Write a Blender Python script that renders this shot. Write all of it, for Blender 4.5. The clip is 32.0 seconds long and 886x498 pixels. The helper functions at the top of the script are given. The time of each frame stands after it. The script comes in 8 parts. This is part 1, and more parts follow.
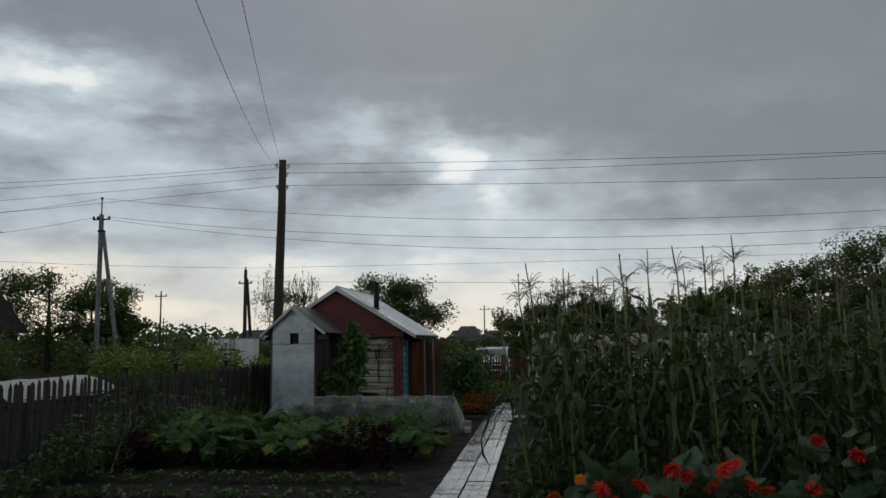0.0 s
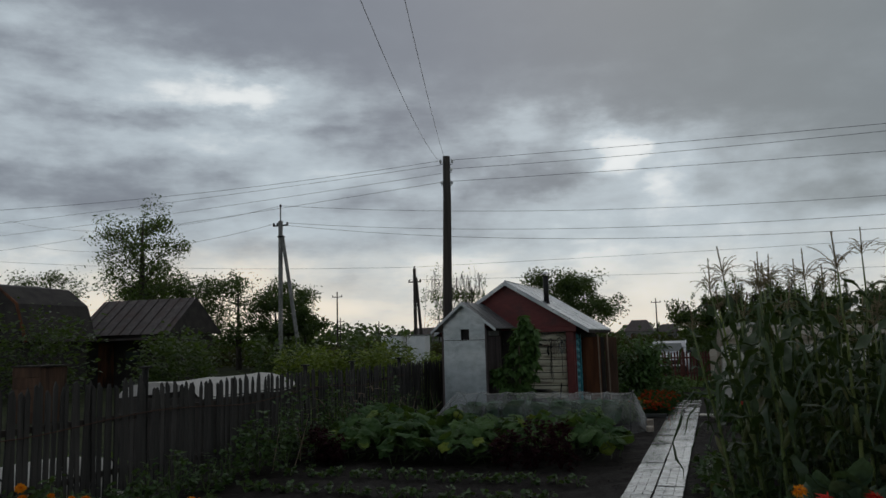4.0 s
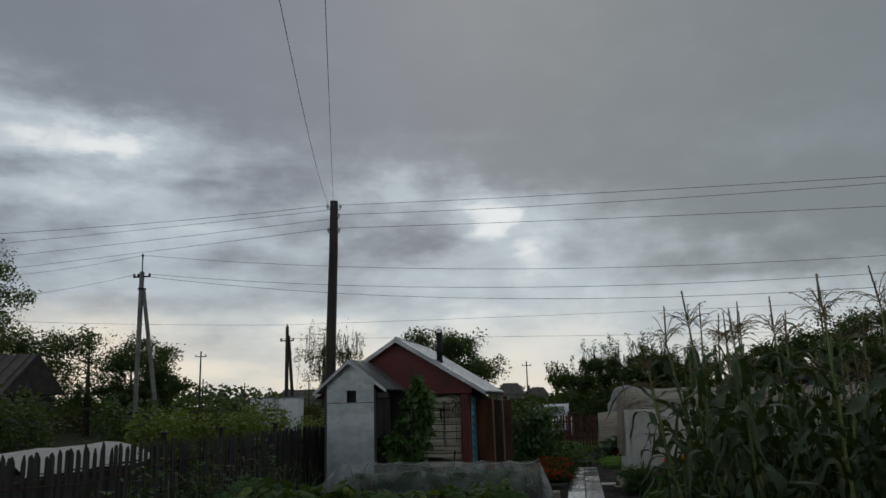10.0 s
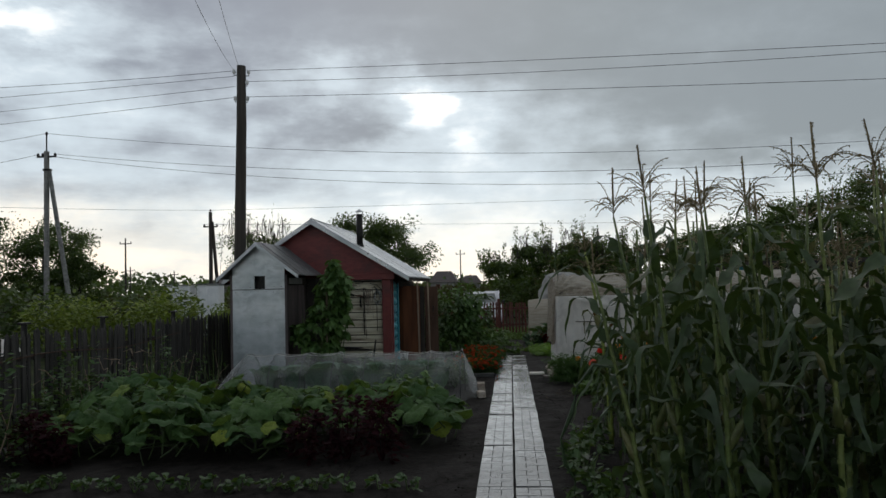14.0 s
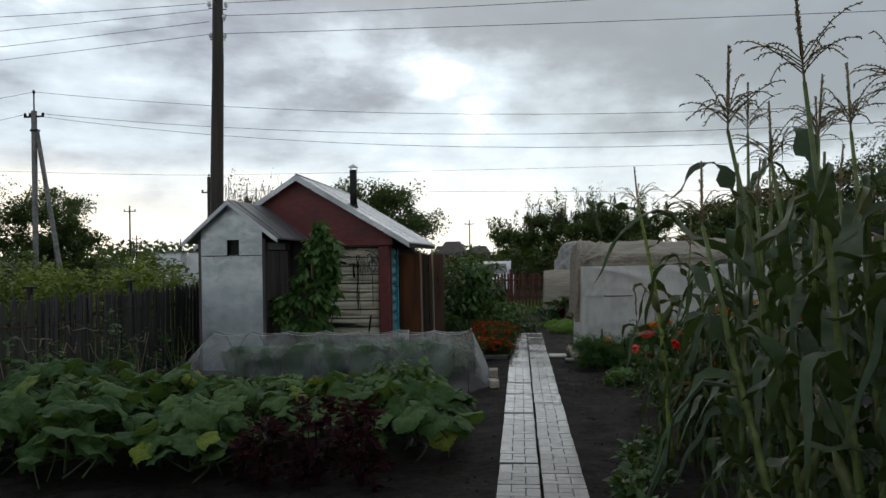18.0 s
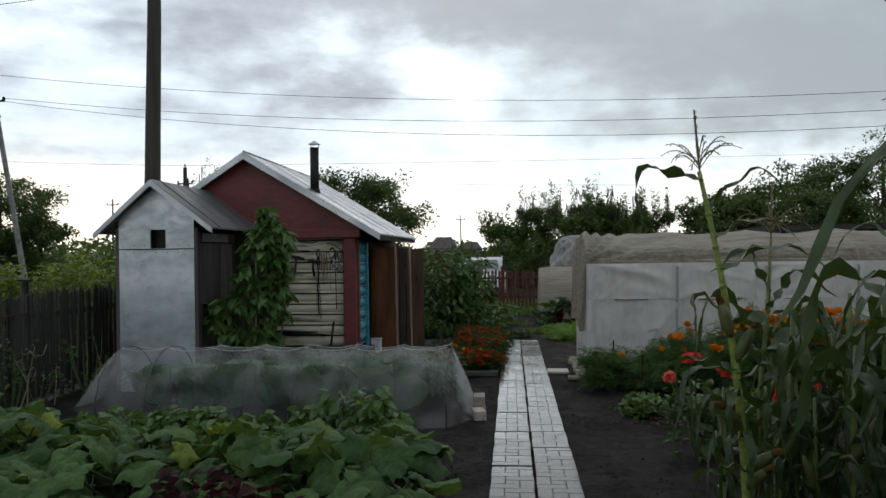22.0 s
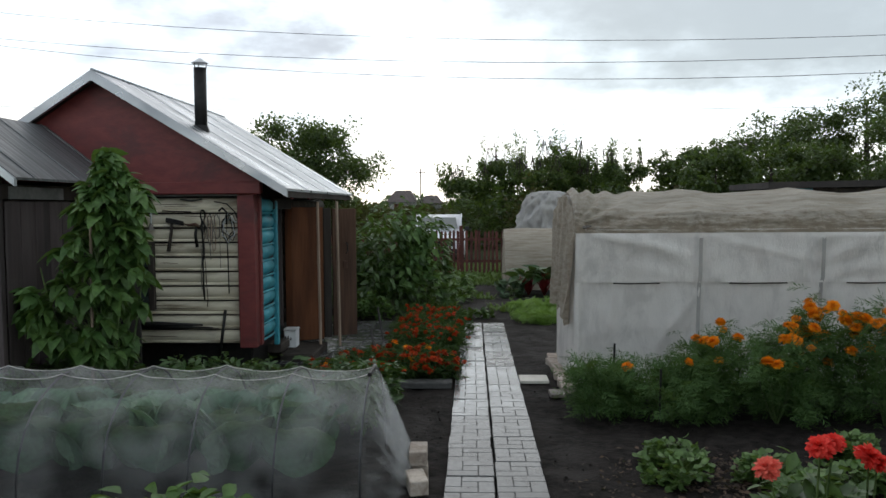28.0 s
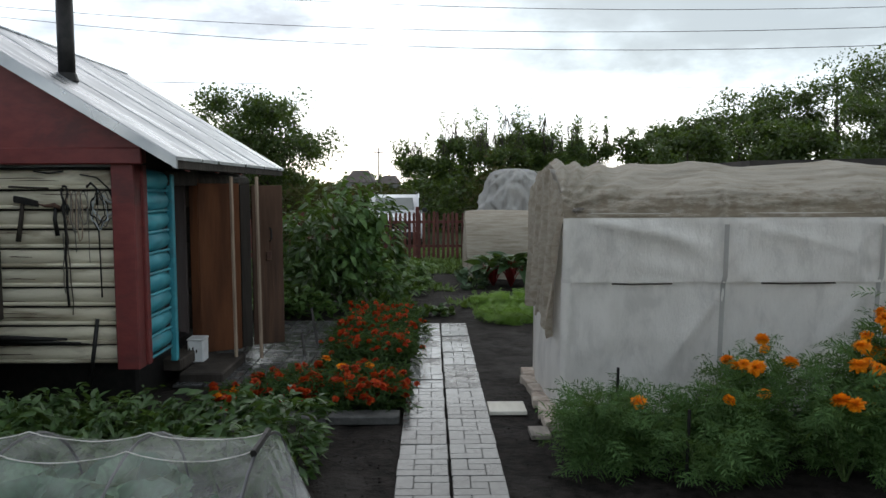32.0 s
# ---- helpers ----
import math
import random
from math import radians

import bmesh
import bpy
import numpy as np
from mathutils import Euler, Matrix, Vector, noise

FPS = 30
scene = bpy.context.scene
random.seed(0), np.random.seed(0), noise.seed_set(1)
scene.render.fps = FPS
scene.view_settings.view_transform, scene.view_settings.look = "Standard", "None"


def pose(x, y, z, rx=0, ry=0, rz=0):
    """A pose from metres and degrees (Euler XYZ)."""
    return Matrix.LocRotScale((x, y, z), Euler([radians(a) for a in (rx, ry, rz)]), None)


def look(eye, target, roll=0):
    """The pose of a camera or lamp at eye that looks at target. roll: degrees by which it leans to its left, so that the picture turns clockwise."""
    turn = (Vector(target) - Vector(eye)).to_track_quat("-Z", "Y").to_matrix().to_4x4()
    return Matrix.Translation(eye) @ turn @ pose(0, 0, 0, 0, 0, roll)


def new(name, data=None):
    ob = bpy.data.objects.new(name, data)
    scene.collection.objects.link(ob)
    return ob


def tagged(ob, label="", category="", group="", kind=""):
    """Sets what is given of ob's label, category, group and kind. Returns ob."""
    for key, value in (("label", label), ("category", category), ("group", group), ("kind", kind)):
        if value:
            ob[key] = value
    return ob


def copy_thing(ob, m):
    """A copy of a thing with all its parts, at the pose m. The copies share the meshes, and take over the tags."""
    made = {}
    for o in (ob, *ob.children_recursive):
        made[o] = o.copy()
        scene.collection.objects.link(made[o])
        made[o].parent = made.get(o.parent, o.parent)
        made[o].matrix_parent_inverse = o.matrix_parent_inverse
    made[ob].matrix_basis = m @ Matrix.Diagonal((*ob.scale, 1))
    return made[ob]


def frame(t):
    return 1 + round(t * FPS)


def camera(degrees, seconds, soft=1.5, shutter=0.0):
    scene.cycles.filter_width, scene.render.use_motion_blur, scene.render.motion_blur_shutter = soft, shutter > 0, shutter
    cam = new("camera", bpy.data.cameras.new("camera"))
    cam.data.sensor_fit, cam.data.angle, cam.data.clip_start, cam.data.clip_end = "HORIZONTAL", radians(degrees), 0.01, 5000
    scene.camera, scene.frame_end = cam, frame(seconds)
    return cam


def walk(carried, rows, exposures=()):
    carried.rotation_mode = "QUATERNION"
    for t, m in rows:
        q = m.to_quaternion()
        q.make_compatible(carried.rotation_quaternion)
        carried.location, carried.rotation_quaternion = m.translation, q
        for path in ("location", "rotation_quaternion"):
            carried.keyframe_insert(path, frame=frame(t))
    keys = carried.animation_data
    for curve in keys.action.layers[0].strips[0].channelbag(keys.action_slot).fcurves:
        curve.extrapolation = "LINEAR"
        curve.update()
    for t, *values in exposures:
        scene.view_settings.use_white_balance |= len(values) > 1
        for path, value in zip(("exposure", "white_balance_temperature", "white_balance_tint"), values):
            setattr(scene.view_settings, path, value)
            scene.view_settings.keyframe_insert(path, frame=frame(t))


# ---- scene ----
cam = camera(59.5, 32.0)


PATH = [
    (0, (0.886, -0.898, 1.681), (0.648, 1.074, 1.917), -0.7),
    (0.5, (0.9, -0.885, 1.696), (0.617, 1.081, 1.927), -0.8),
    (1, (0.925, -0.915, 1.687), (0.586, 1.042, 1.923), -1.1),
    (1.5, (0.88, -0.824, 1.694), (0.444, 1.112, 1.944), -1.0),
    (2, (0.827, -0.811, 1.672), (0.403, 1.126, 1.932), -0.6),
    (2.5, (0.772, -0.732, 1.671), (0.403, 1.216, 1.934), -0.6),
    (3, (0.727, -0.682, 1.657), (0.385, 1.273, 1.901), -0.8),
    (3.5, (0.695, -0.555, 1.662), (0.247, 1.381, 1.892), -1.3),
    (4, (0.714, -0.476, 1.669), (0.065, 1.402, 1.903), -1.5),
    (4.5, (0.683, -0.352, 1.68), (-0.121, 1.461, 1.934), -1.2),
    (6.5, (0.395, 0.106, 1.614), (-0.379, 1.939, 1.813), -1.2),
    (7, (0.309, 0.198, 1.611), (-0.388, 2.069, 1.744), -1.1),
    (7.5, (0.137, 0.341, 1.612), (-0.375, 2.273, 1.684), -0.9),
    (8, (0.074, 0.473, 1.603), (-0.345, 2.428, 1.618), -1.1),
    (8.5, (0.068, 0.638, 1.621), (-0.352, 2.593, 1.665), -1.0),
    (9, (-0.002, 0.76, 1.644), (-0.386, 2.718, 1.788), -1.3),
    (9.5, (-0.005, 0.806, 1.678), (-0.345, 2.753, 1.984), -1.3),
    (10, (-0.034, 0.8, 1.672), (-0.357, 2.736, 2.054), -1.4),
    (10.5, (-0.097, 0.829, 1.654), (-0.347, 2.794, 1.937), -1.2),
    (11, (-0.13, 0.908, 1.627), (-0.348, 2.89, 1.783), -1.5),
    (11.5, (-0.094, 1.086, 1.581), (-0.319, 3.072, 1.662), -1.0),
    (12, (-0.081, 1.445, 1.624), (-0.266, 3.433, 1.746), -0.8),
    (12.5, (-0.11, 1.613, 1.655), (-0.288, 3.6, 1.792), -0.9),
    (13, (-0.125, 1.781, 1.643), (-0.298, 3.767, 1.809), -1.8),
    (13.5, (-0.013, 2.024, 1.646), (-0.177, 4.013, 1.788), -1.2),
    (14, (0.014, 2.231, 1.637), (-0.157, 4.221, 1.733), -1.4),
    (14.5, (-0.061, 2.503, 1.662), (-0.211, 4.492, 1.799), -0.8),
    (16.5, (-0.1, 3.559, 1.586), (-0.319, 5.544, 1.698), -1.4),
    (17, (-0.067, 3.807, 1.586), (-0.282, 5.794, 1.667), -1.5),
    (17.5, (-0.056, 4.047, 1.585), (-0.295, 6.032, 1.629), -1.6),
    (18, (-0.12, 4.254, 1.586), (-0.316, 6.244, 1.607), -1.0),
    (18.5, (-0.167, 4.454, 1.605), (-0.308, 6.449, 1.624), -1.0),
    (19, (-0.092, 4.717, 1.599), (-0.322, 6.703, 1.629), -1.4),
    (19.5, (-0.041, 4.96, 1.595), (-0.3, 6.943, 1.638), -1.4),
    (20, (-0.077, 5.228, 1.593), (-0.318, 7.213, 1.644), -1.2),
    (20.5, (-0.09, 5.493, 1.585), (-0.296, 7.481, 1.631), -1.1),
    (21, (-0.054, 5.795, 1.585), (-0.261, 7.783, 1.634), -1.2),
    (21.5, (-0.083, 6.075, 1.562), (-0.296, 8.064, 1.593), -0.8),
    (22, (-0.139, 6.371, 1.57), (-0.314, 8.363, 1.58), -0.8),
    (22.5, (-0.119, 6.711, 1.55), (-0.261, 8.705, 1.494), -1.1),
    (23, (-0.104, 6.963, 1.574), (-0.271, 8.954, 1.505), -1.0),
    (23.5, (-0.188, 7.241, 1.575), (-0.31, 9.237, 1.545), -0.9),
    (24, (-0.177, 7.475, 1.578), (-0.262, 9.472, 1.521), -1.0),
    (24.5, (-0.117, 7.746, 1.584), (-0.261, 9.74, 1.535), -1.3),
    (25, (-0.093, 7.963, 1.581), (-0.272, 9.955, 1.531), -1.3),
    (25.5, (-0.131, 8.197, 1.592), (-0.277, 10.192, 1.554), -1.1),
    (27.5, (-0.143, 9.03, 1.678), (-0.309, 11.02, 1.581), -0.5),
    (28, (-0.133, 9.242, 1.664), (-0.208, 11.237, 1.553), -0.4),
    (28.5, (-0.072, 9.502, 1.688), (-0.184, 11.496, 1.572), -0.8),
    (29, (-0.035, 9.72, 1.66), (-0.171, 11.712, 1.545), -0.6),
    (29.5, (-0.055, 9.971, 1.671), (-0.147, 11.965, 1.561), -0.3),
    (30, (-0.038, 10.205, 1.669), (-0.126, 12.199, 1.553), -0.4),
    (30.5, (-0.009, 10.433, 1.676), (-0.145, 12.424, 1.54), -0.3),
    (31, (-0.037, 10.639, 1.637), (-0.177, 12.629, 1.488), -0.5),
    (31.5, (-0.153, 10.821, 1.655), (-0.182, 12.815, 1.498), -0.2),
    (32, (-0.098, 11.024, 1.626), (-0.068, 13.017, 1.465), -0.2),
]
EXPOSURES = [(0, -0.45), (2, -0.53), (4, -0.52), (4.5, -0.54), (6.5, -0.44), (7, -0.32), (7.5, -0.08), (8.5, 0.10), (9, -0.02), (10, -0.56), (11, -0.45), (12, -0.10), (13, -0.19), (14, -0.02), (17, 0.02), (18.5, 0.30), (20, 0.29), (23, 0.58), (25, 0.68), (28, 0.97), (32, 1.06)]
walk(cam, [(t, look(eye, target, roll)) for t, eye, target, roll in PATH], EXPOSURES)

# ---------------- world, sun ----------------
SUN_AZ, SUN_EL = 6.0, 34.0      # degrees to the left of the path, and above the horizon


def link(nt, a, b):
    nt.links.new(a, b)


def nd(nt, kind, **props):
    n = nt.nodes.new(kind)
    for key, v in props.items():
        if key in ("operation", "blend_type", "data_type", "sky_type", "noise_dimensions", "feature", "interpolation_type", "vector_type"):
            if key == "operation":
                n.operation = v
            elif key == "blend_type":
                n.blend_type = v
            elif key == "data_type":
                n.data_type = v
            elif key == "sky_type":
                n.sky_type = v
            elif key == "feature":
                n.feature = v
            elif key == "interpolation_type":
                n.interpolation_type = v
        else:
            n.inputs[key].default_value = v
    return n


def math_node(nt, op, a, b=None, clamp=False):
    n = nt.nodes.new("ShaderNodeMath")
    n.operation, n.use_clamp = op, clamp
    for k, v in enumerate((a, b)):
        if v is None:
            continue
        if isinstance(v, (int, float)):
            n.inputs[k].default_value = v
        else:
            nt.links.new(v, n.inputs[k])
    return n.outputs[0]


def remap(nt, v, a, b, lo, hi):
    n = nt.nodes.new("ShaderNodeMapRange")
    n.interpolation_type = "SMOOTHSTEP"
    nt.links.new(v, n.inputs[0])
    for k, w in enumerate((a, b, lo, hi)):
        n.inputs[k + 1].default_value = w
    return n.outputs[0]


def mix_col(nt, fac, a, b, blend="MIX"):
    n = nt.nodes.new("ShaderNodeMix")
    n.data_type, n.blend_type = "RGBA", blend
    for k, v in ((0, fac), (6, a), (7, b)):
        if isinstance(v, (int, float)):
            n.inputs[k].default_value = v
        elif isinstance(v, tuple):
            n.inputs[k].default_value = (*v, 1)
        else:
            nt.links.new(v, n.inputs[k])
    return n.outputs[2]


# patches of the cloud cover: azimuth, elevation, half widths in degrees, lift of brightness
CLOUDS = ((-6.0, 13.4, 2.4, 2.4, 0.85), (-12.6, 15.2, 2.3, 2.0, 0.34), (-2.3, 10.6, 2.0, 2.4, 0.55), (-5.5, 8.0, 8.0, 4.0, 0.22), (-11.5, 10.9, 3.0, 1.1, -0.30), (21.0, 10.4, 5.0, 1.3, -0.2), (12.0, 8.5, 6.0, 0.7, -0.12), (-33.0, 18.0, 3.6, 1.3, 0.50), (-40.0, 17.6, 6.0, 1.5, 0.32),
          (-38.0, 14.3, 8.0, 0.9, 0.22), (-36.0, 16.1, 14.0, 0.6, -0.22), (-46.0, 10.6, 8.0, 1.8, -0.30), (-19.0, 12.6, 7.0, 1.4, -0.16), (-12.0, 11.6, 4.0, 1.0, -0.16), (-4.3, 12.2, 0.9, 1.8, -0.22), (16.0, 17.5, 11.0, 2.0, 0.10), (-9.0, 18.8, 6.0, 1.0, 0.12))


def make_world():
    w = bpy.data.worlds.new("overcast_sky")
    scene.world = w
    w.use_nodes = True
    nt = w.node_tree
    nt.nodes.clear()
    out, bg = nt.nodes.new("ShaderNodeOutputWorld"), nt.nodes.new("ShaderNodeBackground")
    sky = nt.nodes.new("ShaderNodeTexSky")
    sky.sky_type, sky.sun_disc = "NISHITA", False
    sky.sun_elevation, sky.sun_rotation = radians(SUN_EL), radians(-SUN_AZ)
    tc = nt.nodes.new("ShaderNodeTexCoord")
    sep = nt.nodes.new("ShaderNodeSeparateXYZ")
    link(nt, tc.outputs["Generated"], sep.inputs[0])
    X, Y, Z = sep.outputs

    def m(op, p, q=None):
        return math_node(nt, op, p, q)

    deg = 180 / math.pi
    az = m("MULTIPLY", m("ARCTAN2", X, Y), deg)
    el = m("MULTIPLY", m("ARCSINE", Z), deg)

    def fractal(sx, sz, seed, detail, rough):
        """Cloud noise on the dome, flattened towards the horizon."""
        mp = nt.nodes.new("ShaderNodeMapping")
        mp.inputs["Scale"].default_value = (sx, sx, sz)
        mp.inputs["Location"].default_value = (seed, seed * 0.7, seed * 1.3)
        link(nt, tc.outputs["Generated"], mp.inputs[0])
        n = nd(nt, "ShaderNodeTexNoise", Scale=1.0, Detail=detail, Roughness=rough)
        link(nt, mp.outputs[0], n.inputs["Vector"])
        return n

    swirl = fractal(9.0, 22.0, 2.0, 7.0, 0.58)
    split = nt.nodes.new("ShaderNodeSeparateColor")
    link(nt, swirl.outputs["Color"], split.inputs[0])
    streak = fractal(5.0, 21.0, 7.0, 6.0, 0.55).outputs[0]
    billow = fractal(14.0, 24.0, 4.0, 7.0, 0.56).outputs[0]
    # the outline of every patch is torn by the same turbulence
    wa = m("ADD", az, m("MULTIPLY", m("SUBTRACT", split.outputs[0], 0.5), 9.0))
    we = m("ADD", el, m("MULTIPLY", m("SUBTRACT", split.outputs[1], 0.5), 5.5))
    # heavy deck overhead, its lower edge sinking to the right
    edge = m("MINIMUM", m("MAXIMUM", m("SUBTRACT", 15.0, m("MULTIPLY", m("ADD", az, 8.0), 0.18)), 10.0), 22.0)
    deck = remap(nt, m("SUBTRACT", we, edge), -1.6, 3.4, 0.0, 1.0)
    # thinner cloud under it: streaky to the left, smooth to the right, brighter towards the horizon
    leftness = remap(nt, az, -24.0, 6.0, 1.0, 0.45)
    v = m("ADD", 0.53, m("MULTIPLY", m("SUBTRACT", streak, 0.5), m("MULTIPLY", leftness, 1.6)))
    v = m("ADD", v, m("MULTIPLY", m("SUBTRACT", billow, 0.5), 0.9))
    v = m("ADD", v, remap(nt, we, 2.0, 11.0, 0.42, 0.0))
    v = m("ADD", v, m("MULTIPLY", remap(nt, az, 0.0, 18.0, 0.0, -0.34), remap(nt, we, 4.0, 9.5, 0.0, 1.0)))
    high = m("ADD", 0.05, m("MULTIPLY", m("SUBTRACT", billow, 0.5), 0.36))
    high = m("ADD", high, remap(nt, Y, -0.5, 0.3, 0.28, 0.0))
    v = m("ADD", m("MULTIPLY", v, m("SUBTRACT", 1.0, deck)), m("MULTIPLY", high, deck))
    for a0, e0, ra, re_, lift in CLOUDS:
        da, de = m("DIVIDE", m("SUBTRACT", wa, a0), ra), m("DIVIDE", m("SUBTRACT", we, e0), re_)
        g = m("POWER", 2.718, m("MULTIPLY", m("ADD", m("MULTIPLY", da, da), m("MULTIPLY", de, de)), -1.0))
        v = m("ADD", v, m("MULTIPLY", g, lift))
    dark = mix_col(nt, remap(nt, az, -22.0, 8.0, 0.0, 1.0), (0.286, 0.314, 0.364), (0.278, 0.312, 0.330))
    cloud = mix_col(nt, remap(nt, v, 0.0, 0.95, 0.0, 1.0), dark, (0.69, 0.785, 0.85))
    # the veiled sun shines through the thinnest places
    cloud = mix_col(nt, remap(nt, v, 0.80, 1.35, 0.0, 1.0), cloud, (1.16, 1.20, 1.20))
    # warm strip of clear evening sky along the horizon, strongest to the left
    strip = m("MULTIPLY", remap(nt, we, 1.0, 8.0, 1.0, 0.0), remap(nt, az, -42.0, 20.0, 1.0, 0.5))
    strip = m("MULTIPLY", strip, remap(nt, streak, 0.36, 0.58, 0.4, 1.0))
    cloud = mix_col(nt, m("MULTIPLY", strip, 0.95), cloud, (1.18, 1.06, 0.88))
    # the brightest of the evening light, low to the left
    da, de = m("DIVIDE", m("ADD", wa, 36.0), 8.0), m("DIVIDE", m("SUBTRACT", we, 3.0), 2.6)
    g = m("POWER", 2.718, m("MULTIPLY", m("ADD", m("MULTIPLY", da, da), m("MULTIPLY", de, de)), -1.0))
    cloud = mix_col(nt, m("MULTIPLY", g, 0.6), cloud, (1.36, 1.16, 0.90))
    dim = nt.nodes.new("ShaderNodeVectorMath")
    dim.operation = "SCALE"
    dim.inputs[3].default_value = 0.10
    link(nt, sky.outputs[0], dim.inputs[0])
    col = mix_col(nt, 0.93, dim.outputs[0], cloud)
    link(nt, col, bg.inputs[0])
    bg.inputs[1].default_value = 1.0
    link(nt, bg.outputs[0], out.inputs[0])


make_world()
sun = new("sun", bpy.data.lights.new("sun", "SUN"))
sun.data.energy, sun.data.angle, sun.data.color = 0.52, radians(100), (1.0, 0.95, 0.88)
_az, _el = radians(SUN_AZ), radians(SUN_EL)
_d = Vector((-math.sin(_az) * math.cos(_el), math.cos(_az) * math.cos(_el), math.sin(_el)))
sun.matrix_world = look(_d * 60, (0, 0, 0))


# ---------------- materials ----------------
def pm(name, c1, c2, scale=6.0, rough=0.6, metal=0.0, bump=0.15, bscale=None, spec=0.5, stretch=(1, 1, 1), per_piece=0.0, stain=None, stain_scale=1.3, rough2=None, coat=0.0, detail=5.0, island=0.0):
    """A surface of two colours mixed by grain, with relief, optional larger stains and a shift from piece to piece."""
    m = bpy.data.materials.new(name)
    m.use_nodes = True
    nt = m.node_tree
    b = nt.nodes["Principled BSDF"]
    tc = nt.nodes.new("ShaderNodeTexCoord")
    mp = nt.nodes.new("ShaderNodeMapping")
    mp.inputs["Scale"].default_value = stretch
    link(nt, tc.outputs["Object"], mp.inputs[0])
    info = nt.nodes.new("ShaderNodeObjectInfo")
    off = nt.nodes.new("ShaderNodeVectorMath")
    off.operation = "ADD"
    link(nt, mp.outputs[0], off.inputs[0])
    sc = math_node(nt, "MULTIPLY", info.outputs["Random"], 37.0)
    link(nt, sc, off.inputs[1])
    n1 = nd(nt, "ShaderNodeTexNoise", Scale=scale, Detail=detail, Roughness=0.6)
    link(nt, off.outputs[0], n1.inputs["Vector"])
    f = remap(nt, n1.outputs[0], 0.3, 0.7, 0.0, 1.0)
    col = mix_col(nt, f, c1, c2)
    if stain:
        n2 = nd(nt, "ShaderNodeTexNoise", Scale=stain_scale, Detail=4.0, Roughness=0.65, Distortion=0.4)
        link(nt, off.outputs[0], n2.inputs["Vector"])
        f2 = remap(nt, n2.outputs[0], 0.48, 0.68, 0.0, 0.85)
        col = mix_col(nt, f2, col, stain)
    if per_piece:
        hsv = nt.nodes.new("ShaderNodeHueSaturation")
        link(nt, math_node(nt, "ADD", math_node(nt, "MULTIPLY", info.outputs["Random"], 2 * per_piece), 1 - per_piece), hsv.inputs["Value"])
        link(nt, col, hsv.inputs["Color"])
        col = hsv.outputs[0]
    if island:
        geo = nt.nodes.new("ShaderNodeNewGeometry")
        tone = nt.nodes.new("ShaderNodeHueSaturation")
        link(nt, math_node(nt, "ADD", math_node(nt, "MULTIPLY", geo.outputs["Random Per Island"], 2 * island), 1 - island), tone.inputs["Value"])
        link(nt, col, tone.inputs["Color"])
        col = tone.outputs[0]
    link(nt, col, b.inputs["Base Color"])
    b.inputs["Metallic"].default_value = metal
    b.inputs["Specular IOR Level"].default_value = spec
    b.inputs["Coat Weight"].default_value = coat
    if rough2 is None:
        b.inputs["Roughness"].default_value = rough
    else:
        n3 = nd(nt, "ShaderNodeTexNoise", Scale=stain_scale * 2.2, Detail=3.0)
        link(nt, off.outputs[0], n3.inputs["Vector"])
        link(nt, remap(nt, n3.outputs[0], 0.38, 0.62, rough, rough2), b.inputs["Roughness"])
    if bump:
        nb = nd(nt, "ShaderNodeTexNoise", Scale=bscale or scale * 4, Detail=4.0, Roughness=0.65)
        link(nt, off.outputs[0], nb.inputs["Vector"])
        bp = nd(nt, "ShaderNodeBump", Strength=bump, Distance=0.02)
        link(nt, nb.outputs[0], bp.inputs["Height"])
        link(nt, bp.outputs[0], b.inputs["Normal"])
    return m


def leafy(name, c1, c2, c3=None, trans=0.25, rough=0.45, spec=0.4, grain=30.0, glow=(0.20, 0.30, 0.03)):
    """Foliage: colour shifts from leaf to leaf, light passes through in part."""
    m = bpy.data.materials.new(name)
    m.use_nodes = True
    nt = m.node_tree
    b = nt.nodes["Principled BSDF"]
    out = nt.nodes["Material Output"]
    geo = nt.nodes.new("ShaderNodeNewGeometry")
    info = nt.nodes.new("ShaderNodeObjectInfo")
    r = math_node(nt, "FRACT", math_node(nt, "ADD", geo.outputs["Random Per Island"], info.outputs["Random"]))
    col = mix_col(nt, r, c1, c2)
    if c3:
        col = mix_col(nt, remap(nt, r, 0.91, 0.99, 0.0, 0.8), col, c3)
    tc = nt.nodes.new("ShaderNodeTexCoord")
    n = nd(nt, "ShaderNodeTexNoise", Scale=grain, Detail=3.0)
    link(nt, tc.outputs["Object"], n.inputs["Vector"])
    hsv = nt.nodes.new("ShaderNodeHueSaturation")
    link(nt, remap(nt, n.outputs[0], 0.3, 0.7, 0.75, 1.25), hsv.inputs["Value"])
    link(nt, col, hsv.inputs["Color"])
    link(nt, hsv.outputs[0], b.inputs["Base Color"])
    b.inputs["Roughness"].default_value = rough
    b.inputs["Specular IOR Level"].default_value = spec
    tr = nt.nodes.new("ShaderNodeBsdfTranslucent")
    tcol = mix_col(nt, 0.5, hsv.outputs[0], glow)
    link(nt, tcol, tr.inputs[0])
    mx = nt.nodes.new("ShaderNodeMixShader")
    mx.inputs[0].default_value = trans
    link(nt, b.outputs[0], mx.inputs[1])
    link(nt, tr.outputs[0], mx.inputs[2])
    link(nt, mx.outputs[0], out.inputs[0])
    return m


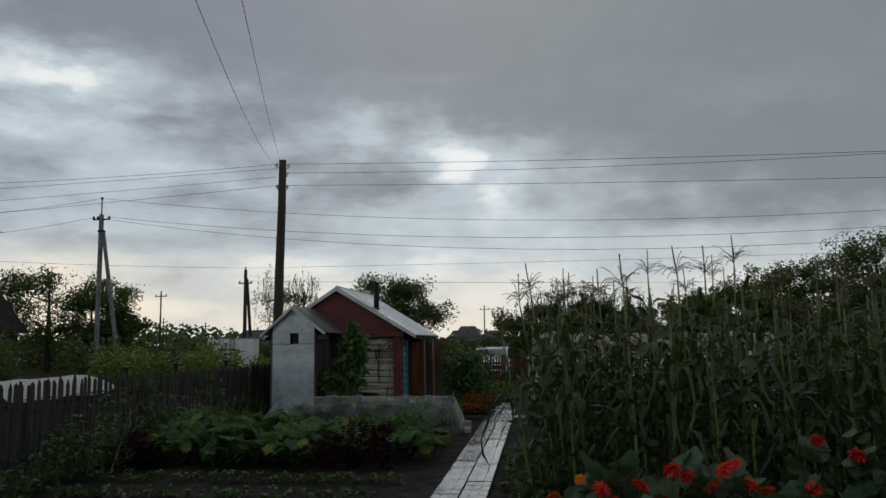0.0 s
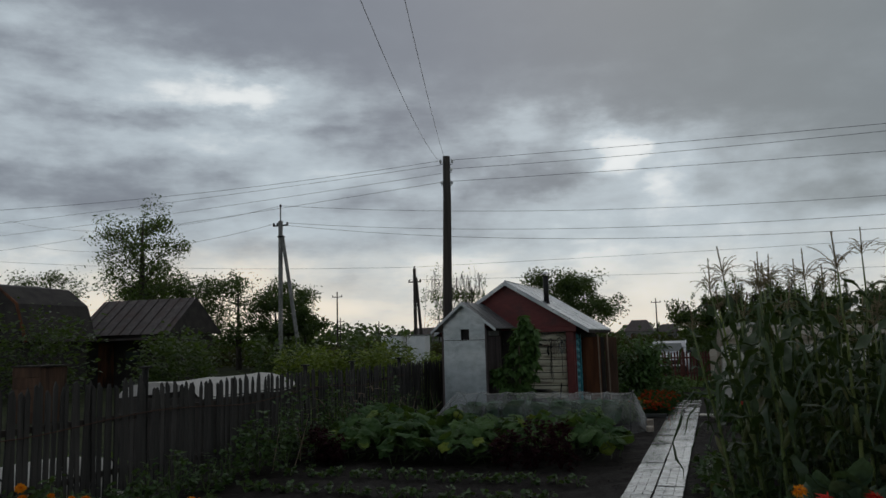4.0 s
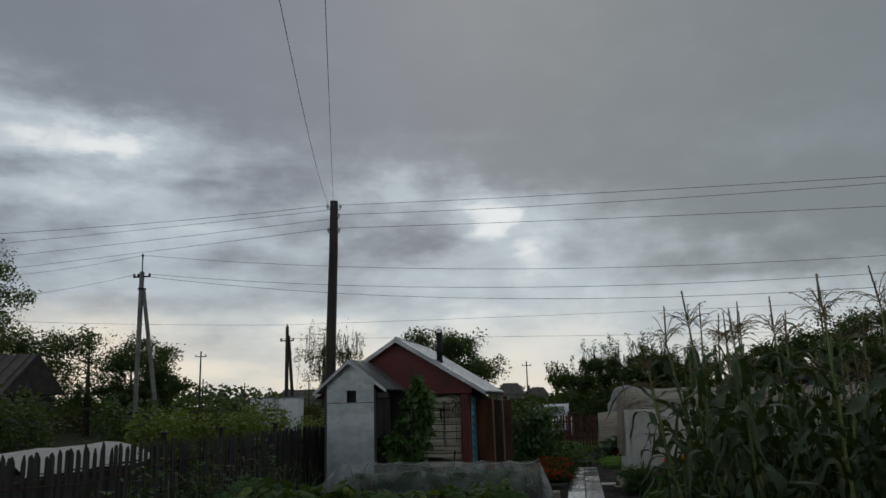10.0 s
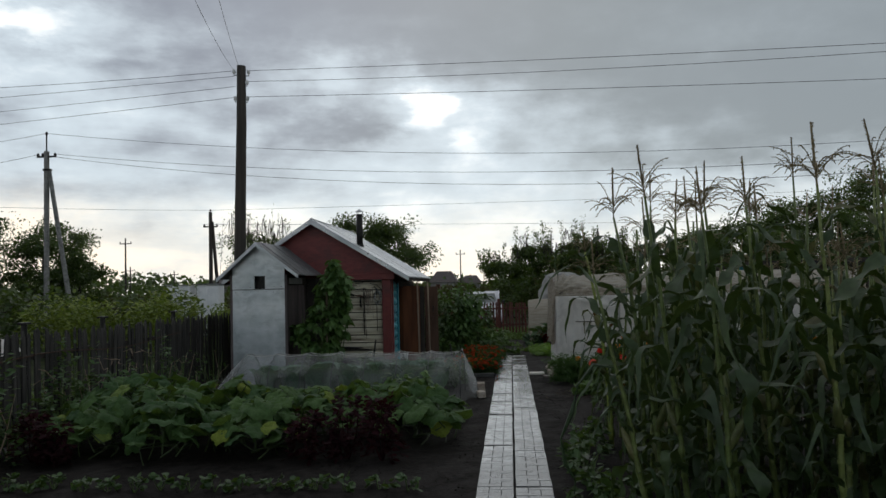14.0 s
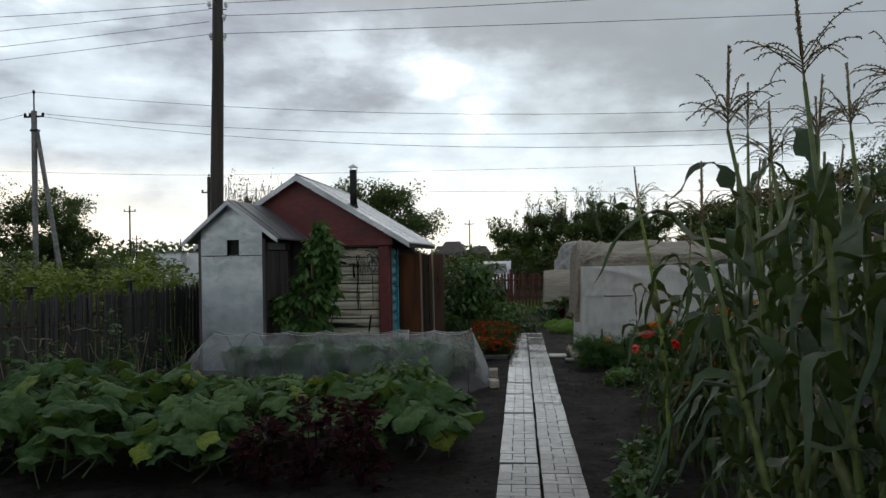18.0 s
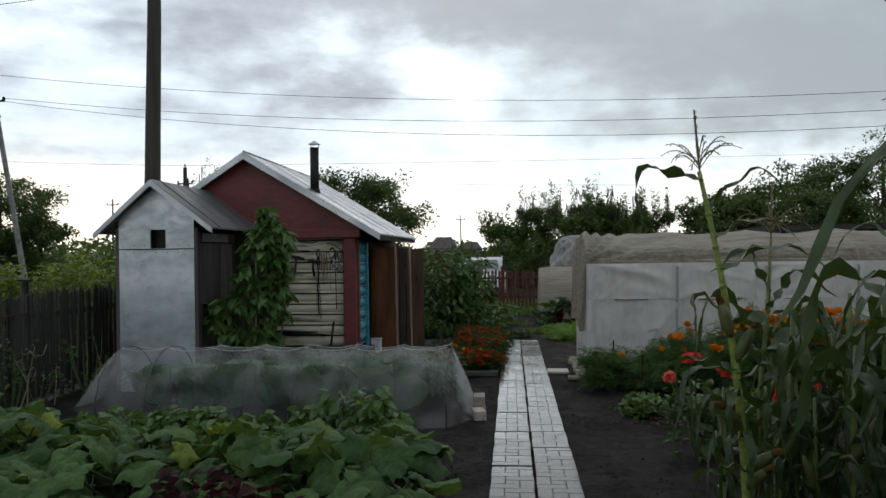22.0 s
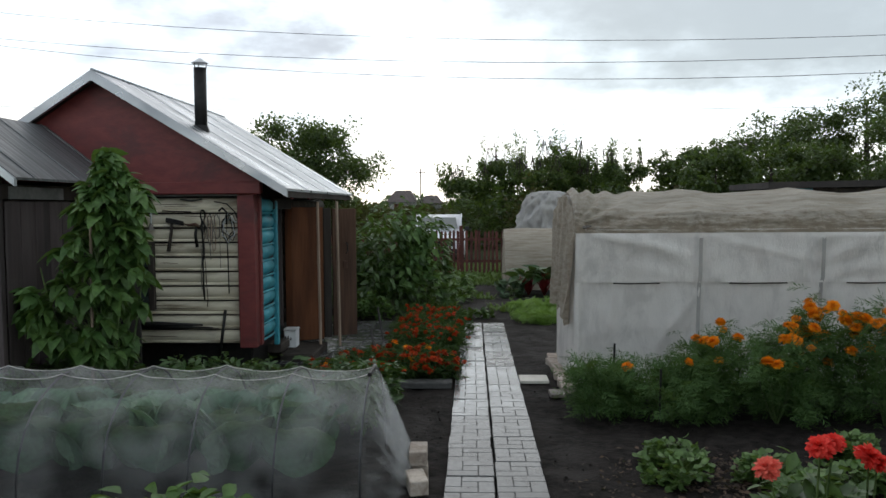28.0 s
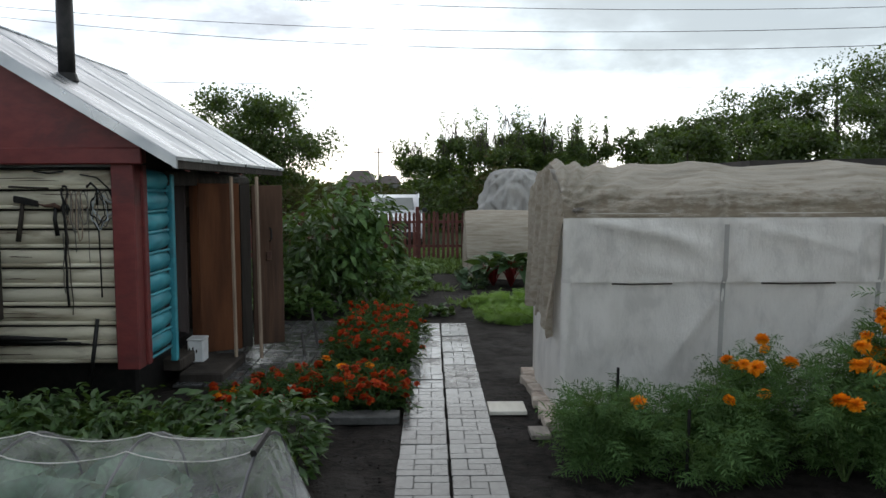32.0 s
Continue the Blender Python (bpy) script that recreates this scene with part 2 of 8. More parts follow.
def cloth(name, c1, c2, stain, see=0.0, trans=0.3, fold=6.0, stretch=(1, 1, 1), stain_scale=1.6, grime=None):
    """Thin woven cover: lets some light through; see is the share of open mesh."""
    m = pm(name, c1, c2, 5.0, 0.85, bump=0.55, bscale=fold, spec=0.15, stain=stain, stain_scale=stain_scale, stretch=stretch)
    nt = m.node_tree
    b, out = nt.nodes["Principled BSDF"], nt.nodes["Material Output"]
    tr = nt.nodes.new("ShaderNodeBsdfTranslucent")
    tr.inputs[0].default_value = (*c2, 1)
    if grime:
        # speckled mud, thickest along the hem
        tc = nt.nodes.new("ShaderNodeTexCoord")
        sp = nt.nodes.new("ShaderNodeSeparateXYZ")
        link(nt, tc.outputs["Object"], sp.inputs[0])
        low = remap(nt, sp.outputs[2], 1.72, 1.43, 0.0, 0.30)
        n = nd(nt, "ShaderNodeTexNoise", Scale=16.0, Detail=6.0, Roughness=0.7)
        mp = nd(nt, "ShaderNodeMapping", Scale=(0.7, 1.4, 1.4))
        link(nt, tc.outputs["Object"], mp.inputs[0])
        link(nt, mp.outputs[0], n.inputs["Vector"])
        f = remap(nt, math_node(nt, "ADD", n.outputs[0], low), 0.60, 0.86, 0.0, 0.8)
        old = b.inputs["Base Color"].links[0].from_socket
        link(nt, mix_col(nt, f, old, grime), b.inputs["Base Color"])
    mx = nt.nodes.new("ShaderNodeMixShader")
    mx.inputs[0].default_value = trans
    link(nt, b.outputs[0], mx.inputs[1])
    link(nt, tr.outputs[0], mx.inputs[2])
    last = mx.outputs[0]
    if see:
        tp = nt.nodes.new("ShaderNodeBsdfTransparent")
        tc = nt.nodes.new("ShaderNodeTexCoord")
        n = nd(nt, "ShaderNodeTexNoise", Scale=4.0, Detail=4.0)
        link(nt, tc.outputs["Object"], n.inputs["Vector"])
        m2 = nt.nodes.new("ShaderNodeMixShader")
        link(nt, remap(nt, n.outputs[0], 0.3, 0.7, see - 0.12, see + 0.12), m2.inputs[0])
        link(nt, last, m2.inputs[1])
        link(nt, tp.outputs[0], m2.inputs[2])
        last = m2.outputs[0]
    link(nt, last, out.inputs[0])
    return m


M = dict(
    soil=pm("wet_soil", (0.008, 0.0069, 0.0063), (0.026, 0.0217, 0.0192), 13.0, 0.85, bump=1.0, bscale=26.0, detail=9.0, stain=(0.032, 0.028, 0.0255), stain_scale=1.9, spec=0.08, rough2=0.7),
    field=pm("rough_grass_ground", (0.018, 0.026, 0.010), (0.040, 0.048, 0.018), 1.2, 0.95, bump=0.8, bscale=9.0, stain=(0.030, 0.027, 0.02), stain_scale=0.4, spec=0.1),
    slab=pm("wet_concrete_slab", (0.080, 0.081, 0.082), (0.108, 0.109, 0.108), 14.0, 0.08, bump=0.03, bscale=60.0, per_piece=0.18, stain=(0.054, 0.054, 0.055), stain_scale=5.0, rough2=0.20, spec=0.45, island=0.09),
    joint=pm("dirty_joint", (0.030, 0.029, 0.028), (0.055, 0.053, 0.05), 12.0, 0.6, bump=0.1, spec=0.3),
    muddyslab=pm("muddy_wet_slab", (0.09, 0.089, 0.088), (0.18, 0.178, 0.175), 11.0, 0.12, bump=0.12, bscale=50.0, per_piece=0.2, stain=(0.05, 0.046, 0.042), stain_scale=6.0, rough2=0.4, spec=0.5, island=0.15),
    darkslab=pm("dark_wet_paving", (0.05, 0.05, 0.053), (0.085, 0.084, 0.083), 7.0, 0.10, bump=0.02, bscale=40.0, per_piece=0.2, stain=(0.03, 0.03, 0.03), stain_scale=3.0, rough2=0.28),
    zinc=pm("galvanised_sheet", (0.40, 0.43, 0.45), (0.50, 0.53, 0.55), 3.0, 0.40, metal=0.7, bump=0.06, bscale=3.0, stain=(0.31, 0.33, 0.35), stain_scale=1.6, rough2=0.52),
    zincwall=pm("stained_galvanised_wall", (0.40, 0.44, 0.455), (0.54, 0.58, 0.60), 3.2, 0.36, metal=0.72, bump=0.22, bscale=3.0, stain=(0.34, 0.37, 0.385), stain_scale=3.0, rough2=0.56, stretch=(1, 1, 1.5)),
    roofmetal=pm("wet_roof_sheet", (0.33, 0.35, 0.372), (0.41, 0.43, 0.455), 4.0, 0.26, metal=0.8, bump=0.08, bscale=5.0, stain=(0.29, 0.305, 0.325), stain_scale=1.6, rough2=0.46, stretch=(0.5, 1.6, 0.5)),
    roofdull=pm("dull_roof_sheet", (0.12, 0.125, 0.13), (0.20, 0.205, 0.21), 4.0, 0.42, metal=0.55, bump=0.10, bscale=5.0, stain=(0.08, 0.083, 0.085), stain_scale=1.8, rough2=0.62, stretch=(0.3, 6, 0.3)),
    maroon=pm("maroon_paint", (0.118, 0.017, 0.017), (0.16, 0.027, 0.024), 8.0, 0.55, bump=0.12, bscale=30.0, stain=(0.075, 0.018, 0.018), stain_scale=1.6, stretch=(1, 1, 2)),
    cream=pm("cream_log_paint", (0.50, 0.455, 0.345), (0.66, 0.615, 0.485), 5.0, 0.6, bump=0.3, bscale=20.0, stretch=(0.25, 1, 1), stain=(0.24, 0.20, 0.14), stain_scale=5.5, per_piece=0.09),
    blue=pm("turquoise_log_paint", (0.03, 0.22, 0.28), (0.05, 0.31, 0.37), 6.0, 0.5, bump=0.2, bscale=22.0, stain=(0.03, 0.13, 0.16), stain_scale=3.0, stretch=(1, 0.3, 1), per_piece=0.06),
    darkwood=pm("weathered_dark_wood", (0.030, 0.024, 0.020), (0.065, 0.054, 0.046), 9.0, 0.85, spec=0.2, bump=0.4, bscale=35.0, stretch=(1, 1, 0.12), per_piece=0.25, stain=(0.02, 0.018, 0.016), stain_scale=2.0),
    greywood=pm("grey_fence_wood", (0.026, 0.0235, 0.022), (0.056, 0.051, 0.047), 12.0, 0.85, bump=0.4, bscale=40.0, stretch=(1, 1, 0.1), per_piece=0.3, stain=(0.03, 0.028, 0.026), stain_scale=2.0),
    brownwood=pm("brown_varnished_board", (0.080, 0.031, 0.015), (0.150, 0.057, 0.025), 6.0, 0.75, bump=0.3, bscale=30.0, stretch=(1, 1, 0.15), stain=(0.022, 0.013, 0.010), stain_scale=2.2, spec=0.2),
    kerb=pm("stained_kerb_concrete", (0.05, 0.05, 0.048), (0.095, 0.093, 0.09), 12.0, 0.7, bump=0.3, per_piece=0.2, spec=0.25),
    oldbrown=pm("weathered_brown_board", (0.062, 0.034, 0.022), (0.115, 0.064, 0.042), 8.0, 0.8, spec=0.2, bump=0.4, bscale=30.0, stretch=(1, 1, 0.12), stain=(0.03, 0.02, 0.016), stain_scale=2.5),
    plum=pm("plum_brown_boards", (0.085, 0.068, 0.068), (0.125, 0.102, 0.10), 8.0, 0.8, bump=0.25, bscale=30.0, stretch=(1, 1, 0.12), stain=(0.04, 0.034, 0.034), stain_scale=2.0, spec=0.25),
    palewood=pm("pale_batten_wood", (0.24, 0.17, 0.12), (0.36, 0.27, 0.20), 14.0, 0.7, bump=0.2, stretch=(1, 1, 0.1), stain=(0.15, 0.11, 0.08), stain_scale=3.0),
    paleboard=pm("pale_dirty_board", (0.46, 0.43, 0.37), (0.58, 0.55, 0.48), 9.0, 0.6, bump=0.15, stretch=(1, 0.2, 1), stain=(0.32, 0.29, 0.24), stain_scale=4.0),
    oldoffcut=pm("worn_offcut", (0.16, 0.14, 0.12), (0.30, 0.26, 0.22), 14.0, 0.7, bump=0.2, stretch=(1, 0.2, 1), stain=(0.07, 0.06, 0.05), stain_scale=9.0),
    redfence=pm("faded_red_fence_paint", (0.075, 0.020, 0.016), (0.12, 0.038, 0.027), 9.0, 0.8, bump=0.2, per_piece=0.25),
    pole=pm("tarred_pole_wood", (0.020, 0.016, 0.013), (0.050, 0.040, 0.032), 9.0, 0.8, bump=0.5, bscale=25.0, stretch=(1, 1, 0.06), stain=(0.07, 0.058, 0.05), stain_scale=1.5),
    concrete=pm("grey_concrete", (0.16, 0.16, 0.155), (0.26, 0.26, 0.25), 8.0, 0.8, bump=0.2, stain=(0.11, 0.11, 0.105)),
    brick=pm("pale_brick", (0.30, 0.24, 0.19), (0.46, 0.40, 0.34), 15.0, 0.8, bump=0.4, per_piece=0.2, stain=(0.2, 0.15, 0.12), stain_scale=8.0),
    iron=pm("black_iron", (0.010, 0.010, 0.010), (0.022, 0.020, 0.019), 20.0, 0.5, metal=0.6, bump=0.1),
    rust=pm("rusty_iron", (0.05, 0.022, 0.014), (0.09, 0.045, 0.03), 25.0, 0.75, metal=0.3, bump=0.3),
    wire=pm("grey_wire", (0.05, 0.05, 0.052), (0.07, 0.07, 0.072), 5.0, 0.5, metal=0.7, bump=0),
    white=pm("white_plastic", (0.70, 0.71, 0.72), (0.80, 0.80, 0.80), 4.0, 0.5, bump=0.05, stain=(0.5, 0.5, 0.5)),
    carpaint=pm("white_car_paint", (0.62, 0.63, 0.66), (0.70, 0.71, 0.73), 2.0, 0.25, bump=0, coat=0.5),
    glass=pm("dark_car_glass", (0.05, 0.065, 0.065), (0.07, 0.085, 0.085), 2.0, 0.05, bump=0, spec=0.8),
    rubber=pm("black_rubber", (0.012, 0.012, 0.012), (0.02, 0.02, 0.02), 9.0, 0.8, bump=0.1),
    rope=pm("grey_rope", (0.10, 0.09, 0.08), (0.2, 0.18, 0.16), 40.0, 0.9, bump=0.3),
    darkroof=pm("old_roof_sheets", (0.055, 0.046, 0.044), (0.10, 0.083, 0.078), 5.0, 0.7, metal=0.2, bump=0.2, stretch=(1, 1, 0.4), per_piece=0.25, stain=(0.07, 0.045, 0.04), stain_scale=1.2),
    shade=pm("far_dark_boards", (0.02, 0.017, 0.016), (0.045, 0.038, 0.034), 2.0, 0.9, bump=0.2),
    bark=pm("bark", (0.030, 0.025, 0.020), (0.075, 0.062, 0.05), 10.0, 0.9, bump=0.6, stretch=(1, 1, 0.25)),
    gauze=cloth("white_garden_fleece", (0.66, 0.635, 0.60), (0.76, 0.735, 0.70), (0.53, 0.512, 0.485), trans=0.30, fold=45.0, stretch=(1.3, 1.3, 0.6), stain_scale=4.2),
    burlap=cloth("grimy_beige_fleece", (0.30, 0.26, 0.205), (0.44, 0.395, 0.33), (0.23, 0.19, 0.14), trans=0.22, fold=34.0, stretch=(0.7, 4.0, 6.0), stain_scale=3.0),
    rooffleece=cloth("muddy_beige_fleece", (0.35, 0.315, 0.262), (0.46, 0.42, 0.36), (0.27, 0.235, 0.18), trans=0.22, fold=34.0, stretch=(0.7, 4.0, 6.0), stain_scale=3.0, grime=(0.15, 0.115, 0.075)),
    net=cloth("insect_net", (0.60, 0.605, 0.60), (0.70, 0.70, 0.69), (0.60, 0.60, 0.59), see=0.84, trans=0.35),
    greyfleece=cloth("grey_fleece", (0.35, 0.34, 0.325), (0.45, 0.44, 0.42), (0.31, 0.30, 0.285), trans=0.25, fold=12.0),
    squash=leafy("squash_leaf", (0.032, 0.074, 0.025), (0.086, 0.150, 0.043), (0.20, 0.24, 0.03), rough=0.6, spec=0.2, grain=14.0),
    corn=leafy("corn_leaf", (0.020, 0.040, 0.015), (0.047, 0.074, 0.028), (0.13, 0.11, 0.05), trans=0.14, rough=0.45, spec=0.35, grain=20.0),
    maizestalk=leafy("maize_stalk", (0.085, 0.118, 0.033), (0.15, 0.182, 0.052), trans=0.1),
    squashstalk=leafy("squash_stalk", (0.03, 0.05, 0.018), (0.055, 0.08, 0.028), trans=0.1),
    cornstalk=leafy("corn_stalk", (0.14, 0.20, 0.035), (0.22, 0.26, 0.055), trans=0.1),
    tassel=leafy("corn_tassel", (0.18, 0.14, 0.09), (0.30, 0.24, 0.15), trans=0.2, rough=0.8, spec=0.1),
    cob=leafy("corn_husk", (0.075, 0.10, 0.03), (0.13, 0.13, 0.05), trans=0.15),
    cabbage=leafy("cabbage_leaf", (0.036, 0.092, 0.054), (0.105, 0.195, 0.11), None, trans=0.2, rough=0.45, grain=12.0),
    bush=leafy("bush_leaf", (0.048, 0.105, 0.026), (0.100, 0.182, 0.048), trans=0.3),
    shrub=leafy("shrub_leaf", (0.044, 0.098, 0.026), (0.098, 0.175, 0.050), trans=0.28, rough=0.5, spec=0.3),
    tomato=leafy("tomato_leaf", (0.028, 0.062, 0.018), (0.060, 0.115, 0.032), trans=0.25),
    feather=leafy("marigold_leaf", (0.046, 0.095, 0.029), (0.095, 0.165, 0.052), trans=0.25, rough=0.7, spec=0.12),
    marigold=leafy("broad_marigold_leaf", (0.044, 0.092, 0.030), (0.088, 0.158, 0.052), trans=0.26, rough=0.7, spec=0.12),
    bedleaf=leafy("low_marigold_leaf", (0.020, 0.044, 0.015), (0.044, 0.080, 0.026), trans=0.22, rough=0.8, spec=0.1),
    darkgreen=leafy("low_plant_leaf", (0.032, 0.066, 0.018), (0.072, 0.13, 0.038), trans=0.25),
    lettuce=leafy("young_green_leaf", (0.12, 0.24, 0.03), (0.20, 0.34, 0.06), trans=0.35),
    chard=leafy("chard_leaf", (0.020, 0.050, 0.018), (0.045, 0.085, 0.03), trans=0.2, rough=0.35),
    chardstem=leafy("chard_stem", (0.16, 0.012, 0.015), (0.25, 0.02, 0.02), trans=0.2, glow=(0.4, 0.03, 0.03)),
    amaranth=leafy("dark_red_leaf", (0.017, 0.005, 0.008), (0.036, 0.009, 0.012), trans=0.2, rough=0.75, spec=0.12, glow=(0.12, 0.02, 0.02)),
    grass=leafy("grass_blade", (0.06, 0.115, 0.022), (0.12, 0.18, 0.045), trans=0.3),
    vine=leafy("vine_leaf", (0.11, 0.16, 0.020), (0.21, 0.25, 0.04), trans=0.35),
    treeleaf=leafy("tree_leaf", (0.030, 0.060, 0.016), (0.078, 0.118, 0.030), (0.12, 0.12, 0.035), trans=0.38),
    darktree=leafy("dark_tree_leaf", (0.024, 0.048, 0.014), (0.060, 0.092, 0.027), trans=0.34),
    dryweed=leafy("dry_weed", (0.045, 0.036, 0.020), (0.075, 0.066, 0.032), trans=0.2, rough=0.8, spec=0.1),
    cabbageleaf=leafy("grey_green_leaf", (0.045, 0.080, 0.045), (0.085, 0.13, 0.075), trans=0.15, rough=0.55),
    strawberry=leafy("strawberry_leaf", (0.06, 0.115, 0.028), (0.105, 0.18, 0.05), trans=0.25, rough=0.5),
    litter=leafy("dry_leaf", (0.035, 0.022, 0.016), (0.075, 0.045, 0.03), trans=0.1, rough=0.8),
    pink=leafy("salmon_petal", (0.70, 0.10, 0.07), (0.80, 0.20, 0.14), trans=0.35, rough=0.6, spec=0.2, glow=(0.85, 0.15, 0.1)),
    orange=leafy("orange_petal", (0.70, 0.20, 0.006), (0.88, 0.36, 0.012), trans=0.35, rough=0.6, spec=0.2, glow=(0.9, 0.32, 0.01)),
    red=leafy("red_petal", (0.62, 0.018, 0.014), (0.80, 0.085, 0.06), trans=0.35, rough=0.6, spec=0.2, glow=(0.85, 0.06, 0.04)),
    redorange=leafy("red_orange_petal", (0.30, 0.020, 0.010), (0.50, 0.085, 0.012), trans=0.35, rough=0.6, spec=0.2, glow=(0.7, 0.07, 0.01)),
    silk=leafy("dry_silk", (0.075, 0.040, 0.012), (0.12, 0.065, 0.02), trans=0.1, rough=0.9, spec=0.1),
    stem=leafy("green_stem", (0.06, 0.10, 0.03), (0.10, 0.15, 0.045), trans=0.05),
)


# ---------------- mesh helpers ----------------
def empty(name, x, y, z=0.0, label="", category="", group="", kind="", rz=0.0):
    ob = new(name)
    ob.empty_display_size = 0.1
    ob.matrix_basis = pose(x, y, z, 0, 0, rz)
    return tagged(ob, label, category, group, kind)


def smooth(me, on=True):
    me.polygons.foreach_set("use_smooth", np.full(len(me.polygons), on))


def part(name, bm, material, parent=None, label="", soft=False):
    me = bpy.data.meshes.new(name)
    bm.to_mesh(me)
    bm.free()
    me.materials.append(material)
    if soft:
        smooth(me)
    ob = new(name, me)
    ob.parent = parent
    return tagged(ob, label)


def piece(name, me, parent, m):
    ob = new(name, me)
    ob.parent = parent
    ob.matrix_basis = m
    return ob


def np_mesh(name, V, F, material, soft=False):
    """A mesh from arrays: V (n, 3), F (m, k)."""
    V, F = np.asarray(V, np.float32), np.asarray(F, np.int32)
    me = bpy.data.meshes.new(name)
    k = F.shape[1]
    me.vertices.add(len(V))
    me.vertices.foreach_set("co", V.ravel())
    me.loops.add(F.size)
    me.loops.foreach_set("vertex_index", F.ravel())
    me.polygons.add(len(F))
    me.polygons.foreach_set("loop_start", np.arange(0, F.size, k, dtype=np.int32))
    me.polygons.foreach_set("loop_total", np.full(len(F), k, np.int32))
    me.update(calc_edges=True)
    me.materials.append(material)
    if soft:
        smooth(me)
    return me


def np_part(name, V, F, material, parent=None, label="", soft=False):
    ob = new(name, np_mesh(name, V, F, material, soft))
    ob.parent = parent
    return tagged(ob, label)


def box(bm, x, y, z, sx, sy, sz, bev=0.0, m=None):
    """A box with its middle at x, y, z."""
    g = bmesh.ops.create_cube(bm, size=1.0, matrix=(m or Matrix.Identity(4)) @ Matrix.LocRotScale((x, y, z), None, (sx, sy, sz)))
    if bev:
        es = list({e for v in g["verts"] for e in v.link_edges})
        bmesh.ops.bevel(bm, geom=es, offset=bev, segments=1, affect="EDGES")
    return bm


def bx(x, y, z, sx, sy, sz, bev=0.0, m=None):
    return box(bmesh.new(), x, y, z, sx, sy, sz, bev, m)


def tube(bm, pts, radii, n=8, cap=True):
    """A round tube along points."""
    pts = [Vector(p) for p in pts]
    if isinstance(radii, (int, float)):
        radii = [radii] * len(pts)
    rings = []
    for i, p in enumerate(pts):
        d = (pts[min(i + 1, len(pts) - 1)] - pts[max(i - 1, 0)]).normalized()
        a = d.orthogonal().normalized() if abs(d.z) > 0.9 else d.cross(Vector((0, 0, 1))).normalized()
        b = d.cross(a).normalized()
        rings.append([bm.verts.new(p + float(radii[i]) * (math.cos(k * math.tau / n) * a + math.sin(k * math.tau / n) * b)) for k in range(n)])
    for r, s in zip(rings, rings[1:]):
        for k in range(n):
            bm.faces.new((r[k], r[(k + 1) % n], s[(k + 1) % n], s[k]))
    if cap:
        bm.faces.new(rings[0][::-1])
        bm.faces.new(rings[-1])
    return bm


def tb(pts, radii, n=8):
    return tube(bmesh.new(), pts, radii, n)


def slab_prism(bm, poly, y0, y1):
    """A polygon in x and z drawn out along y."""
    a = [bm.verts.new((x, y0, z)) for x, z in poly]
    b = [bm.verts.new((x, y1, z)) for x, z in poly]
    bm.faces.new(a)
    bm.faces.new(b[::-1])
    for k in range(len(a)):
        j = (k + 1) % len(a)
        bm.faces.new((a[j], a[k], b[k], b[j]))
    bmesh.ops.recalc_face_normals(bm, faces=bm.faces)
    return bm




def turns(yaw, pitch, roll):
    """Rotation matrices (n, 3, 3): roll about the leaf's own length (x), then pitch up, then yaw."""
    cy, sy, cp, sp, cr, sr = np.cos(yaw), np.sin(yaw), np.cos(pitch), np.sin(pitch), np.cos(roll), np.sin(roll)
    o, i = np.zeros_like(cy), np.ones_like(cy)
    Rz = np.stack([cy, -sy, o, sy, cy, o, o, o, i], -1).reshape(-1, 3, 3)
    Ry = np.stack([cp, o, -sp, o, i, o, sp, o, cp], -1).reshape(-1, 3, 3)
    Rx = np.stack([i, o, o, o, cr, -sr, o, sr, cr], -1).reshape(-1, 3, 3)
    return Rz @ Ry @ Rx


def spread(tv, tf, at, R, s):
    """Copies of a template at places: joined arrays."""
    at, s = np.asarray(at, float), np.asarray(s, float)
    V = np.einsum("nij,vj->nvi", R, tv) * (s[:, None, None] if s.ndim == 1 else s[:, None, :]) + at[:, None, :]
    F = tf[None] + (np.arange(len(at)) * len(tv))[:, None, None]
    return V.reshape(-1, 3), F.reshape(-1, tf.shape[1])


def blade(n=4, width=0.3, droop=0.25, fold=0.06, tip=0.02, base=0.04, peak=0.4):
    """A leaf along x, one long, folded on its midrib and drooping."""
    V, F = [], []
    for i in range(n + 1):
        u = i / n
        w = width / 2 * (base + (1 - base) * math.sin(math.pi * min(1.0, u ** (math.log(0.5) / math.log(peak)))) ** 0.8)
        w = max(w, tip if i < n else 0.005)
        z = -droop * u * u
        V += [(u, w, z + fold * w / width * 2), (u, 0, z), (u, -w, z + fold * w / width * 2)]
    for i in range(n):
        a = 3 * i
        F += [(a, a + 1, a + 4, a + 3), (a + 1, a + 2, a + 5, a + 4)]
    return np.array(V), np.array(F)


OVAL = blade(3, 0.55, 0.15, 0.08)
NARROW = blade(3, 0.22, 0.3, 0.05)
def round_leaf(n=10):
    """A small rounded leaf with a wavy rim, one long."""
    V, F = [(0.42, 0, -0.05)], []
    for k in range(n):
        a = k / n * math.tau
        r = 0.5 * (1 - 0.10 * abs(math.sin(2.5 * a)))
        V.append((0.5 + r * math.cos(a), 0.92 * r * math.sin(a), 0.05 * math.cos(2 * a) + 0.03 * math.sin(5 * a) - 0.08 * (0.5 + 0.5 * math.cos(a))))
    for k in range(0, n, 2):
        F.append((0, 1 + k, 1 + (k + 1) % n, 1 + (k + 2) % n))
    return np.array(V), np.array(F)


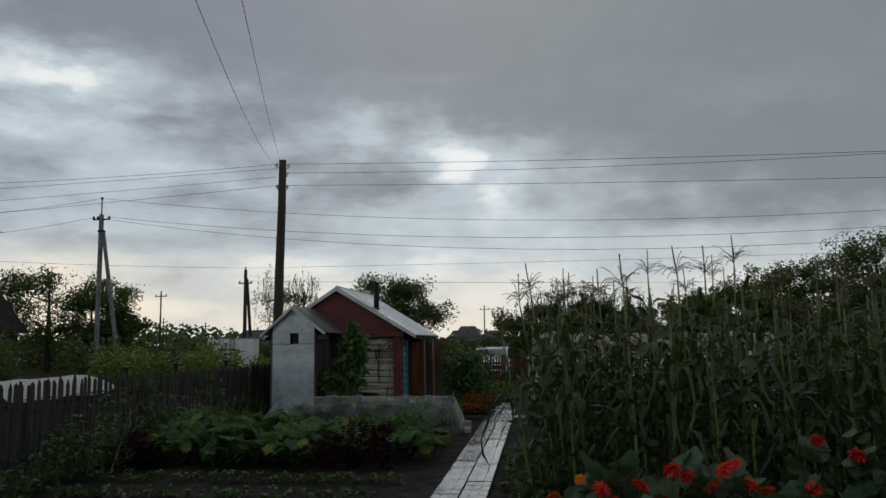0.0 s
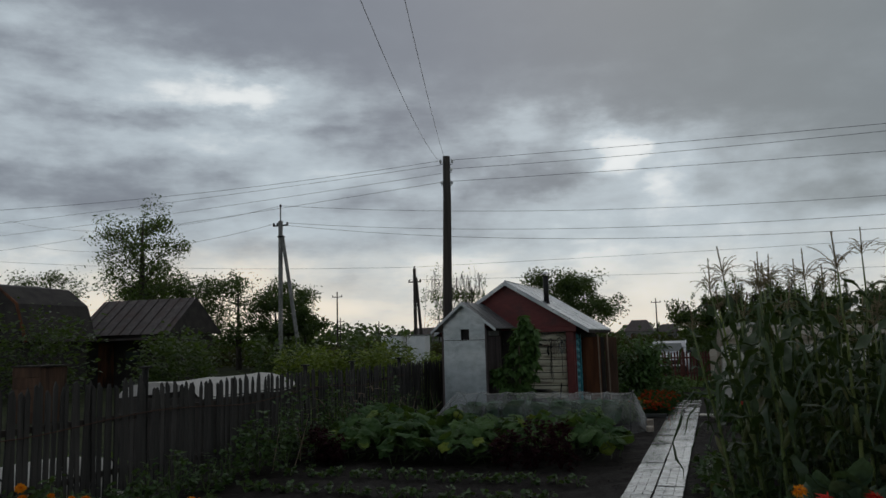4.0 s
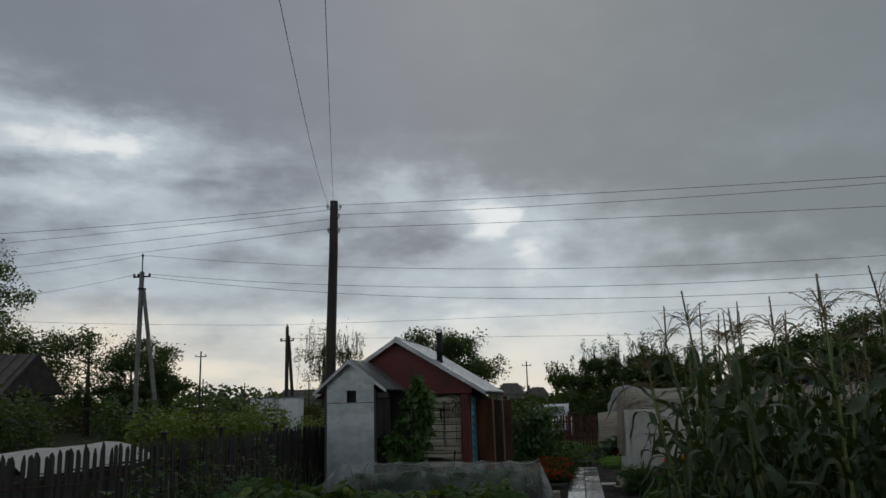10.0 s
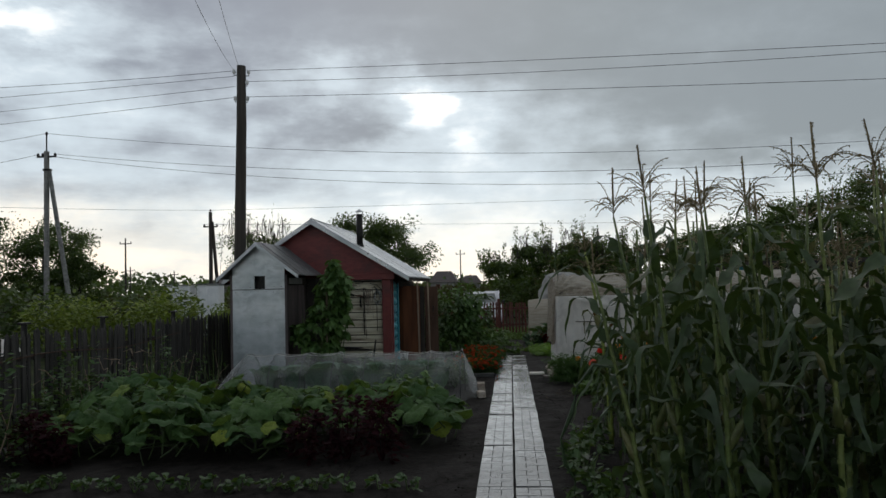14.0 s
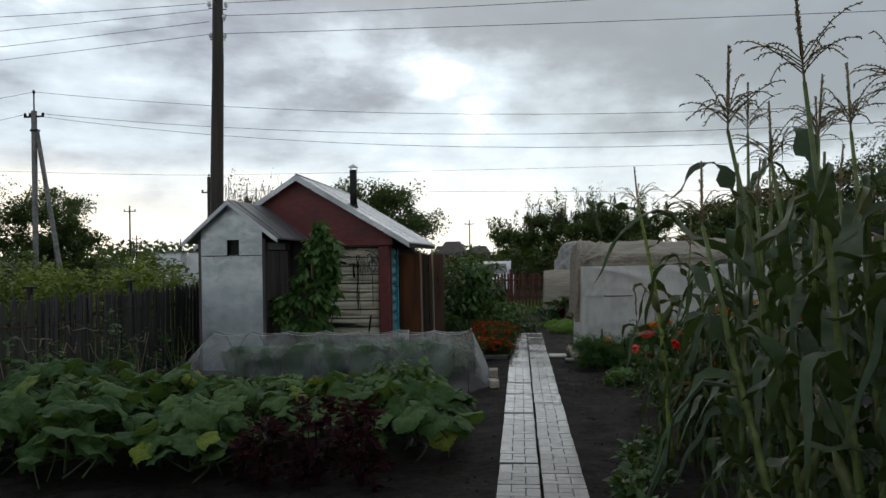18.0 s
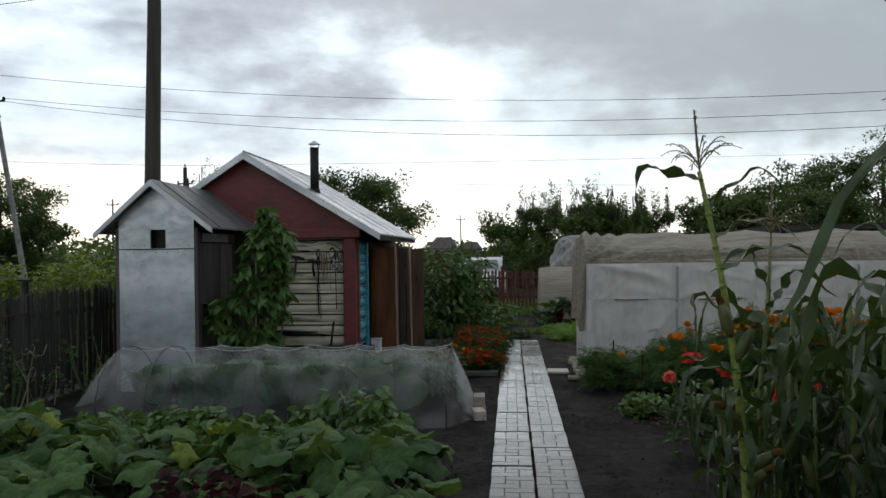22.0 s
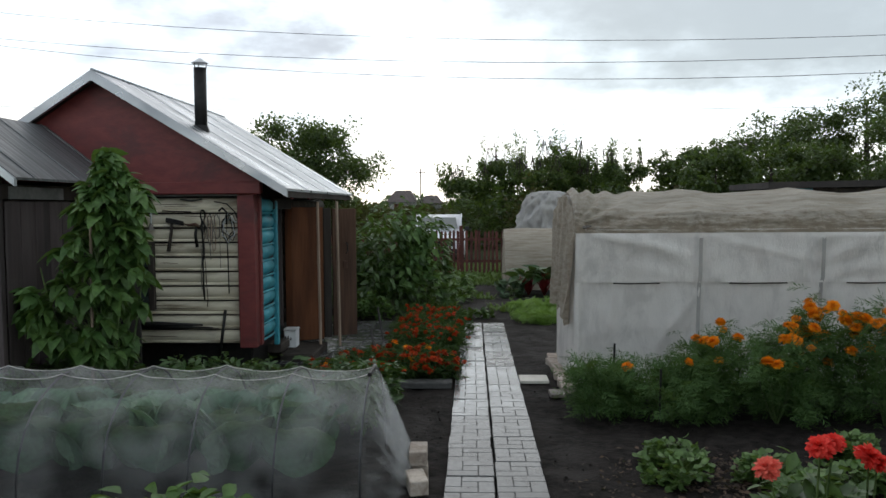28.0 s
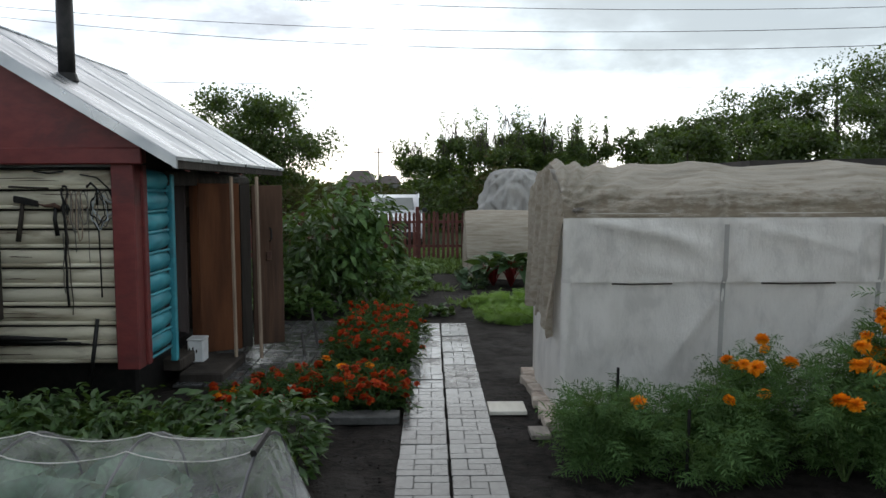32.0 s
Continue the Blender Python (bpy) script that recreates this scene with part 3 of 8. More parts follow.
ROUND = round_leaf()
BROAD = blade(4, 0.72, 0.22, 0.12, peak=0.36)
POINTED = blade(5, 0.58, 0.50, 0.10, peak=0.38)
WIDE = blade(3, 0.36, 0.3, 0.07)
TINY = (np.array([(0, 0, 0), (0.5, 0.3, 0.05), (1, 0, -0.08), (0.5, -0.3, 0.05)]), np.array([(0, 1, 2, 3)]))


def fern():
    """A feathery leaf: a bent rib with narrow, uneven leaflets on both sides."""
    rng = random.Random(3)
    V, F = [], []
    for k in range(6):
        u = 0.14 + 0.145 * k
        for s in (1, -1):
            v = u + rng.uniform(-0.04, 0.04)
            b, l = len(V), 0.36 * math.sin(math.pi * (0.18 + 0.7 * u)) * rng.uniform(0.7, 1.15)
            zb, zt = -0.22 * v * v, -0.22 * v * v + rng.uniform(-0.10, 0.05)
            d = rng.uniform(0.45, 0.85)
            V += [(v - 0.02, 0, zb), (v + l * d * 0.45, s * l * 0.62, zt + 0.03), (v + l * d, s * l, zt - 0.03), (v + l * d * 0.45 + 0.045, s * l * 0.5, zt + 0.02)]
            F.append((b, b + 1, b + 2, b + 3))
    b = len(V)
    V += [(0, 0.008, 0), (0, -0.008, 0), (1.0, -0.006, -0.22), (1.0, 0.006, -0.22)]
    F.append((b, b + 1, b + 2, b + 3))
    return np.array(V), np.array(F)


FERN = fern()


# ---------------- ground and path ----------------
def ground():
    """One sheet to the horizon, fine and uneven near the garden, wide rings of quads far off."""
    xs = np.unique(np.concatenate([np.linspace(-900, -60, 12), np.linspace(-60, -8, 27), np.linspace(-8, 6, 113), np.linspace(6, 60, 28), np.linspace(60, 900, 12)]))
    ys = np.unique(np.concatenate([np.linspace(-300, -20, 8), np.linspace(-20, 0, 11), np.linspace(0, 30, 200), np.linspace(30, 90, 31), np.linspace(90, 1500, 16)]))
    X, Y = np.meshgrid(xs, ys)
    Z = np.zeros_like(X)
    for i in range(X.shape[0]):
        for j in range(X.shape[1]):
            x, y = X[i, j], Y[i, j]
            if -9 < x < 7 and -1 < y < 29:
                flat = min(1.0, max(0.0, (abs(x) - 0.36) / 0.25))
                Z[i, j] = flat * (0.035 * noise.noise((x * 2.3, y * 2.3, 0)) + 0.02 * noise.noise((x * 7, y * 7, 3))) - 0.01
    V = np.stack([X, Y, Z], -1).reshape(-1, 3)
    w = len(xs)
    i, j = np.meshgrid(np.arange(len(ys) - 1), np.arange(w - 1), indexing="ij")
    a = (i * w + j).ravel()
    ob = np_part("ground", V, np.stack([a, a + 1, a + w + 1, a + w], -1), M["soil"], None, "bare dark wet garden soil and rough grass beyond", True)
    me = ob.data
    me.materials.append(M["field"])
    for p in me.polygons:
        c = p.center
        if c.y > 29.5 or c.x < -5.6 or c.x > 6.5 or c.y < 2.2:
            p.material_index = 1
    return tagged(ob, category="ground", kind="structure")


ground()


# ---------------- the log hut ----------------
def hut():
    h = empty("log_hut", -3.685, 16.7, 0, "small log bath hut with maroon gable and wet metal roof", "hut")
    ox, oy = -3.65, 16.7
    XR, XL, Y0, Y1, ZB, ZT = 1.42, -1.42, 0.0, 3.4, 0.34, 1.76     # local to the hut's foot
    # dark stone footing
    part("footing", bx((XL + XR) / 2, (Y0 + Y1) / 2 + 0.06, 0.14, XR - XL - 0.1, Y1 - Y0 - 0.1, 0.36, 0.02), M["iron"], h, "near-black footing under the logs")
    # logs of the gable wall, round and slightly uneven
    n = 10
    for k in range(n):
        z = ZB + (ZT - ZB) * (k + 0.5) / n
        r = (ZT - ZB) / n / 2 * 1.03
        pts = [(XL + (XR - 0.14 - XL) * q / 9, 0.06 + 0.012 * noise.noise((q * 0.9, k, 1)), z + 0.012 * noise.noise((q * 0.7, k, 5))) for q in range(10)]
        part("log", tb(pts, [r * (1 + 0.07 * noise.noise((q * 1.1, k, 8))) for q in range(10)], 14), M["cream"], h, soft=True)
        for q in range(3):
            u, w, zc = random.uniform(XL, XR - 0.7), random.uniform(0.15, 0.6), z + random.uniform(-0.6, 0.5) * r
            yc = 0.06 - math.sqrt(max(0, r * r - (zc - z) ** 2)) - 0.001
            part("crack", tb([(u, yc + 0.004, zc), (u + w * 0.5, yc, zc + 0.004), (min(u + w, XR - 0.16), yc + 0.004, zc - 0.002)], [0.0015, 0.0035, 0.0015], 5), M["rust"], h)
        part("caulking", tb([(XL, -0.004, z - r + 0.012), (0, 0.0, z - r + 0.016), (XR - 0.14, -0.004, z - r + 0.012)], 0.016, 6), M["cream"], h, soft=True)
        part("log_gap", tb([(XL, 0.006, z - r - 0.006), (-0.3, 0.010, z - r - 0.004), (XR - 0.14, 0.006, z - r - 0.006)], 0.009, 5), M["iron"], h)
    # turquoise logs of the side wall, up to the doorway and past it
    for k in range(9):
        z = ZB + (ZT - ZB) * (k + 0.5) / 9
        r = (ZT - ZB) / 9 / 2 * 1.02
        part("side_log", tb([(XR - 0.02, 0.12, z), (XR - 0.01, 0.35, z + random.uniform(-0.01, 0.01)), (XR - 0.02, 0.60, z + random.uniform(-0.01, 0.01))], [r, r * 1.04, r * 0.97], 12), M["blue"], h, soft=True)
        part("side_caulking", tb([(XR + r - 0.035, 0.13, z - r), (XR + r - 0.035, 0.6, z - r)], 0.012, 6), M["blue"], h)
        part("far_side_log", tb([(XR - 0.02, 1.36, z), (XR - 0.02, Y1, z)], r, 10), M["darkwood"], h, soft=True)
    part("back_wall", bx(0, Y1 - 0.05, 0.95, XR - XL, 0.1, 1.7), M["darkwood"], h)
    part("side_wall", bx(XL, (Y0 + Y1) / 2, 0.95, 0.12, Y1 - Y0, 1.7), M["darkwood"], h)
    part("corner_post", bx(XR - 0.04, -0.015, (ZB + ZT) / 2, 0.165, 0.14, ZT - ZB + 0.08, 0.008), M["maroon"], h, "maroon painted corner board")
    part("corner_return", bx(XR + 0.05, 0.08, (ZB + ZT) / 2, 0.03, 0.07, ZT - ZB + 0.06, 0.005), M["maroon"], h)
    part("door_jamb", bx(XR + 0.06, 0.63, 0.97, 0.05, 0.06, 1.52, 0.006), M["blue"], h, "turquoise painted door jamb")
    part("door_jamb", bx(XR + 0.03, 1.36, 0.9, 0.08, 0.06, 1.62, 0.006), M["brownwood"], h)
    part("lintel", bx(XR, 1.0, 1.70, 0.14, 0.82, 0.12, 0.006), M["darkwood"], h)
    part("threshold", bx(XR - 0.02, 1.0, 0.16, 0.24, 0.68, 0.1, 0.01), M["darkwood"], h)
    part("floor_inside", bx(0, Y1 / 2, 0.33, 2.6, 3.2, 0.03), M["darkwood"], h)
    part("inner_partition", bx(0.9, 1.34, 1.0, 0.95, 0.05, 1.4), M["plum"], h)
    # open plank door, swung out from its far jamb
    d = new("door")
    d.parent = h
    d.matrix_basis = pose(XR + 0.06, 1.34, 0.12, 0, 0, 29)
    for k, (w, mat, x) in enumerate(((0.38, "brownwood", 0.19), (0.10, "darkwood", 0.43), (0.30, "oldbrown", 0.64))):
        part("door_board", bx(x, 0, 0.77, w - 0.006, 0.03, 1.54 - 0.02 * k, 0.004), M[mat], d)
    part("door_brace", bx(0.35, 0.03, 0.3, 0.66, 0.03, 0.09, 0.004), M["darkwood"], d)
    part("door_brace", bx(0.35, 0.03, 1.25, 0.66, 0.03, 0.09, 0.004), M["darkwood"], d)
    part("latch", bx(0.64, -0.03, 0.86, 0.05, 0.02, 0.09, 0.004), M["rust"], d, "rusty latch plate")
    part("handle", tb([(0.66, -0.02, 1.0), (0.66, -0.06, 1.02), (0.66, -0.06, 1.1), (0.66, -0.02, 1.12)], 0.009, 6), M["iron"], d, "dark iron handle")
    # gable boards
    part("gable", slab_prism(bmesh.new(), [(-1.66, 1.80), (1.54, 1.80), (1.54, 2.0), (0.02, 2.93), (-1.66, 1.87)], -0.10, -0.04), M["maroon"], h, "maroon painted gable boarding")
    part("gable_rail", bx(-0.06, -0.105, 1.85, 3.2, 0.055, 0.12, 0.01), M["maroon"], h, "maroon sill board under the gable")
    part("wall_plate", bx(-0.05, 0.03, 1.775, 2.9, 0.10, 0.035, 0.004), M["iron"], h, "thin dark pipe under the gable")
    part("conduit", tb([(-1.2, -0.07, 1.785), (0.2, -0.075, 1.78), (1.46, -0.07, 1.785)], 0.011, 6), M["zinc"], h, "thin grey pipe under the gable")
    for x, t in ((XR - 0.06, 2.055), (XL + 0.06, 1.99)):
        part("eaves_wall", bx(x, 1.72, (t + 1.76) / 2, 0.10, 3.36, t - 1.76), M["darkwood"], h, "dark boarding under the eaves")
    # roof: two sheets of ridged metal with rolled seams
    for s, xe, ze in ((1, 1.83, 1.84), (-1, -1.72, 1.84)):
        a, b = Vector((0, 0, 2.96)), Vector((xe, 0, ze))
        bm = bmesh.new()
        th = 0.025
        slab_prism(bm, [(a.x, a.z), (b.x, b.z), (b.x, b.z - th), (a.x, a.z - th * 1.3)], -0.25, 3.68)
        r = part("roof_slope", bm, M["roofmetal"], h, "wet galvanised roof sheets")
        part("soffit", slab_prism(bmesh.new(), [(a.x, a.z - 0.045), (b.x * 0.98, b.z - 0.03), (b.x * 0.98, b.z - 0.045), (a.x, a.z - 0.06)], -0.22, 3.62), M["darkwood"], h, "dark soffit boards")
        L = (b - a).length
        for k in range(4):
            y = 0.62 + k * 0.86
            part("seam", tb([(a.x, y, a.z + 0.001), (b.x, y, b.z + 0.001)], 0.005, 6), M["roofmetal"], r)
        part("verge_board", slab_prism(bmesh.new(), [(a.x, a.z - 0.005), (b.x, b.z - 0.005), (b.x, b.z - 0.085), (a.x, a.z - 0.10)], -0.275, -0.235), M["roofmetal"], h, "grey metal verge")
        part("eaves_board", bx(xe - s * 0.03, 1.7, ze - 0.055, 0.03, 3.86, 0.06, 0.004), M["darkwood"], h)
        for k in range(5):
            part("rafter_end", slab_prism(bmesh.new(), [(xe - s * 0.04, ze - 0.03), (xe - s * 0.55, ze + 0.28), (xe - s * 0.55, ze + 0.20), (xe - s * 0.04, ze - 0.10)], 0.1 + k * 0.8, 0.16 + k * 0.8), M["maroon"], h)
    part("ridge_cap", tb([(0, -0.25, 2.962), (0, 3.66, 2.962)], 0.016, 8), M["roofmetal"], h, soft=True)
    # stove pipe with cowl
    c = part("chimney_pipe", tb([(0.80, 0.40, 2.35), (0.80, 0.40, 3.08)], 0.062, 16), M["iron"], h, "sooty black stove pipe", soft=True)
    part("flashing", tb([(0.80, 0.40, 2.44), (0.80, 0.40, 2.50)], [0.085, 0.066], 12), M["iron"], c)
    bm = bmesh.new()
    bmesh.ops.create_cone(bm, cap_ends=True, segments=16, radius1=0.088, radius2=0.012, depth=0.05, matrix=Matrix.Translation((0.80, 0.40, 3.15)))
    part("cowl", bm, M["zinc"], c, "small metal rain cowl")
    for k in range(3):
        a = k * math.tau / 3
        part("cowl_strut", tb([(0.80 + 0.06 * math.cos(a), 0.40 + 0.06 * math.sin(a), 3.05), (0.80 + 0.07 * math.cos(a), 0.40 + 0.07 * math.sin(a), 3.13)], 0.005, 5), M["iron"], c)
    return h


hut()


# ---------------- outhouse and the lean-to between ----------------
def outhouse():
    o = empty("outhouse", -4.225, 15.02, 0, "narrow outhouse clad in dull galvanised sheet metal", "outhouse")
    W, D = 0.45, 1.3
    part("lower_sheet", bx(0, 0, 0.84, 2 * W, 0.02, 1.655), M["zincwall"], o, "stained galvanised sheet")
    for poly in ([(-W, 1.66), (-0.068, 1.66), (-0.068, 2.35), (-W, 2.02)], [(0.115, 1.66), (W, 1.66), (W, 2.02), (0.115, 2.32)], [(-0.068, 1.885), (0.115, 1.885), (0.115, 2.32), (0, 2.42), (-0.068, 2.35)]):
        part("upper_sheet", slab_prism(bmesh.new(), poly, -0.016, 0.006), M["zincwall"], o)
    part("sheet_lip", bx(0, -0.018, 1.658, 2 * W, 0.008, 0.012), M["greywood"], o)
    for k in range(7):
        for z in (0.12, 1.62, 1.70):
            part("nail", bx(-W + 0.05 + k * 0.133, -0.019, z, 0.009, 0.006, 0.009), M["iron"], o)
    part("window_hole", bx(0.02, 0.10, 1.77, 0.26, 0.02, 0.3), M["iron"], o, "small square dark opening")
    for x in (-W - 0.02, W + 0.02):
        part("corner_post", bx(x, 0.02, 0.95, 0.05, 0.06, 1.9, 0.004), M["plum"], o)
    part("side_board", bx(-W, D / 2 + 0.03, 0.95, 0.03, D, 1.9), M["darkwood"], o)
    part("back_board", bx(0, D, 0.95, 2 * W, 0.03, 1.9), M["darkwood"], o)
    # plank door on the side facing the hut
    part("side_frame", bx(W, 0.68, 1.80, 0.04, 1.2, 0.12, 0.004), M["darkwood"], o)
    d = part("door", bx(W + 0.005, 0.62, 0.92, 0.03, 0.94, 1.62, 0.004), M["darkwood"], o, "weathered plank door")
    for k in range(5):
        part("plank", bx(W + 0.024, 0.2 + 0.21 * k, 0.92, 0.012, 0.2, 1.6, 0.003), M["plum"], d)
    part("pale_lath", bx(W + 0.035, 0.55, 1.79, 0.015, 0.8, 0.1, 0.003), M["concrete"], o, "pale grey board over the door")
    part("door_knob", tb([(W + 0.02, 0.18, 1.0), (W + 0.06, 0.18, 1.0)], 0.015, 8), M["iron"], d)
    for s, xe, ze in ((1, 0.72, 1.90), (-1, -0.68, 1.86)):
        bm = slab_prism(bmesh.new(), [(0, 2.46), (xe, ze), (xe, ze - 0.02), (0, 2.435)], -0.14, 1.62)
        r = part("roof_slope", bm, M["roofdull"], o, "dull grey metal roof")
        for k in range(3):
            part("seam", tb([(0, 0.1 + 0.7 * k, 2.465), (xe, 0.1 + 0.7 * k, ze + 0.005)], 0.007, 6), M["roofdull"], r)
        part("verge_board", slab_prism(bmesh.new(), [(0, 2.45), (xe, ze - 0.01), (xe, ze - 0.07), (0, 2.38)], -0.165, -0.13), M["zinc"], o)
    return o


outhouse()


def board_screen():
    o = empty("board_screen", -3.6, 16.45, 0, "dark boards closing the shaded gap beside the outhouse", "board wall")
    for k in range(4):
        # the gap's shade is put into the very dark board colour
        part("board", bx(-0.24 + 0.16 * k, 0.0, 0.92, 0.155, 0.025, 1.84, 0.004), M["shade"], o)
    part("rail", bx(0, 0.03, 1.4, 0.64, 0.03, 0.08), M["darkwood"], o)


board_screen()


# ---------------- fence along the plot ----------------
def fence():
    f = empty("picket_fence", -5.4, 3.0, 0, "old grey wooden picket fence, weathered, with wired rails", "fence")
    prof = [(-0.029, 0.03), (0.029, 0.03), (0.029, 1.16), (0.0, 1.22), (-0.029, 1.16)]
    meshes = []
    for k in range(4):
        bm = bmesh.new()
        slab_prism(bm, [(x + random.uniform(-0.006, 0.006), z + (random.uniform(-0.03, 0.03) if z > 1 else 0)) for x, z in prof], -0.009, 0.009)
        bm.transform(Matrix.Rotation(radians(90), 4, "Z"))
        me = bpy.data.meshes.new("picket")
        bm.to_mesh(me)
        bm.free()
        me.materials.append(M["greywood"])
        meshes.append(me)
    y = 0.0
    while y < 19.2:
        piece("picket", random.choice(meshes), f, pose(random.uniform(-0.012, 0.012), y, random.uniform(-0.05, 0.03) + (0.12 if y < 3.8 else 0.04 if y < 8 else 0), random.uniform(-2, 2), random.uniform(-1.5, 1.5), random.uniform(-6, 6)))
        y += random.uniform(0.070, 0.082) if y < 3.8 else random.uniform(0.088, 0.108) if y < 9 else random.uniform(0.064, 0.074)
    for z in (0.35, 0.92):
        for a, b in ((0, 3.85), (3.95, 7.6), (7.6, 11.5), (11.5, 15.3), (15.3, 19.2)):
            part("rail", bx(-0.035, (a + b) / 2, z + random.uniform(-0.03, 0.03), 0.04, b - a, 0.06, 0.004), M["darkwood"], f)
    for y in (3.9, 7.6, 9.3, 11.5, 15.3):
        p = part("post", tb([(-0.09, y, -0.05), (-0.09, y, 1.44 if y < 4 else 1.32)], 0.035, 8), M["iron"], f, "dark iron pipe post")
        part("post_cap", bx(-0.09, y, 1.45 if y < 4 else 1.33, 0.11, 0.11, 0.025, 0.004), M["iron"], p)
    for a, b, z in ((3.9, 7.6, 0.96), (0.0, 3.9, 0.95), (7.6, 11.5, 0.98)):
        pts = [(0.03, a + (b - a) * u, z - 0.06 * 4 * u * (1 - u) + 0.02 * math.sin(9 * u)) for u in np.linspace(0, 1, 12)]
        part("wire", tb([tuple(p) for p in pts], 0.006, 5), M["rust"], f)
    return f


fence()


# ---------------- poles and wires ----------------
def wire(name, a, b, sag, r, label):
    n = 28
    A, B = Vector(a), Vector(b)
    pts = []
    for k in range(n + 1):
        u = k / n
        p = A.lerp(B, u)
        p.z -= 4 * sag * u * (1 - u)
        pts.append(p)
    ob = part(name, tb(pts, r, 5), M["wire"], None, label)
    return tagged(ob, category="wire", group="overhead wires")


def main_pole():
    p = empty("utility_pole", -5.26, 17.24, 0, "tall dark wooden utility pole with insulators", "utility pole", "utility poles")
    part("shaft", tb([(-0.10, 0, -0.2), (-0.085, 0, 1.5), (-0.05, 0, 3.4), (-0.01, 0, 5.0), (0.0, 0, 6.16)], [0.125, 0.12, 0.108, 0.098, 0.088], 14), M["pole"], p, soft=True)
    for x, y, z in ((-0.14, -0.04, 6.03), (0.13, -0.04, 5.80), (-0.14, 0.02, 5.50), (0.14, 0.02, 6.02), (0.12, 0, 5.48)):
        i = part("insulator", tb([(x, y, z - 0.03), (x, y, z + 0.0), (x, y, z + 0.03), (x, y, z + 0.06)], [0.018, 0.035, 0.035, 0.02], 8), M["white"], p, "white porcelain insulator")
        part("bracket", tb([(x * 0.4, y, z - 0.06), (x, y, z - 0.06), (x, y, z)], 0.009, 6), M["iron"], i)
    return p


main_pole()
K1 = "thin grey overhead wire from the wooden pole"
wire("overhead_wire", (-5.14, 17.2, 6.05), (35, 7.4, 4.1), 0.40, 0.0048, K1)
wire("overhead_wire", (-5.14, 17.2, 5.83), (35, 10.9, 6.6), 0.90, 0.0048, K1)
wire("overhead_wire", (-5.14, 17.2, 5.52), (35, 11.6, 4.25), 0.30, 0.0048, K1)
wire("overhead_wire", (-5.40, 17.2, 6.06), (-45, 6.9, 8.3), 1.75, 0.0048, K1)
wire("overhead_wire", (-5.40, 17.2, 5.95), (-45, 23.0, 6.9), 0.25, 0.0048, K1)
wire("overhead_wire", (-5.40, 17.2, 5.74), (-45, 24.5, 6.6), 0.30, 0.0048, K1)
wire("overhead_wire", (-5.40, 17.2, 5.52), (-45, 22.0, 4.9), 0.20, 0.0048, K1)
wire("service_wire", (-5.30, 17.1, 5.97), (1.5, -6.0, 4.1), 0.80, 0.003, "thin service wire running back to the house")
wire("service_wire", (-5.24, 17.16, 5.98), (2.0, -6.0, 3.6), 0.40, 0.003, "thin service wire running back to the house")


def concrete_pole():
    p = empty("utility_pole", -23.02, 39.05, 0, "slender concrete utility pole with a leaning strut", "utility pole", "utility poles")
    part("shaft", bx(0, 0, 4.4, 0.20, 0.20, 9.0, 0.02), M["concrete"], p)
    part("strut", tb([(0.12, 0, 8.0), (1.2, 0.4, -0.1)], [0.10, 0.13], 8), M["concrete"], p, "leaning concrete strut")
    part("top_rod", tb([(0, 0, 8.8), (0, 0, 9.75)], 0.035, 6), M["iron"], p)
    part("crossarm", bx(0, 0, 8.62, 1.0, 0.07, 0.08), M["iron"], p)
    for x, z in ((0, 9.8), (-0.45, 8.72), (0.45, 8.72), (-0.2, 8.72)):
        part("insulator", tb([(x, 0, z - 0.08), (x, 0, z), (x, 0, z + 0.08)], [0.05, 0.075, 0.04], 8), M["iron"], p)
    part("clamp", bx(0.04, 0, 7.95, 0.34, 0.28, 0.10), M["iron"], p)
    return p


concrete_pole()
K2 = "long power line wire over the gardens"
wire("power_line", (-23.02, 39.05, 9.80), (60, 32.9, 12.0), 3.5, 0.010, K2)
wire("power_line", (-22.57, 39.05, 8.74), (60, 28.0, 11.35), 3.65, 0.010, K2)
wire("power_line", (-23.22, 39.05, 8.70), (60, 27.0, 12.1), 4.58, 0.010, K2)
wire("power_line", (-23.02, 39.05, 9.80), (-60, 53.1, 13.6), 1.2, 0.010, K2)
wire("power_line", (-23.47, 39.05, 8.74), (-60, 55.8, 11.6), 1.05, 0.010, K2)


def twin_pole():
    p = empty("utility_pole", -18.06, 47.86, 0, "dark wooden twin-legged utility pole", "utility pole", "utility poles")
    part("shaft", tb([(0, 0, -0.1), (0, 0, 6.5)], [0.14, 0.11], 8), M["pole"], p)
    part("strut", tb([(0.1, 0, 5.9), (0.45, 0.3, -0.1)], [0.10, 0.12], 8), M["pole"], p)
    part("crossarm", bx(0, 0, 5.6, 0.9, 0.08, 0.08), M["pole"], p)
    for x, z in ((-0.4, 5.7), (0.4, 5.7), (0, 6.6)):
        part("insulator", tb([(x, 0, z - 0.07), (x, 0, z), (x, 0, z + 0.07)], [0.04, 0.06, 0.03], 8), M["iron"], p)


twin_pole()
wire("power_line", (-18.06, 47.86, 6.6), (60, 80, 10.5), 0.3, 0.010, K2)
wire("power_line", (-18.06, 47.86, 6.6), (-60, 42.6, 9.5), 0.5, 0.010, K2)
wire("power_line", (-18.46, 47.86, 5.75), (90, 95, 9.0), 0.8, 0.010, K2)


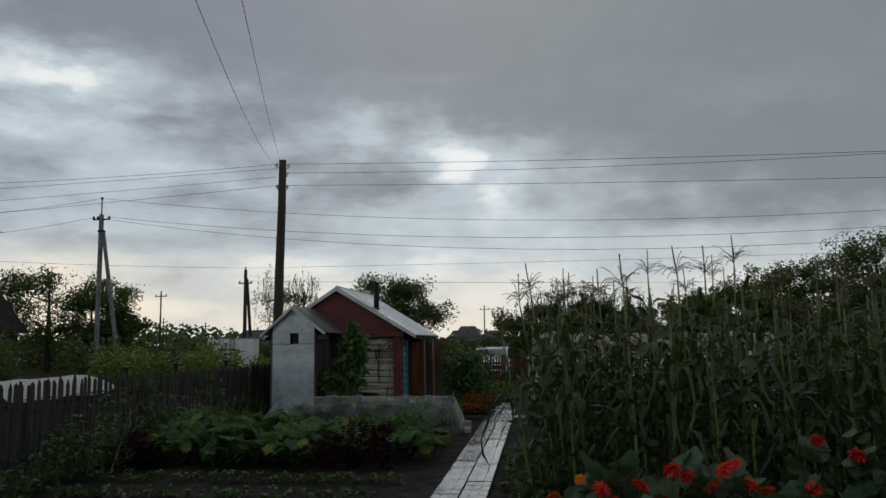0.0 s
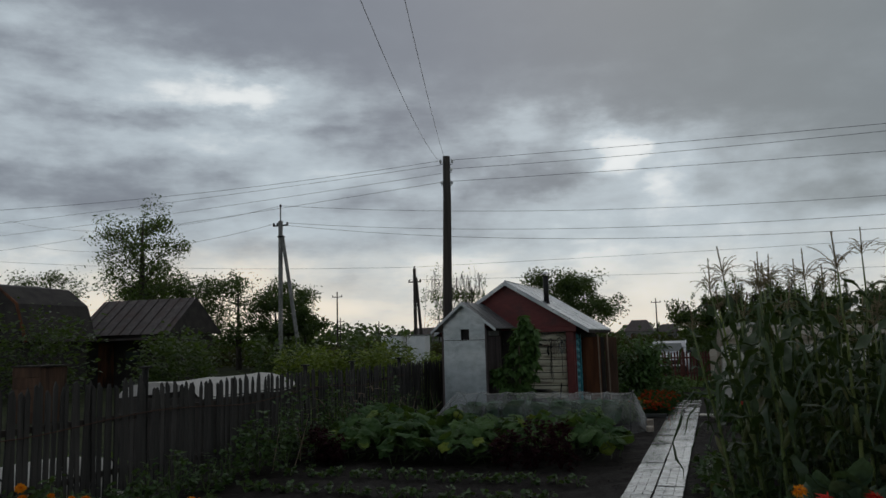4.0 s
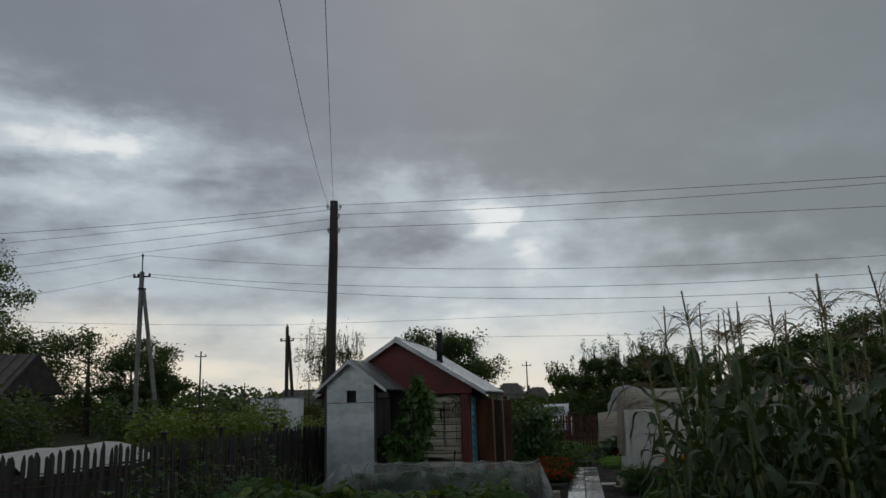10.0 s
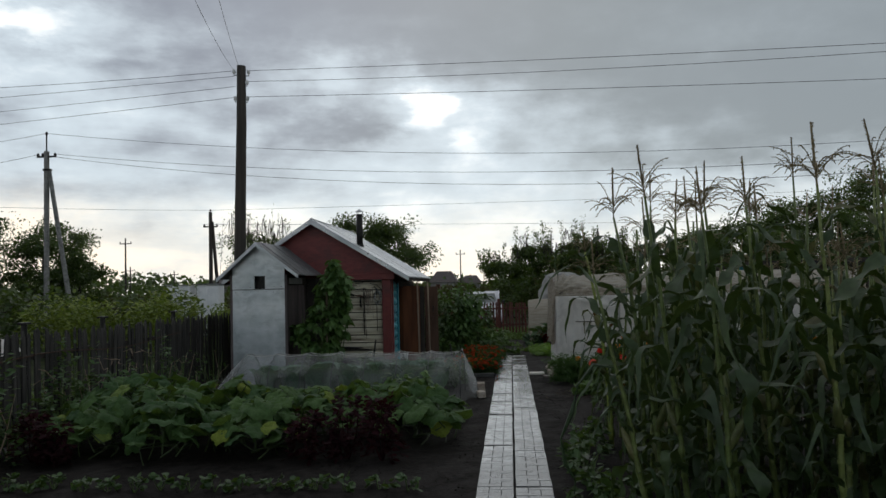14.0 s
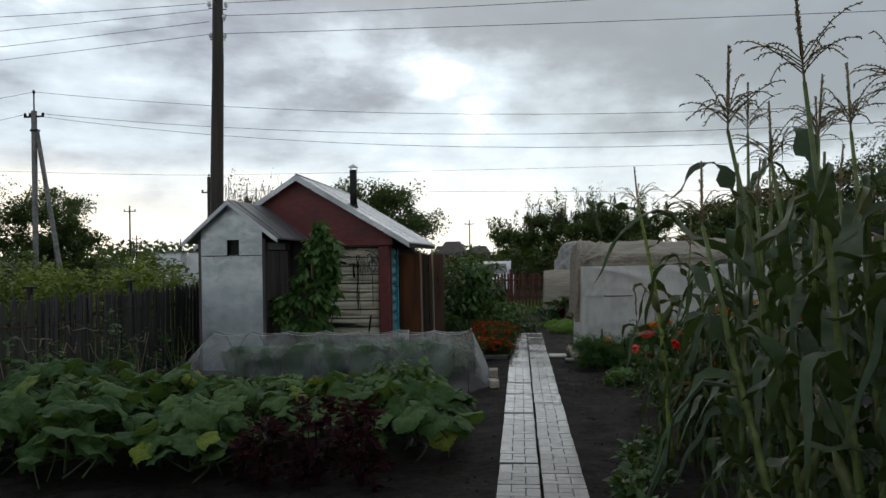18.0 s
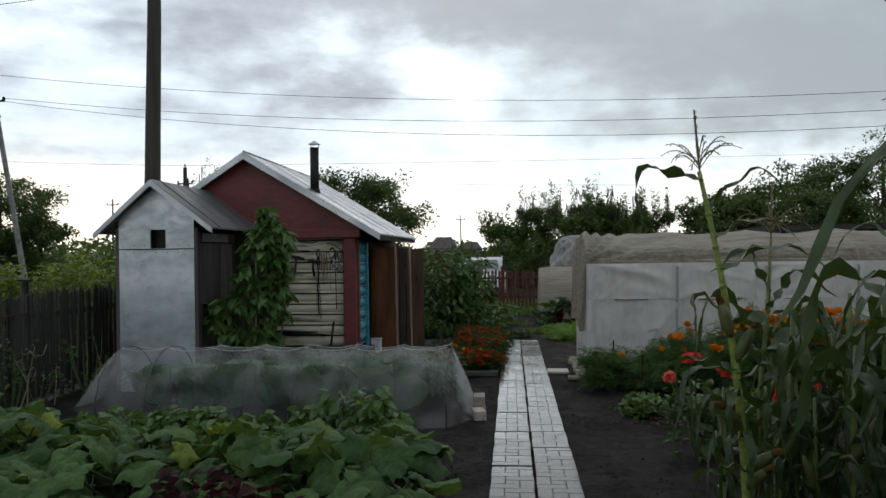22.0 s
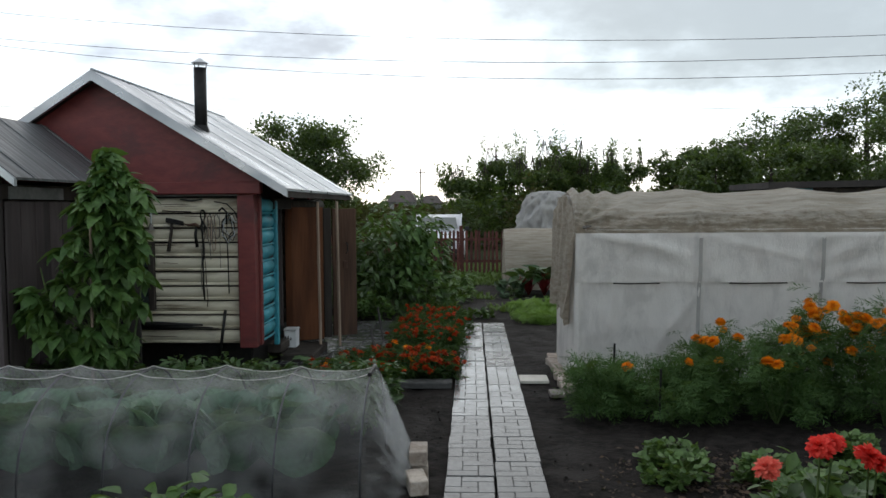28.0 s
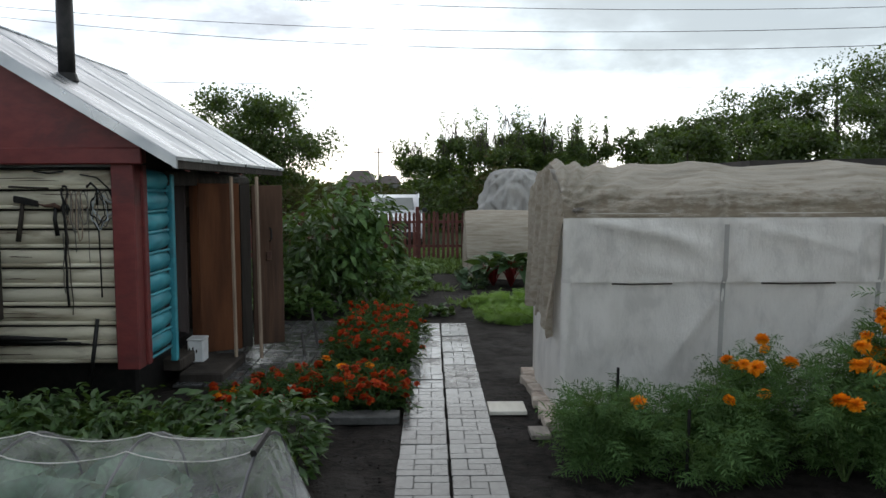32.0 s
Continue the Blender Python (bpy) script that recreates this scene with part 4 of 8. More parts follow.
# ---------------- net tunnel with cabbages ----------------
def tunnel_point(u, a, c=0.0):
    """u along the bed (0 to 1), a round the hoop (0 near foot to 1 far foot)."""
    x = -4.02 + 3.28 * u
    sag = 0.036 * abs(math.sin(math.pi * u * 7)) ** 0.7
    ang = math.pi * a
    r = 0.62 + 0.01 * math.sin(31 * u + 9 * a)
    return Vector((x, 13.9 - r * math.cos(ang), (0.675 - sag) * math.sin(ang) ** 0.75 + 0.01 * noise.noise((u * 20, a * 6, 0))))


def net_tunnel():
    t = empty("net_tunnel", -2.4, 13.9, 0, "low hooped tunnel of white insect net over cabbages", "row cover")
    o = Vector((-2.4, 13.9, 0))
    V, F, nu, na = [], [], 84, 20
    for i in range(nu + 1):
        for j in range(na + 1):
            V.append(tunnel_point(i / nu, j / na) - o)
    for i in range(nu):
        for j in range(na):
            a = i * (na + 1) + j
            F.append((a, a + 1, a + na + 2, a + na + 1))
    np_part("net", V, F, M["net"], t, "sheer white net sagging between hoops", True)
    for s, u in ((1, 1.0), (-1, 0.0)):
        V, F, m = [], [], 64
        foot = Vector((-0.50 if s > 0 else -4.72, 13.95 if s > 0 else 14.35, 0.01)) - o
        for i in range(6):
            w = (i / 5)
            for j in range(m + 1):
                p = tunnel_point(u, j / m) - o
                e = Vector((foot.x, foot.y + (j / m - 0.5) * 0.5, 0.0))
                q = p.lerp(e, w) + Vector((s * (0.035 * math.sin(j * 1.7) + 0.02 * math.sin(j * 2.9 + 1)) * min(1, 1.6 * w), 0.02 * math.sin(j * 2.3) * w, 0.05 * math.sin(w * math.pi) * (p.z)))
                V.append(q)
        for i in range(5):
            for j in range(m):
                a = i * (m + 1) + j
                F.append((a, a + 1, a + m + 2, a + m + 1))
        np_part("net_end", V, F, M["net"], t, "gathered end of the net", True)
    part("clip", tb([tunnel_point(1.0, 0.42) - o + Vector((0.0, 0, 0.01)), tunnel_point(1.0, 0.5) - o + Vector((0.01, 0, 0.012)), tunnel_point(1.0, 0.55) - o + Vector((0.0, 0, 0.01))], 0.014, 6), M["iron"], t, "dark clip on the end hoop")
    for k in range(8):
        pts = [tunnel_point(k / 7, a / 16) - o - Vector((0, 0, 0.008)) for a in range(17)]
        part("hoop", tb(pts, 0.006, 6), M["wire"], t)
    for a0 in (0.44, 0.56):
        pts = [tunnel_point(k / 70, a0) - o + Vector((0, 0, 0.004)) for k in range(71)]
        part("hem", tb(pts, 0.0026, 5), M["gauze"], t, "folded white edge along the net's top")
    return t


net_tunnel()


def cabbage_leaf_mesh(seed):
    """A round cupped leaf with a thick midrib, raised veins and a ruffled rim."""
    V, F, nu, nv = [], [], 12, 20
    for i in range(nu + 1):
        u = i / nu
        w = 0.60 * math.sqrt(max(0.0, 1 - ((u - 0.54) / 0.55) ** 2))
        for j in range(nv + 1):
            v = j / nv * 2 - 1
            rim = max(abs(v) ** 4 * min(1, 2 * u), u ** 6)
            ruffle = 0.016 * rim * math.sin(v * 10 + u * 9 + seed * 2)
            vein = 0.010 * math.cos((abs(v) * 1.2 - u) * 22) * (1 - abs(v)) + 0.03 * math.exp(-(v / 0.09) ** 2) * (1 - u)
            V.append((u * (1 - 0.05 * rim), v * w, 0.26 * v * v * w + 0.20 * u - 0.26 * u * u - 0.10 * rim * u + ruffle - vein))
    for i in range(nu):
        for j in range(nv):
            a = i * (nv + 1) + j
            F.append((a, a + 1, a + nv + 2, a + nv + 1))
    return np_mesh("leaf", V, F, M["cabbage"], True)


def cabbages():
    leaves = [cabbage_leaf_mesh(s) for s in range(5)]
    rng = random.Random(5)
    for k, (x, y, s) in enumerate([(-3.70, 13.80, 0.95), (-3.26, 13.76, 1.0), (-2.86, 13.78, 1.1), (-2.44, 13.78, 0.95), (-2.02, 13.77, 1.1), (-1.58, 13.78, 1.1), (-1.16, 13.78, 1.05), (-3.45, 14.12, 0.9), (-2.65, 14.12, 0.95), (-2.2, 14.15, 0.9), (-1.8, 14.14, 0.95), (-1.35, 14.12, 1.0)]):
        s *= 1.1
        c = empty("cabbage", x, y, 0.03, "large blue-green cabbage under the net", "cabbage", "cabbages")
        bm = bmesh.new()
        bmesh.ops.create_icosphere(bm, subdivisions=2, radius=0.12 * s, matrix=Matrix.Translation((0, 0, 0.25)))
        part("heart", bm, M["cabbage"], c, soft=True)
        for i in range(14):
            yaw, ring = i * 137.5 + rng.uniform(-30, 30) + 50 * k, i / 13
            L = (0.25 + 0.10 * ring) * s * rng.uniform(0.85, 1.1)
            tilt = 96 - 24 * ring + rng.uniform(-9, 9)
            m = pose(0, 0, 0.06 + 0.14 * (1 - ring), 0, 0, yaw) @ pose(0.04 + 0.10 * ring, 0, 0, 0, -tilt, 0) @ Matrix.Diagonal((L, L, L, 1))
            piece("leaf", leaves[i % 5], c, m)


cabbages()


# ---------------- fleece greenhouse ----------------
GX0, GX1 = 0.81, 6.2


def gh_profile(v):
    """Round the section: 0 near ground, up the near wall, over the arch, 1 at the far ground."""
    pts = [(16.46, 0.0), (16.42, 0.75), (16.36, 1.40), (16.45, 1.58), (16.72, 1.75), (17.05, 1.80), (17.40, 1.74), (17.68, 1.55), (17.78, 1.35), (17.80, 0.7), (17.80, 0.0)]
    f = v * (len(pts) - 1)
    i = min(int(f), len(pts) - 2)
    a, b = pts[i], pts[i + 1]
    w = f - i
    return a[0] + (b[0] - a[0]) * w, a[1] + (b[1] - a[1]) * w


def greenhouse():
    g = empty("fleece_greenhouse", 3.4, 17.1, 0, "long low greenhouse covered in white and beige fleece", "greenhouse")
    o = Vector((3.4, 17.1, 0))

    def sheet(name, v0, v1, nv, mat, label, out, wob):
        V, F, nu = [], [], 260
        for i in range(nu + 1):
            u = i / nu
            x = GX0 + (GX1 - GX0) * u
            bay = abs(math.sin(math.pi * (x - GX0) / 1.09))
            for j in range(nv + 1):
                v = v0 + (v1 - v0) * j / nv
                y, z = gh_profile(v)
                sink = -0.05 * bay * math.sin(math.pi * min(1, max(0, v)))
                an = max(0.0, min(1.0, (v - 0.20) / 0.6)) * math.pi
                ny, nz = -math.cos(an), math.sin(an)
                if v > 0.2:
                    # pleats fan out from the tied corner, fine creases run along the length
                    r, fan = math.hypot(x - GX0, z - 1.45), math.atan2(z - 1.45, x - GX0 + 0.02)
                    n = 1.1 * math.sin(fan * 19 + 2.5 * noise.noise((r * 1.5, fan, 0))) * math.exp(-r / 0.8) * min(1, r * 4)
                    n += 0.45 * noise.noise((x * 1.3, v * 40, 4.0)) + 0.55 * noise.noise((x * 1.8 + 4 * v, v * 170, 1.0)) + 0.3 * noise.noise((x * 5, v * 120, 3.0))
                    n *= min(1.0, 0.12 + (v - 0.2) * 16)
                else:
                    # hung cloth: long slanting creases, shallow swags under the upper edge
                    c1 = max(0.0, 1 - 5 * abs(noise.noise((x * 0.8 + 0.7 * z, z * 0.5 - 0.5 * x, 6.0)))) ** 2
                    c2 = max(0.0, 1 - 6 * abs(noise.noise((x * 1.1 - 0.8 * z, z * 0.9 + 0.4 * x, 2.0)))) ** 2
                    n = 0.5 * c1 + 0.35 * c2 + 0.25 * noise.noise((x * 0.9, z * 1.2, 8.0)) + 0.10 * noise.noise((x * 6, z * 5, 9.0))
                    for xa, za, xb, zb, amp, wd in ((2.02, 1.0, 1.52, 0.3, 0.9, 0.05), (1.20, 1.0, 1.05, 0.2, 0.5, 0.04), (3.05, 1.0, 2.5, 0.25, 0.8, 0.06), (2.2, 1.0, 2.45, 0.3, 0.5, 0.05), (3.3, 0.9, 3.6, 0.2, 0.6, 0.06), (1.0, 1.38, 1.9, 1.2, 0.45, 0.03), (2.05, 1.36, 2.95, 1.15, 0.45, 0.03)):
                        u = max(0.0, min(1.0, ((x - xa) * (xb - xa) + (z - za) * (zb - za)) / ((xb - xa) ** 2 + (zb - za) ** 2)))
                        e = math.hypot(x - xa - u * (xb - xa), z - za - u * (zb - za))
                        n += amp * math.sin(math.pi * (0.1 + 0.8 * u)) * math.exp(-(e / wd) ** 2)
                    if z > 0.98:
                        n += 0.30 * math.sin((z + 0.16 * (1 - bay)) * 30 + 1.5 * noise.noise((x, z * 2, 0))) * bay * max(0.0, 0.5 + noise.noise((x * 1.4, z * 2, 5.0)))
                near = (x - GX0 + 0.515) % 1.09 - 0.545
                d = out + wob * n + (0.030 * math.exp(-(near / 0.030) ** 2) if v < 0.3 else 0) + sink * (1 if 0.22 < v < 0.72 else 0.5)
                V.append(Vector((x, y + ny * d, max(z + nz * d, 0.0))) - o)
        for i in range(nu):
            for j in range(nv):
                a = i * (nv + 1) + j
                F.append((a, a + 1, a + nv + 2, a + nv + 1))
        return np_part(name, V, F, mat, g, label, True)

    sheet("wall_cover", 0.0, 0.135, 20, M["gauze"], "white fleece hung as a wall", 0.0, 0.034)
    sheet("upper_wall_cover", 0.131, 0.22, 20, M["gauze"], "white fleece lapped over the lower sheet", 0.016, 0.040)
    # thin dark tubes draw the shadow slits under the lapped fleece
    for k in range(5):
        x = GX0 + 0.35 + k * 1.05 - 3.4
        part("lap_shadow_cord", tb([(x, 16.372 - 17.1, 0.945), (x + 0.15, 16.368 - 17.1, 0.940), (x + 0.42 + 0.1 * (k % 2), 16.372 - 17.1, 0.944)], 0.006, 5), M["darkwood"], g)
    for k in range(1, 5):
        x = GX0 + 0.03 + 1.09 * k - 3.4
        pts = [(16.41, 0.10), (16.385, 0.6), (16.36, 0.94), (16.325, 1.0), (16.31, 1.36)]
        V = [(x + w, y - 17.1 - 0.012, z) for y, z in pts for w in (-0.017, 0.017)]
        np_part("post_seam", V, [(2 * q, 2 * q + 1, 2 * q + 3, 2 * q + 2) for q in range(4)], M["greyfleece"], g, "grey doubled fleece over an upright", True)
    sheet("roof_cover", 0.203, 0.80, 96, M["rooffleece"], "grimy beige fleece laid over the arch", 0.022, 0.034)
    sheet("back_cover", 0.78, 1.0, 6, M["gauze"], "", 0.0, 0.02)
    # end wall: white below, beige flap gathered in folds above
    V, F = [], []
    nu, nv = 18, 24
    for i in range(nu + 1):
        for j in range(nv + 1):
            w = i / nu
            top = 1.76 - 0.62 * abs(w - 0.5) ** 2.2 * 2.5
            z = top * j / nv
            y0 = (16.46 - 0.04 * z / 0.75 if z < 0.75 else 16.42 - 0.06 * (z - 0.75) / 0.65) - 0.012
            V.append(Vector((GX0 + 0.004 + 0.10 * (z / 1.45) * (1 - w) - 0.06 * math.sin(math.pi * w) ** 0.5 + 0.03 * noise.noise((y0 + w * 5, z * 2, 5)) * math.sin(math.pi * w), y0 + (17.8 - y0) * w, z)) - o)
    for i in range(nu):
        for j in range(nv):
            a = i * (nv + 1) + j
            F.append((a, a + 1, a + nv + 2, a + nv + 1))
    np_part("end_cover", V, F, M["gauze"], g, "white fleece end wall", True)
    V, F = [], []
    nu, nv = 90, 18
    for i in range(nu + 1):
        w = i / nu
        y = 16.40 + 1.36 * w
        top = 1.765 - 0.62 * abs(w - 0.5) ** 2.2 * 2.5
        bot = (1.45 - 0.95 * (w / 0.13) if w < 0.13 else 0.50 + 0.16 * min(1, (w - 0.13) * 8) + 0.05 * math.sin(w * 21))
        for j in range(nv + 1):
            z = top + (bot - top) * j / nv
            q = j / nv
            V.append(Vector((GX0 + 0.09 * (1 - w) * (1 - q) - 0.07 * min(1, 8 * w) - (0.030 * math.sin(w * 30 + 1.5 * noise.noise((z * 2, w * 3, 0))) + 0.02 * math.sin(w * 61)) * (0.25 + 0.75 * q), y + 0.05 * noise.noise((z * 2, w * 5, 1)), z + 0.02 * noise.noise((w * 14, 2, 2)))) - o)
    for i in range(nu):
        for j in range(nv):
            a = i * (nv + 1) + j
            F.append((a, a + 1, a + nv + 2, a + nv + 1))
    np_part("end_flap", V, F, M["burlap"], g, "beige fleece flap hanging in folds", True)
    for k in range(6):
        x = GX0 + 0.13 + k * 1.04 - 3.4
        part("upright", bx(x, 16.52 - 17.1, 0.7, 0.035, 0.03, 1.4), M["greywood"], g)
        pts = [Vector((x, (y - 17.1) * 0.93, z - 0.07)) for y, z in (gh_profile(0.2 + 0.6 * q / 14) for q in range(15))]
        part("arch", tb(pts, 0.012, 6), M["greywood"], g)
    part("tie_knot", tb([(GX0 - 3.33, 16.35 - 17.1, 1.455), (GX0 - 3.30, 16.325 - 17.1, 1.465), (GX0 - 3.26, 16.34 - 17.1, 1.47)], [0.012, 0.016, 0.006], 6), M["rope"], g, "knot of grey cord at the corner")
    return g


greenhouse()


# ---------------- plants: kinds ----------------
def mesh_join(parts):
    """Joins (V, F) arrays with faces of one size."""
    Vs, Fs, n = [], [], 0
    for V, F in parts:
        Vs.append(np.asarray(V, float))
        Fs.append(np.asarray(F, int) + n)
        n += len(V)
    return np.concatenate(Vs), np.concatenate(Fs)


def stalk_arrays(p, q, r0, r1, n=5, bend=(0, 0, 0), m=4):
    """A thin bent stem from p to q as quads."""
    p, q, bend = np.array(p, float), np.array(q, float), np.array(bend, float)
    V, F = [], []
    d = (q - p) / (np.linalg.norm(q - p) + 1e-9)
    a = np.cross(d, (0.3, 0.9, 0.2))
    a /= np.linalg.norm(a)
    b = np.cross(d, a)
    for i in range(m + 1):
        u = i / m
        c = p + (q - p) * u + bend * 4 * u * (1 - u)
        r = r0 + (r1 - r0) * u
        for k in range(n):
            V.append(c + r * (math.cos(k * math.tau / n) * a + math.sin(k * math.tau / n) * b))
    for i in range(m):
        for k in range(n):
            F.append((i * n + k, i * n + (k + 1) % n, (i + 1) * n + (k + 1) % n, (i + 1) * n + k))
    return np.array(V), np.array(F)


def flower_mesh(name, mat, seed, rings=((5, 0.35, 72), (9, 0.55, 52), (13, 0.78, 30), (16, 0.97, 10), (13, 0.92, -14)), width=0.46):
    """A full double flower head of many petals, one in radius."""
    rng = np.random.default_rng(seed)
    tv, tf = blade(3, width, 0.22, 0.08, tip=0.1, base=0.25, peak=0.68)
    yaw, pit, s, at = [], [], [], []
    for n, L, tilt in rings:
        for k in range(n):
            yaw.append(k / n * math.tau + rng.uniform(-0.25, 0.25))
            pit.append(radians(tilt + rng.uniform(-10, 10)))
            s.append(L * rng.uniform(0.85, 1.1))
            at.append((0, 0, 0.02 * tilt / 10))
    V, F = spread(tv, tf, at, turns(np.array(yaw), np.array(pit), rng.uniform(-0.4, 0.4, len(yaw))), np.array(s))
    return np_mesh(name, V, F, mat)


FLOWERS = {k: [flower_mesh("flower", M[k], s) for s in range(3)] for k in ("orange", "red", "redorange", "pink")}
BUTTON = {k: [flower_mesh("flower", M[k], 30 + s, ((5, 0.5, 75), (9, 0.75, 50), (11, 0.95, 24), (11, 1.0, -2)), 0.60) for s in range(2)] for k in ("orange", "redorange")}


ZINNIA = {k: [flower_mesh("flower", M[k], 80 + s, ((12, 0.55, 38), (17, 0.85, 20), (20, 1.05, 2), (14, 1.0, -22)), 0.20) for s in range(2)] for k in ("red", "orange", "redorange")}
FULL = {k: [flower_mesh("flower", M[k], 60 + s, ((6, 0.42, 80), (11, 0.62, 62), (15, 0.80, 42), (18, 0.92, 22), (18, 0.98, 2), (14, 0.9, -22)), 0.5) for s in range(2)] for k in ("red", "pink", "orange")}


def bushy(name, x, y, rx, ry, h, n, tmpl, size, mat, label, category, group="", z=0.0, stems=6, stem_mat="stem", droop=0.0, bottom=0.1, seed=0, dome=1.0):
    """A leafy plant: stems from one foot and leaves all through a rounded, uneven volume."""
    rng = np.random.default_rng(abs(seed * 991 + int(x * 100) * 7 + int(y * 100)))
    o = empty(name, x, y, z, label, category, group)
    arr, tips = [], []
    for k in range(stems):
        a, r = k / stems * math.tau + rng.uniform(-0.4, 0.4), rng.uniform(0.3, 0.9)
        tip = (rx * r * math.cos(a) * 0.8, ry * r * math.sin(a) * 0.8, h * rng.uniform(0.7, 0.95) * (1 - 0.25 * r * r * dome))
        arr.append(stalk_arrays((0, 0, -0.02), tip, 0.006 + 0.006 * h, 0.003, bend=(0.05 * math.cos(a) * h, 0.05 * math.sin(a) * h, 0)))
        tips.append(tip)
    if h > 0.25 and y < 26:
        for V, F in arr:
            np_part("stem", V, F, M[stem_mat], o, soft=True)
    else:
        tagged(np_part("stem", *mesh_join(arr), M[stem_mat], o, soft=True), kind="stuff")
    # leaves sit in clumps round points on the dome
    nc = max(6, n // 14)
    a, rr, zz = rng.uniform(0, math.tau, nc), np.sqrt(rng.uniform(0, 1, nc)), rng.uniform(bottom, 1.0, nc)
    cap = np.sqrt(np.clip(1 - dome * 0.9 * np.clip(zz - 0.25, 0, 1) ** 2, 0.05, 1))
    lump = 1 + 0.22 * np.sin(3 * a + seed) + rng.uniform(-0.12, 0.12, nc)
    C = np.stack([rx * rr * cap * lump * np.cos(a), ry * rr * cap * lump * np.sin(a), h * zz * (1 - 0.15 * rr ** 2)], -1)
    k = rng.integers(0, nc, n)
    P = C[k] + rng.normal(0, 1, (n, 3)) * np.array([rx, ry, h * 0.8]) * 0.12
    P[:, 2] = np.clip(P[:, 2], 0.02, None)
    yaw = np.arctan2(P[:, 1], P[:, 0]) + rng.normal(0, 0.7, n)
    pit = rng.normal(0.15 - droop, 0.4, n)
    s = size * rng.uniform(0.6, 1.2, n)
    V, F = spread(tmpl[0], tmpl[1], P, turns(yaw, pit, rng.normal(0, 0.5, n)), s)
    tagged(np_part("foliage", V, F, M[mat], o), kind="stuff")
    return o, C


def add_flowers(o, C, kinds, n, size, rng, lift=0.05, zmin=0.5, heads=FLOWERS):
    """Flower heads near the top and the open sides of a plant, each on a short stalk."""
    hmax = C[:, 2].max()
    cand = [c for c in C if c[2] > zmin * hmax] or list(C)
    for _ in range(n):
        c = cand[rng.integers(0, len(cand))]
        m = heads[kinds[rng.integers(0, len(kinds))]]
        s = size * rng.uniform(0.75, 1.2)
        p = (c[0] * 1.1 + rng.normal(0, 0.03), c[1] * 1.1 - 0.06 + rng.normal(0, 0.03), c[2] + 1.6 * lift + rng.uniform(0, 0.05))
        piece("flower", m[rng.integers(0, len(m))], o, pose(*p, rng.uniform(0, 45), rng.uniform(-25, 25), rng.uniform(0, 360)) @ Matrix.Diagonal((s, s, s, 1)))


# ---- maize ----
def maize_leaf(seed, L, w, th0, th1, u0, fold=0.22):
    """A long blade that rises at th0 degrees, breaks at u0 of its length and hangs at th1."""
    rng = np.random.default_rng(seed)
    n, V, F = 16, [], []
    p = np.zeros(2)
    tw = rng.uniform(-1.0, 1.0)
    for i in range(n + 1):
        u = i / n
        k = min(1.0, max(0.0, (u - u0 + 0.12) / 0.34))
        th = radians(th0 + (th1 - th0) * k * k * (3 - 2 * k) + 9 * math.sin(u * 11 + seed))
        ww = w / 2 * (0.6 + 0.4 * math.sin(math.pi * min(1, u * 1.6 + 0.1))) * (1 - u ** 2.6) + 0.0015
        nrm = np.array([-math.sin(th), math.cos(th)])
        ed = fold * ww + 0.03 * math.sin(u * 23 + seed) * (ww / w * 2)
        ed2 = fold * ww + 0.03 * math.sin(u * 19 + seed * 2 + 1) * (ww / w * 2)
        yo = 0.10 * tw * u * u + 0.012 * math.sin(u * 8 + seed)
        c, s = math.cos(tw * 1.5 * u), math.sin(tw * 1.5 * u)
        V += [(p[0] + nrm[0] * (ed + s * ww), c * ww + yo, p[1] + nrm[1] * (ed + s * ww)), (p[0], yo, p[1]), (p[0] + nrm[0] * (ed2 - s * ww), -c * ww + yo, p[1] + nrm[1] * (ed2 - s * ww))]
        p = p + L / n * np.array([math.cos(th), math.sin(th)])
    for i in range(n):
        a = 3 * i
        F += [(a, a + 1, a + 4, a + 3), (a + 1, a + 2, a + 5, a + 4)]
    return np_mesh("leaf", V, F, M["corn"], True)


MAIZE_LEAVES = [maize_leaf(s, *q) for s, q in enumerate([(0.80, 0.075, 48, -72, 0.34), (0.92, 0.085, 40, -80, 0.40), (0.80, 0.055, 56, -62, 0.32), (0.55, 0.065, 66, -40, 0.45), (0.95, 0.088, 36, -70, 0.40), (0.66, 0.085, 30, -90, 0.16), (0.68, 0.072, 50, -95, 0.28), (0.72, 0.080, 26, -40, 0.45), (0.85, 0.055, 42, -55, 0.5), (0.72, 0.062, 22, -92, 0.40)])]


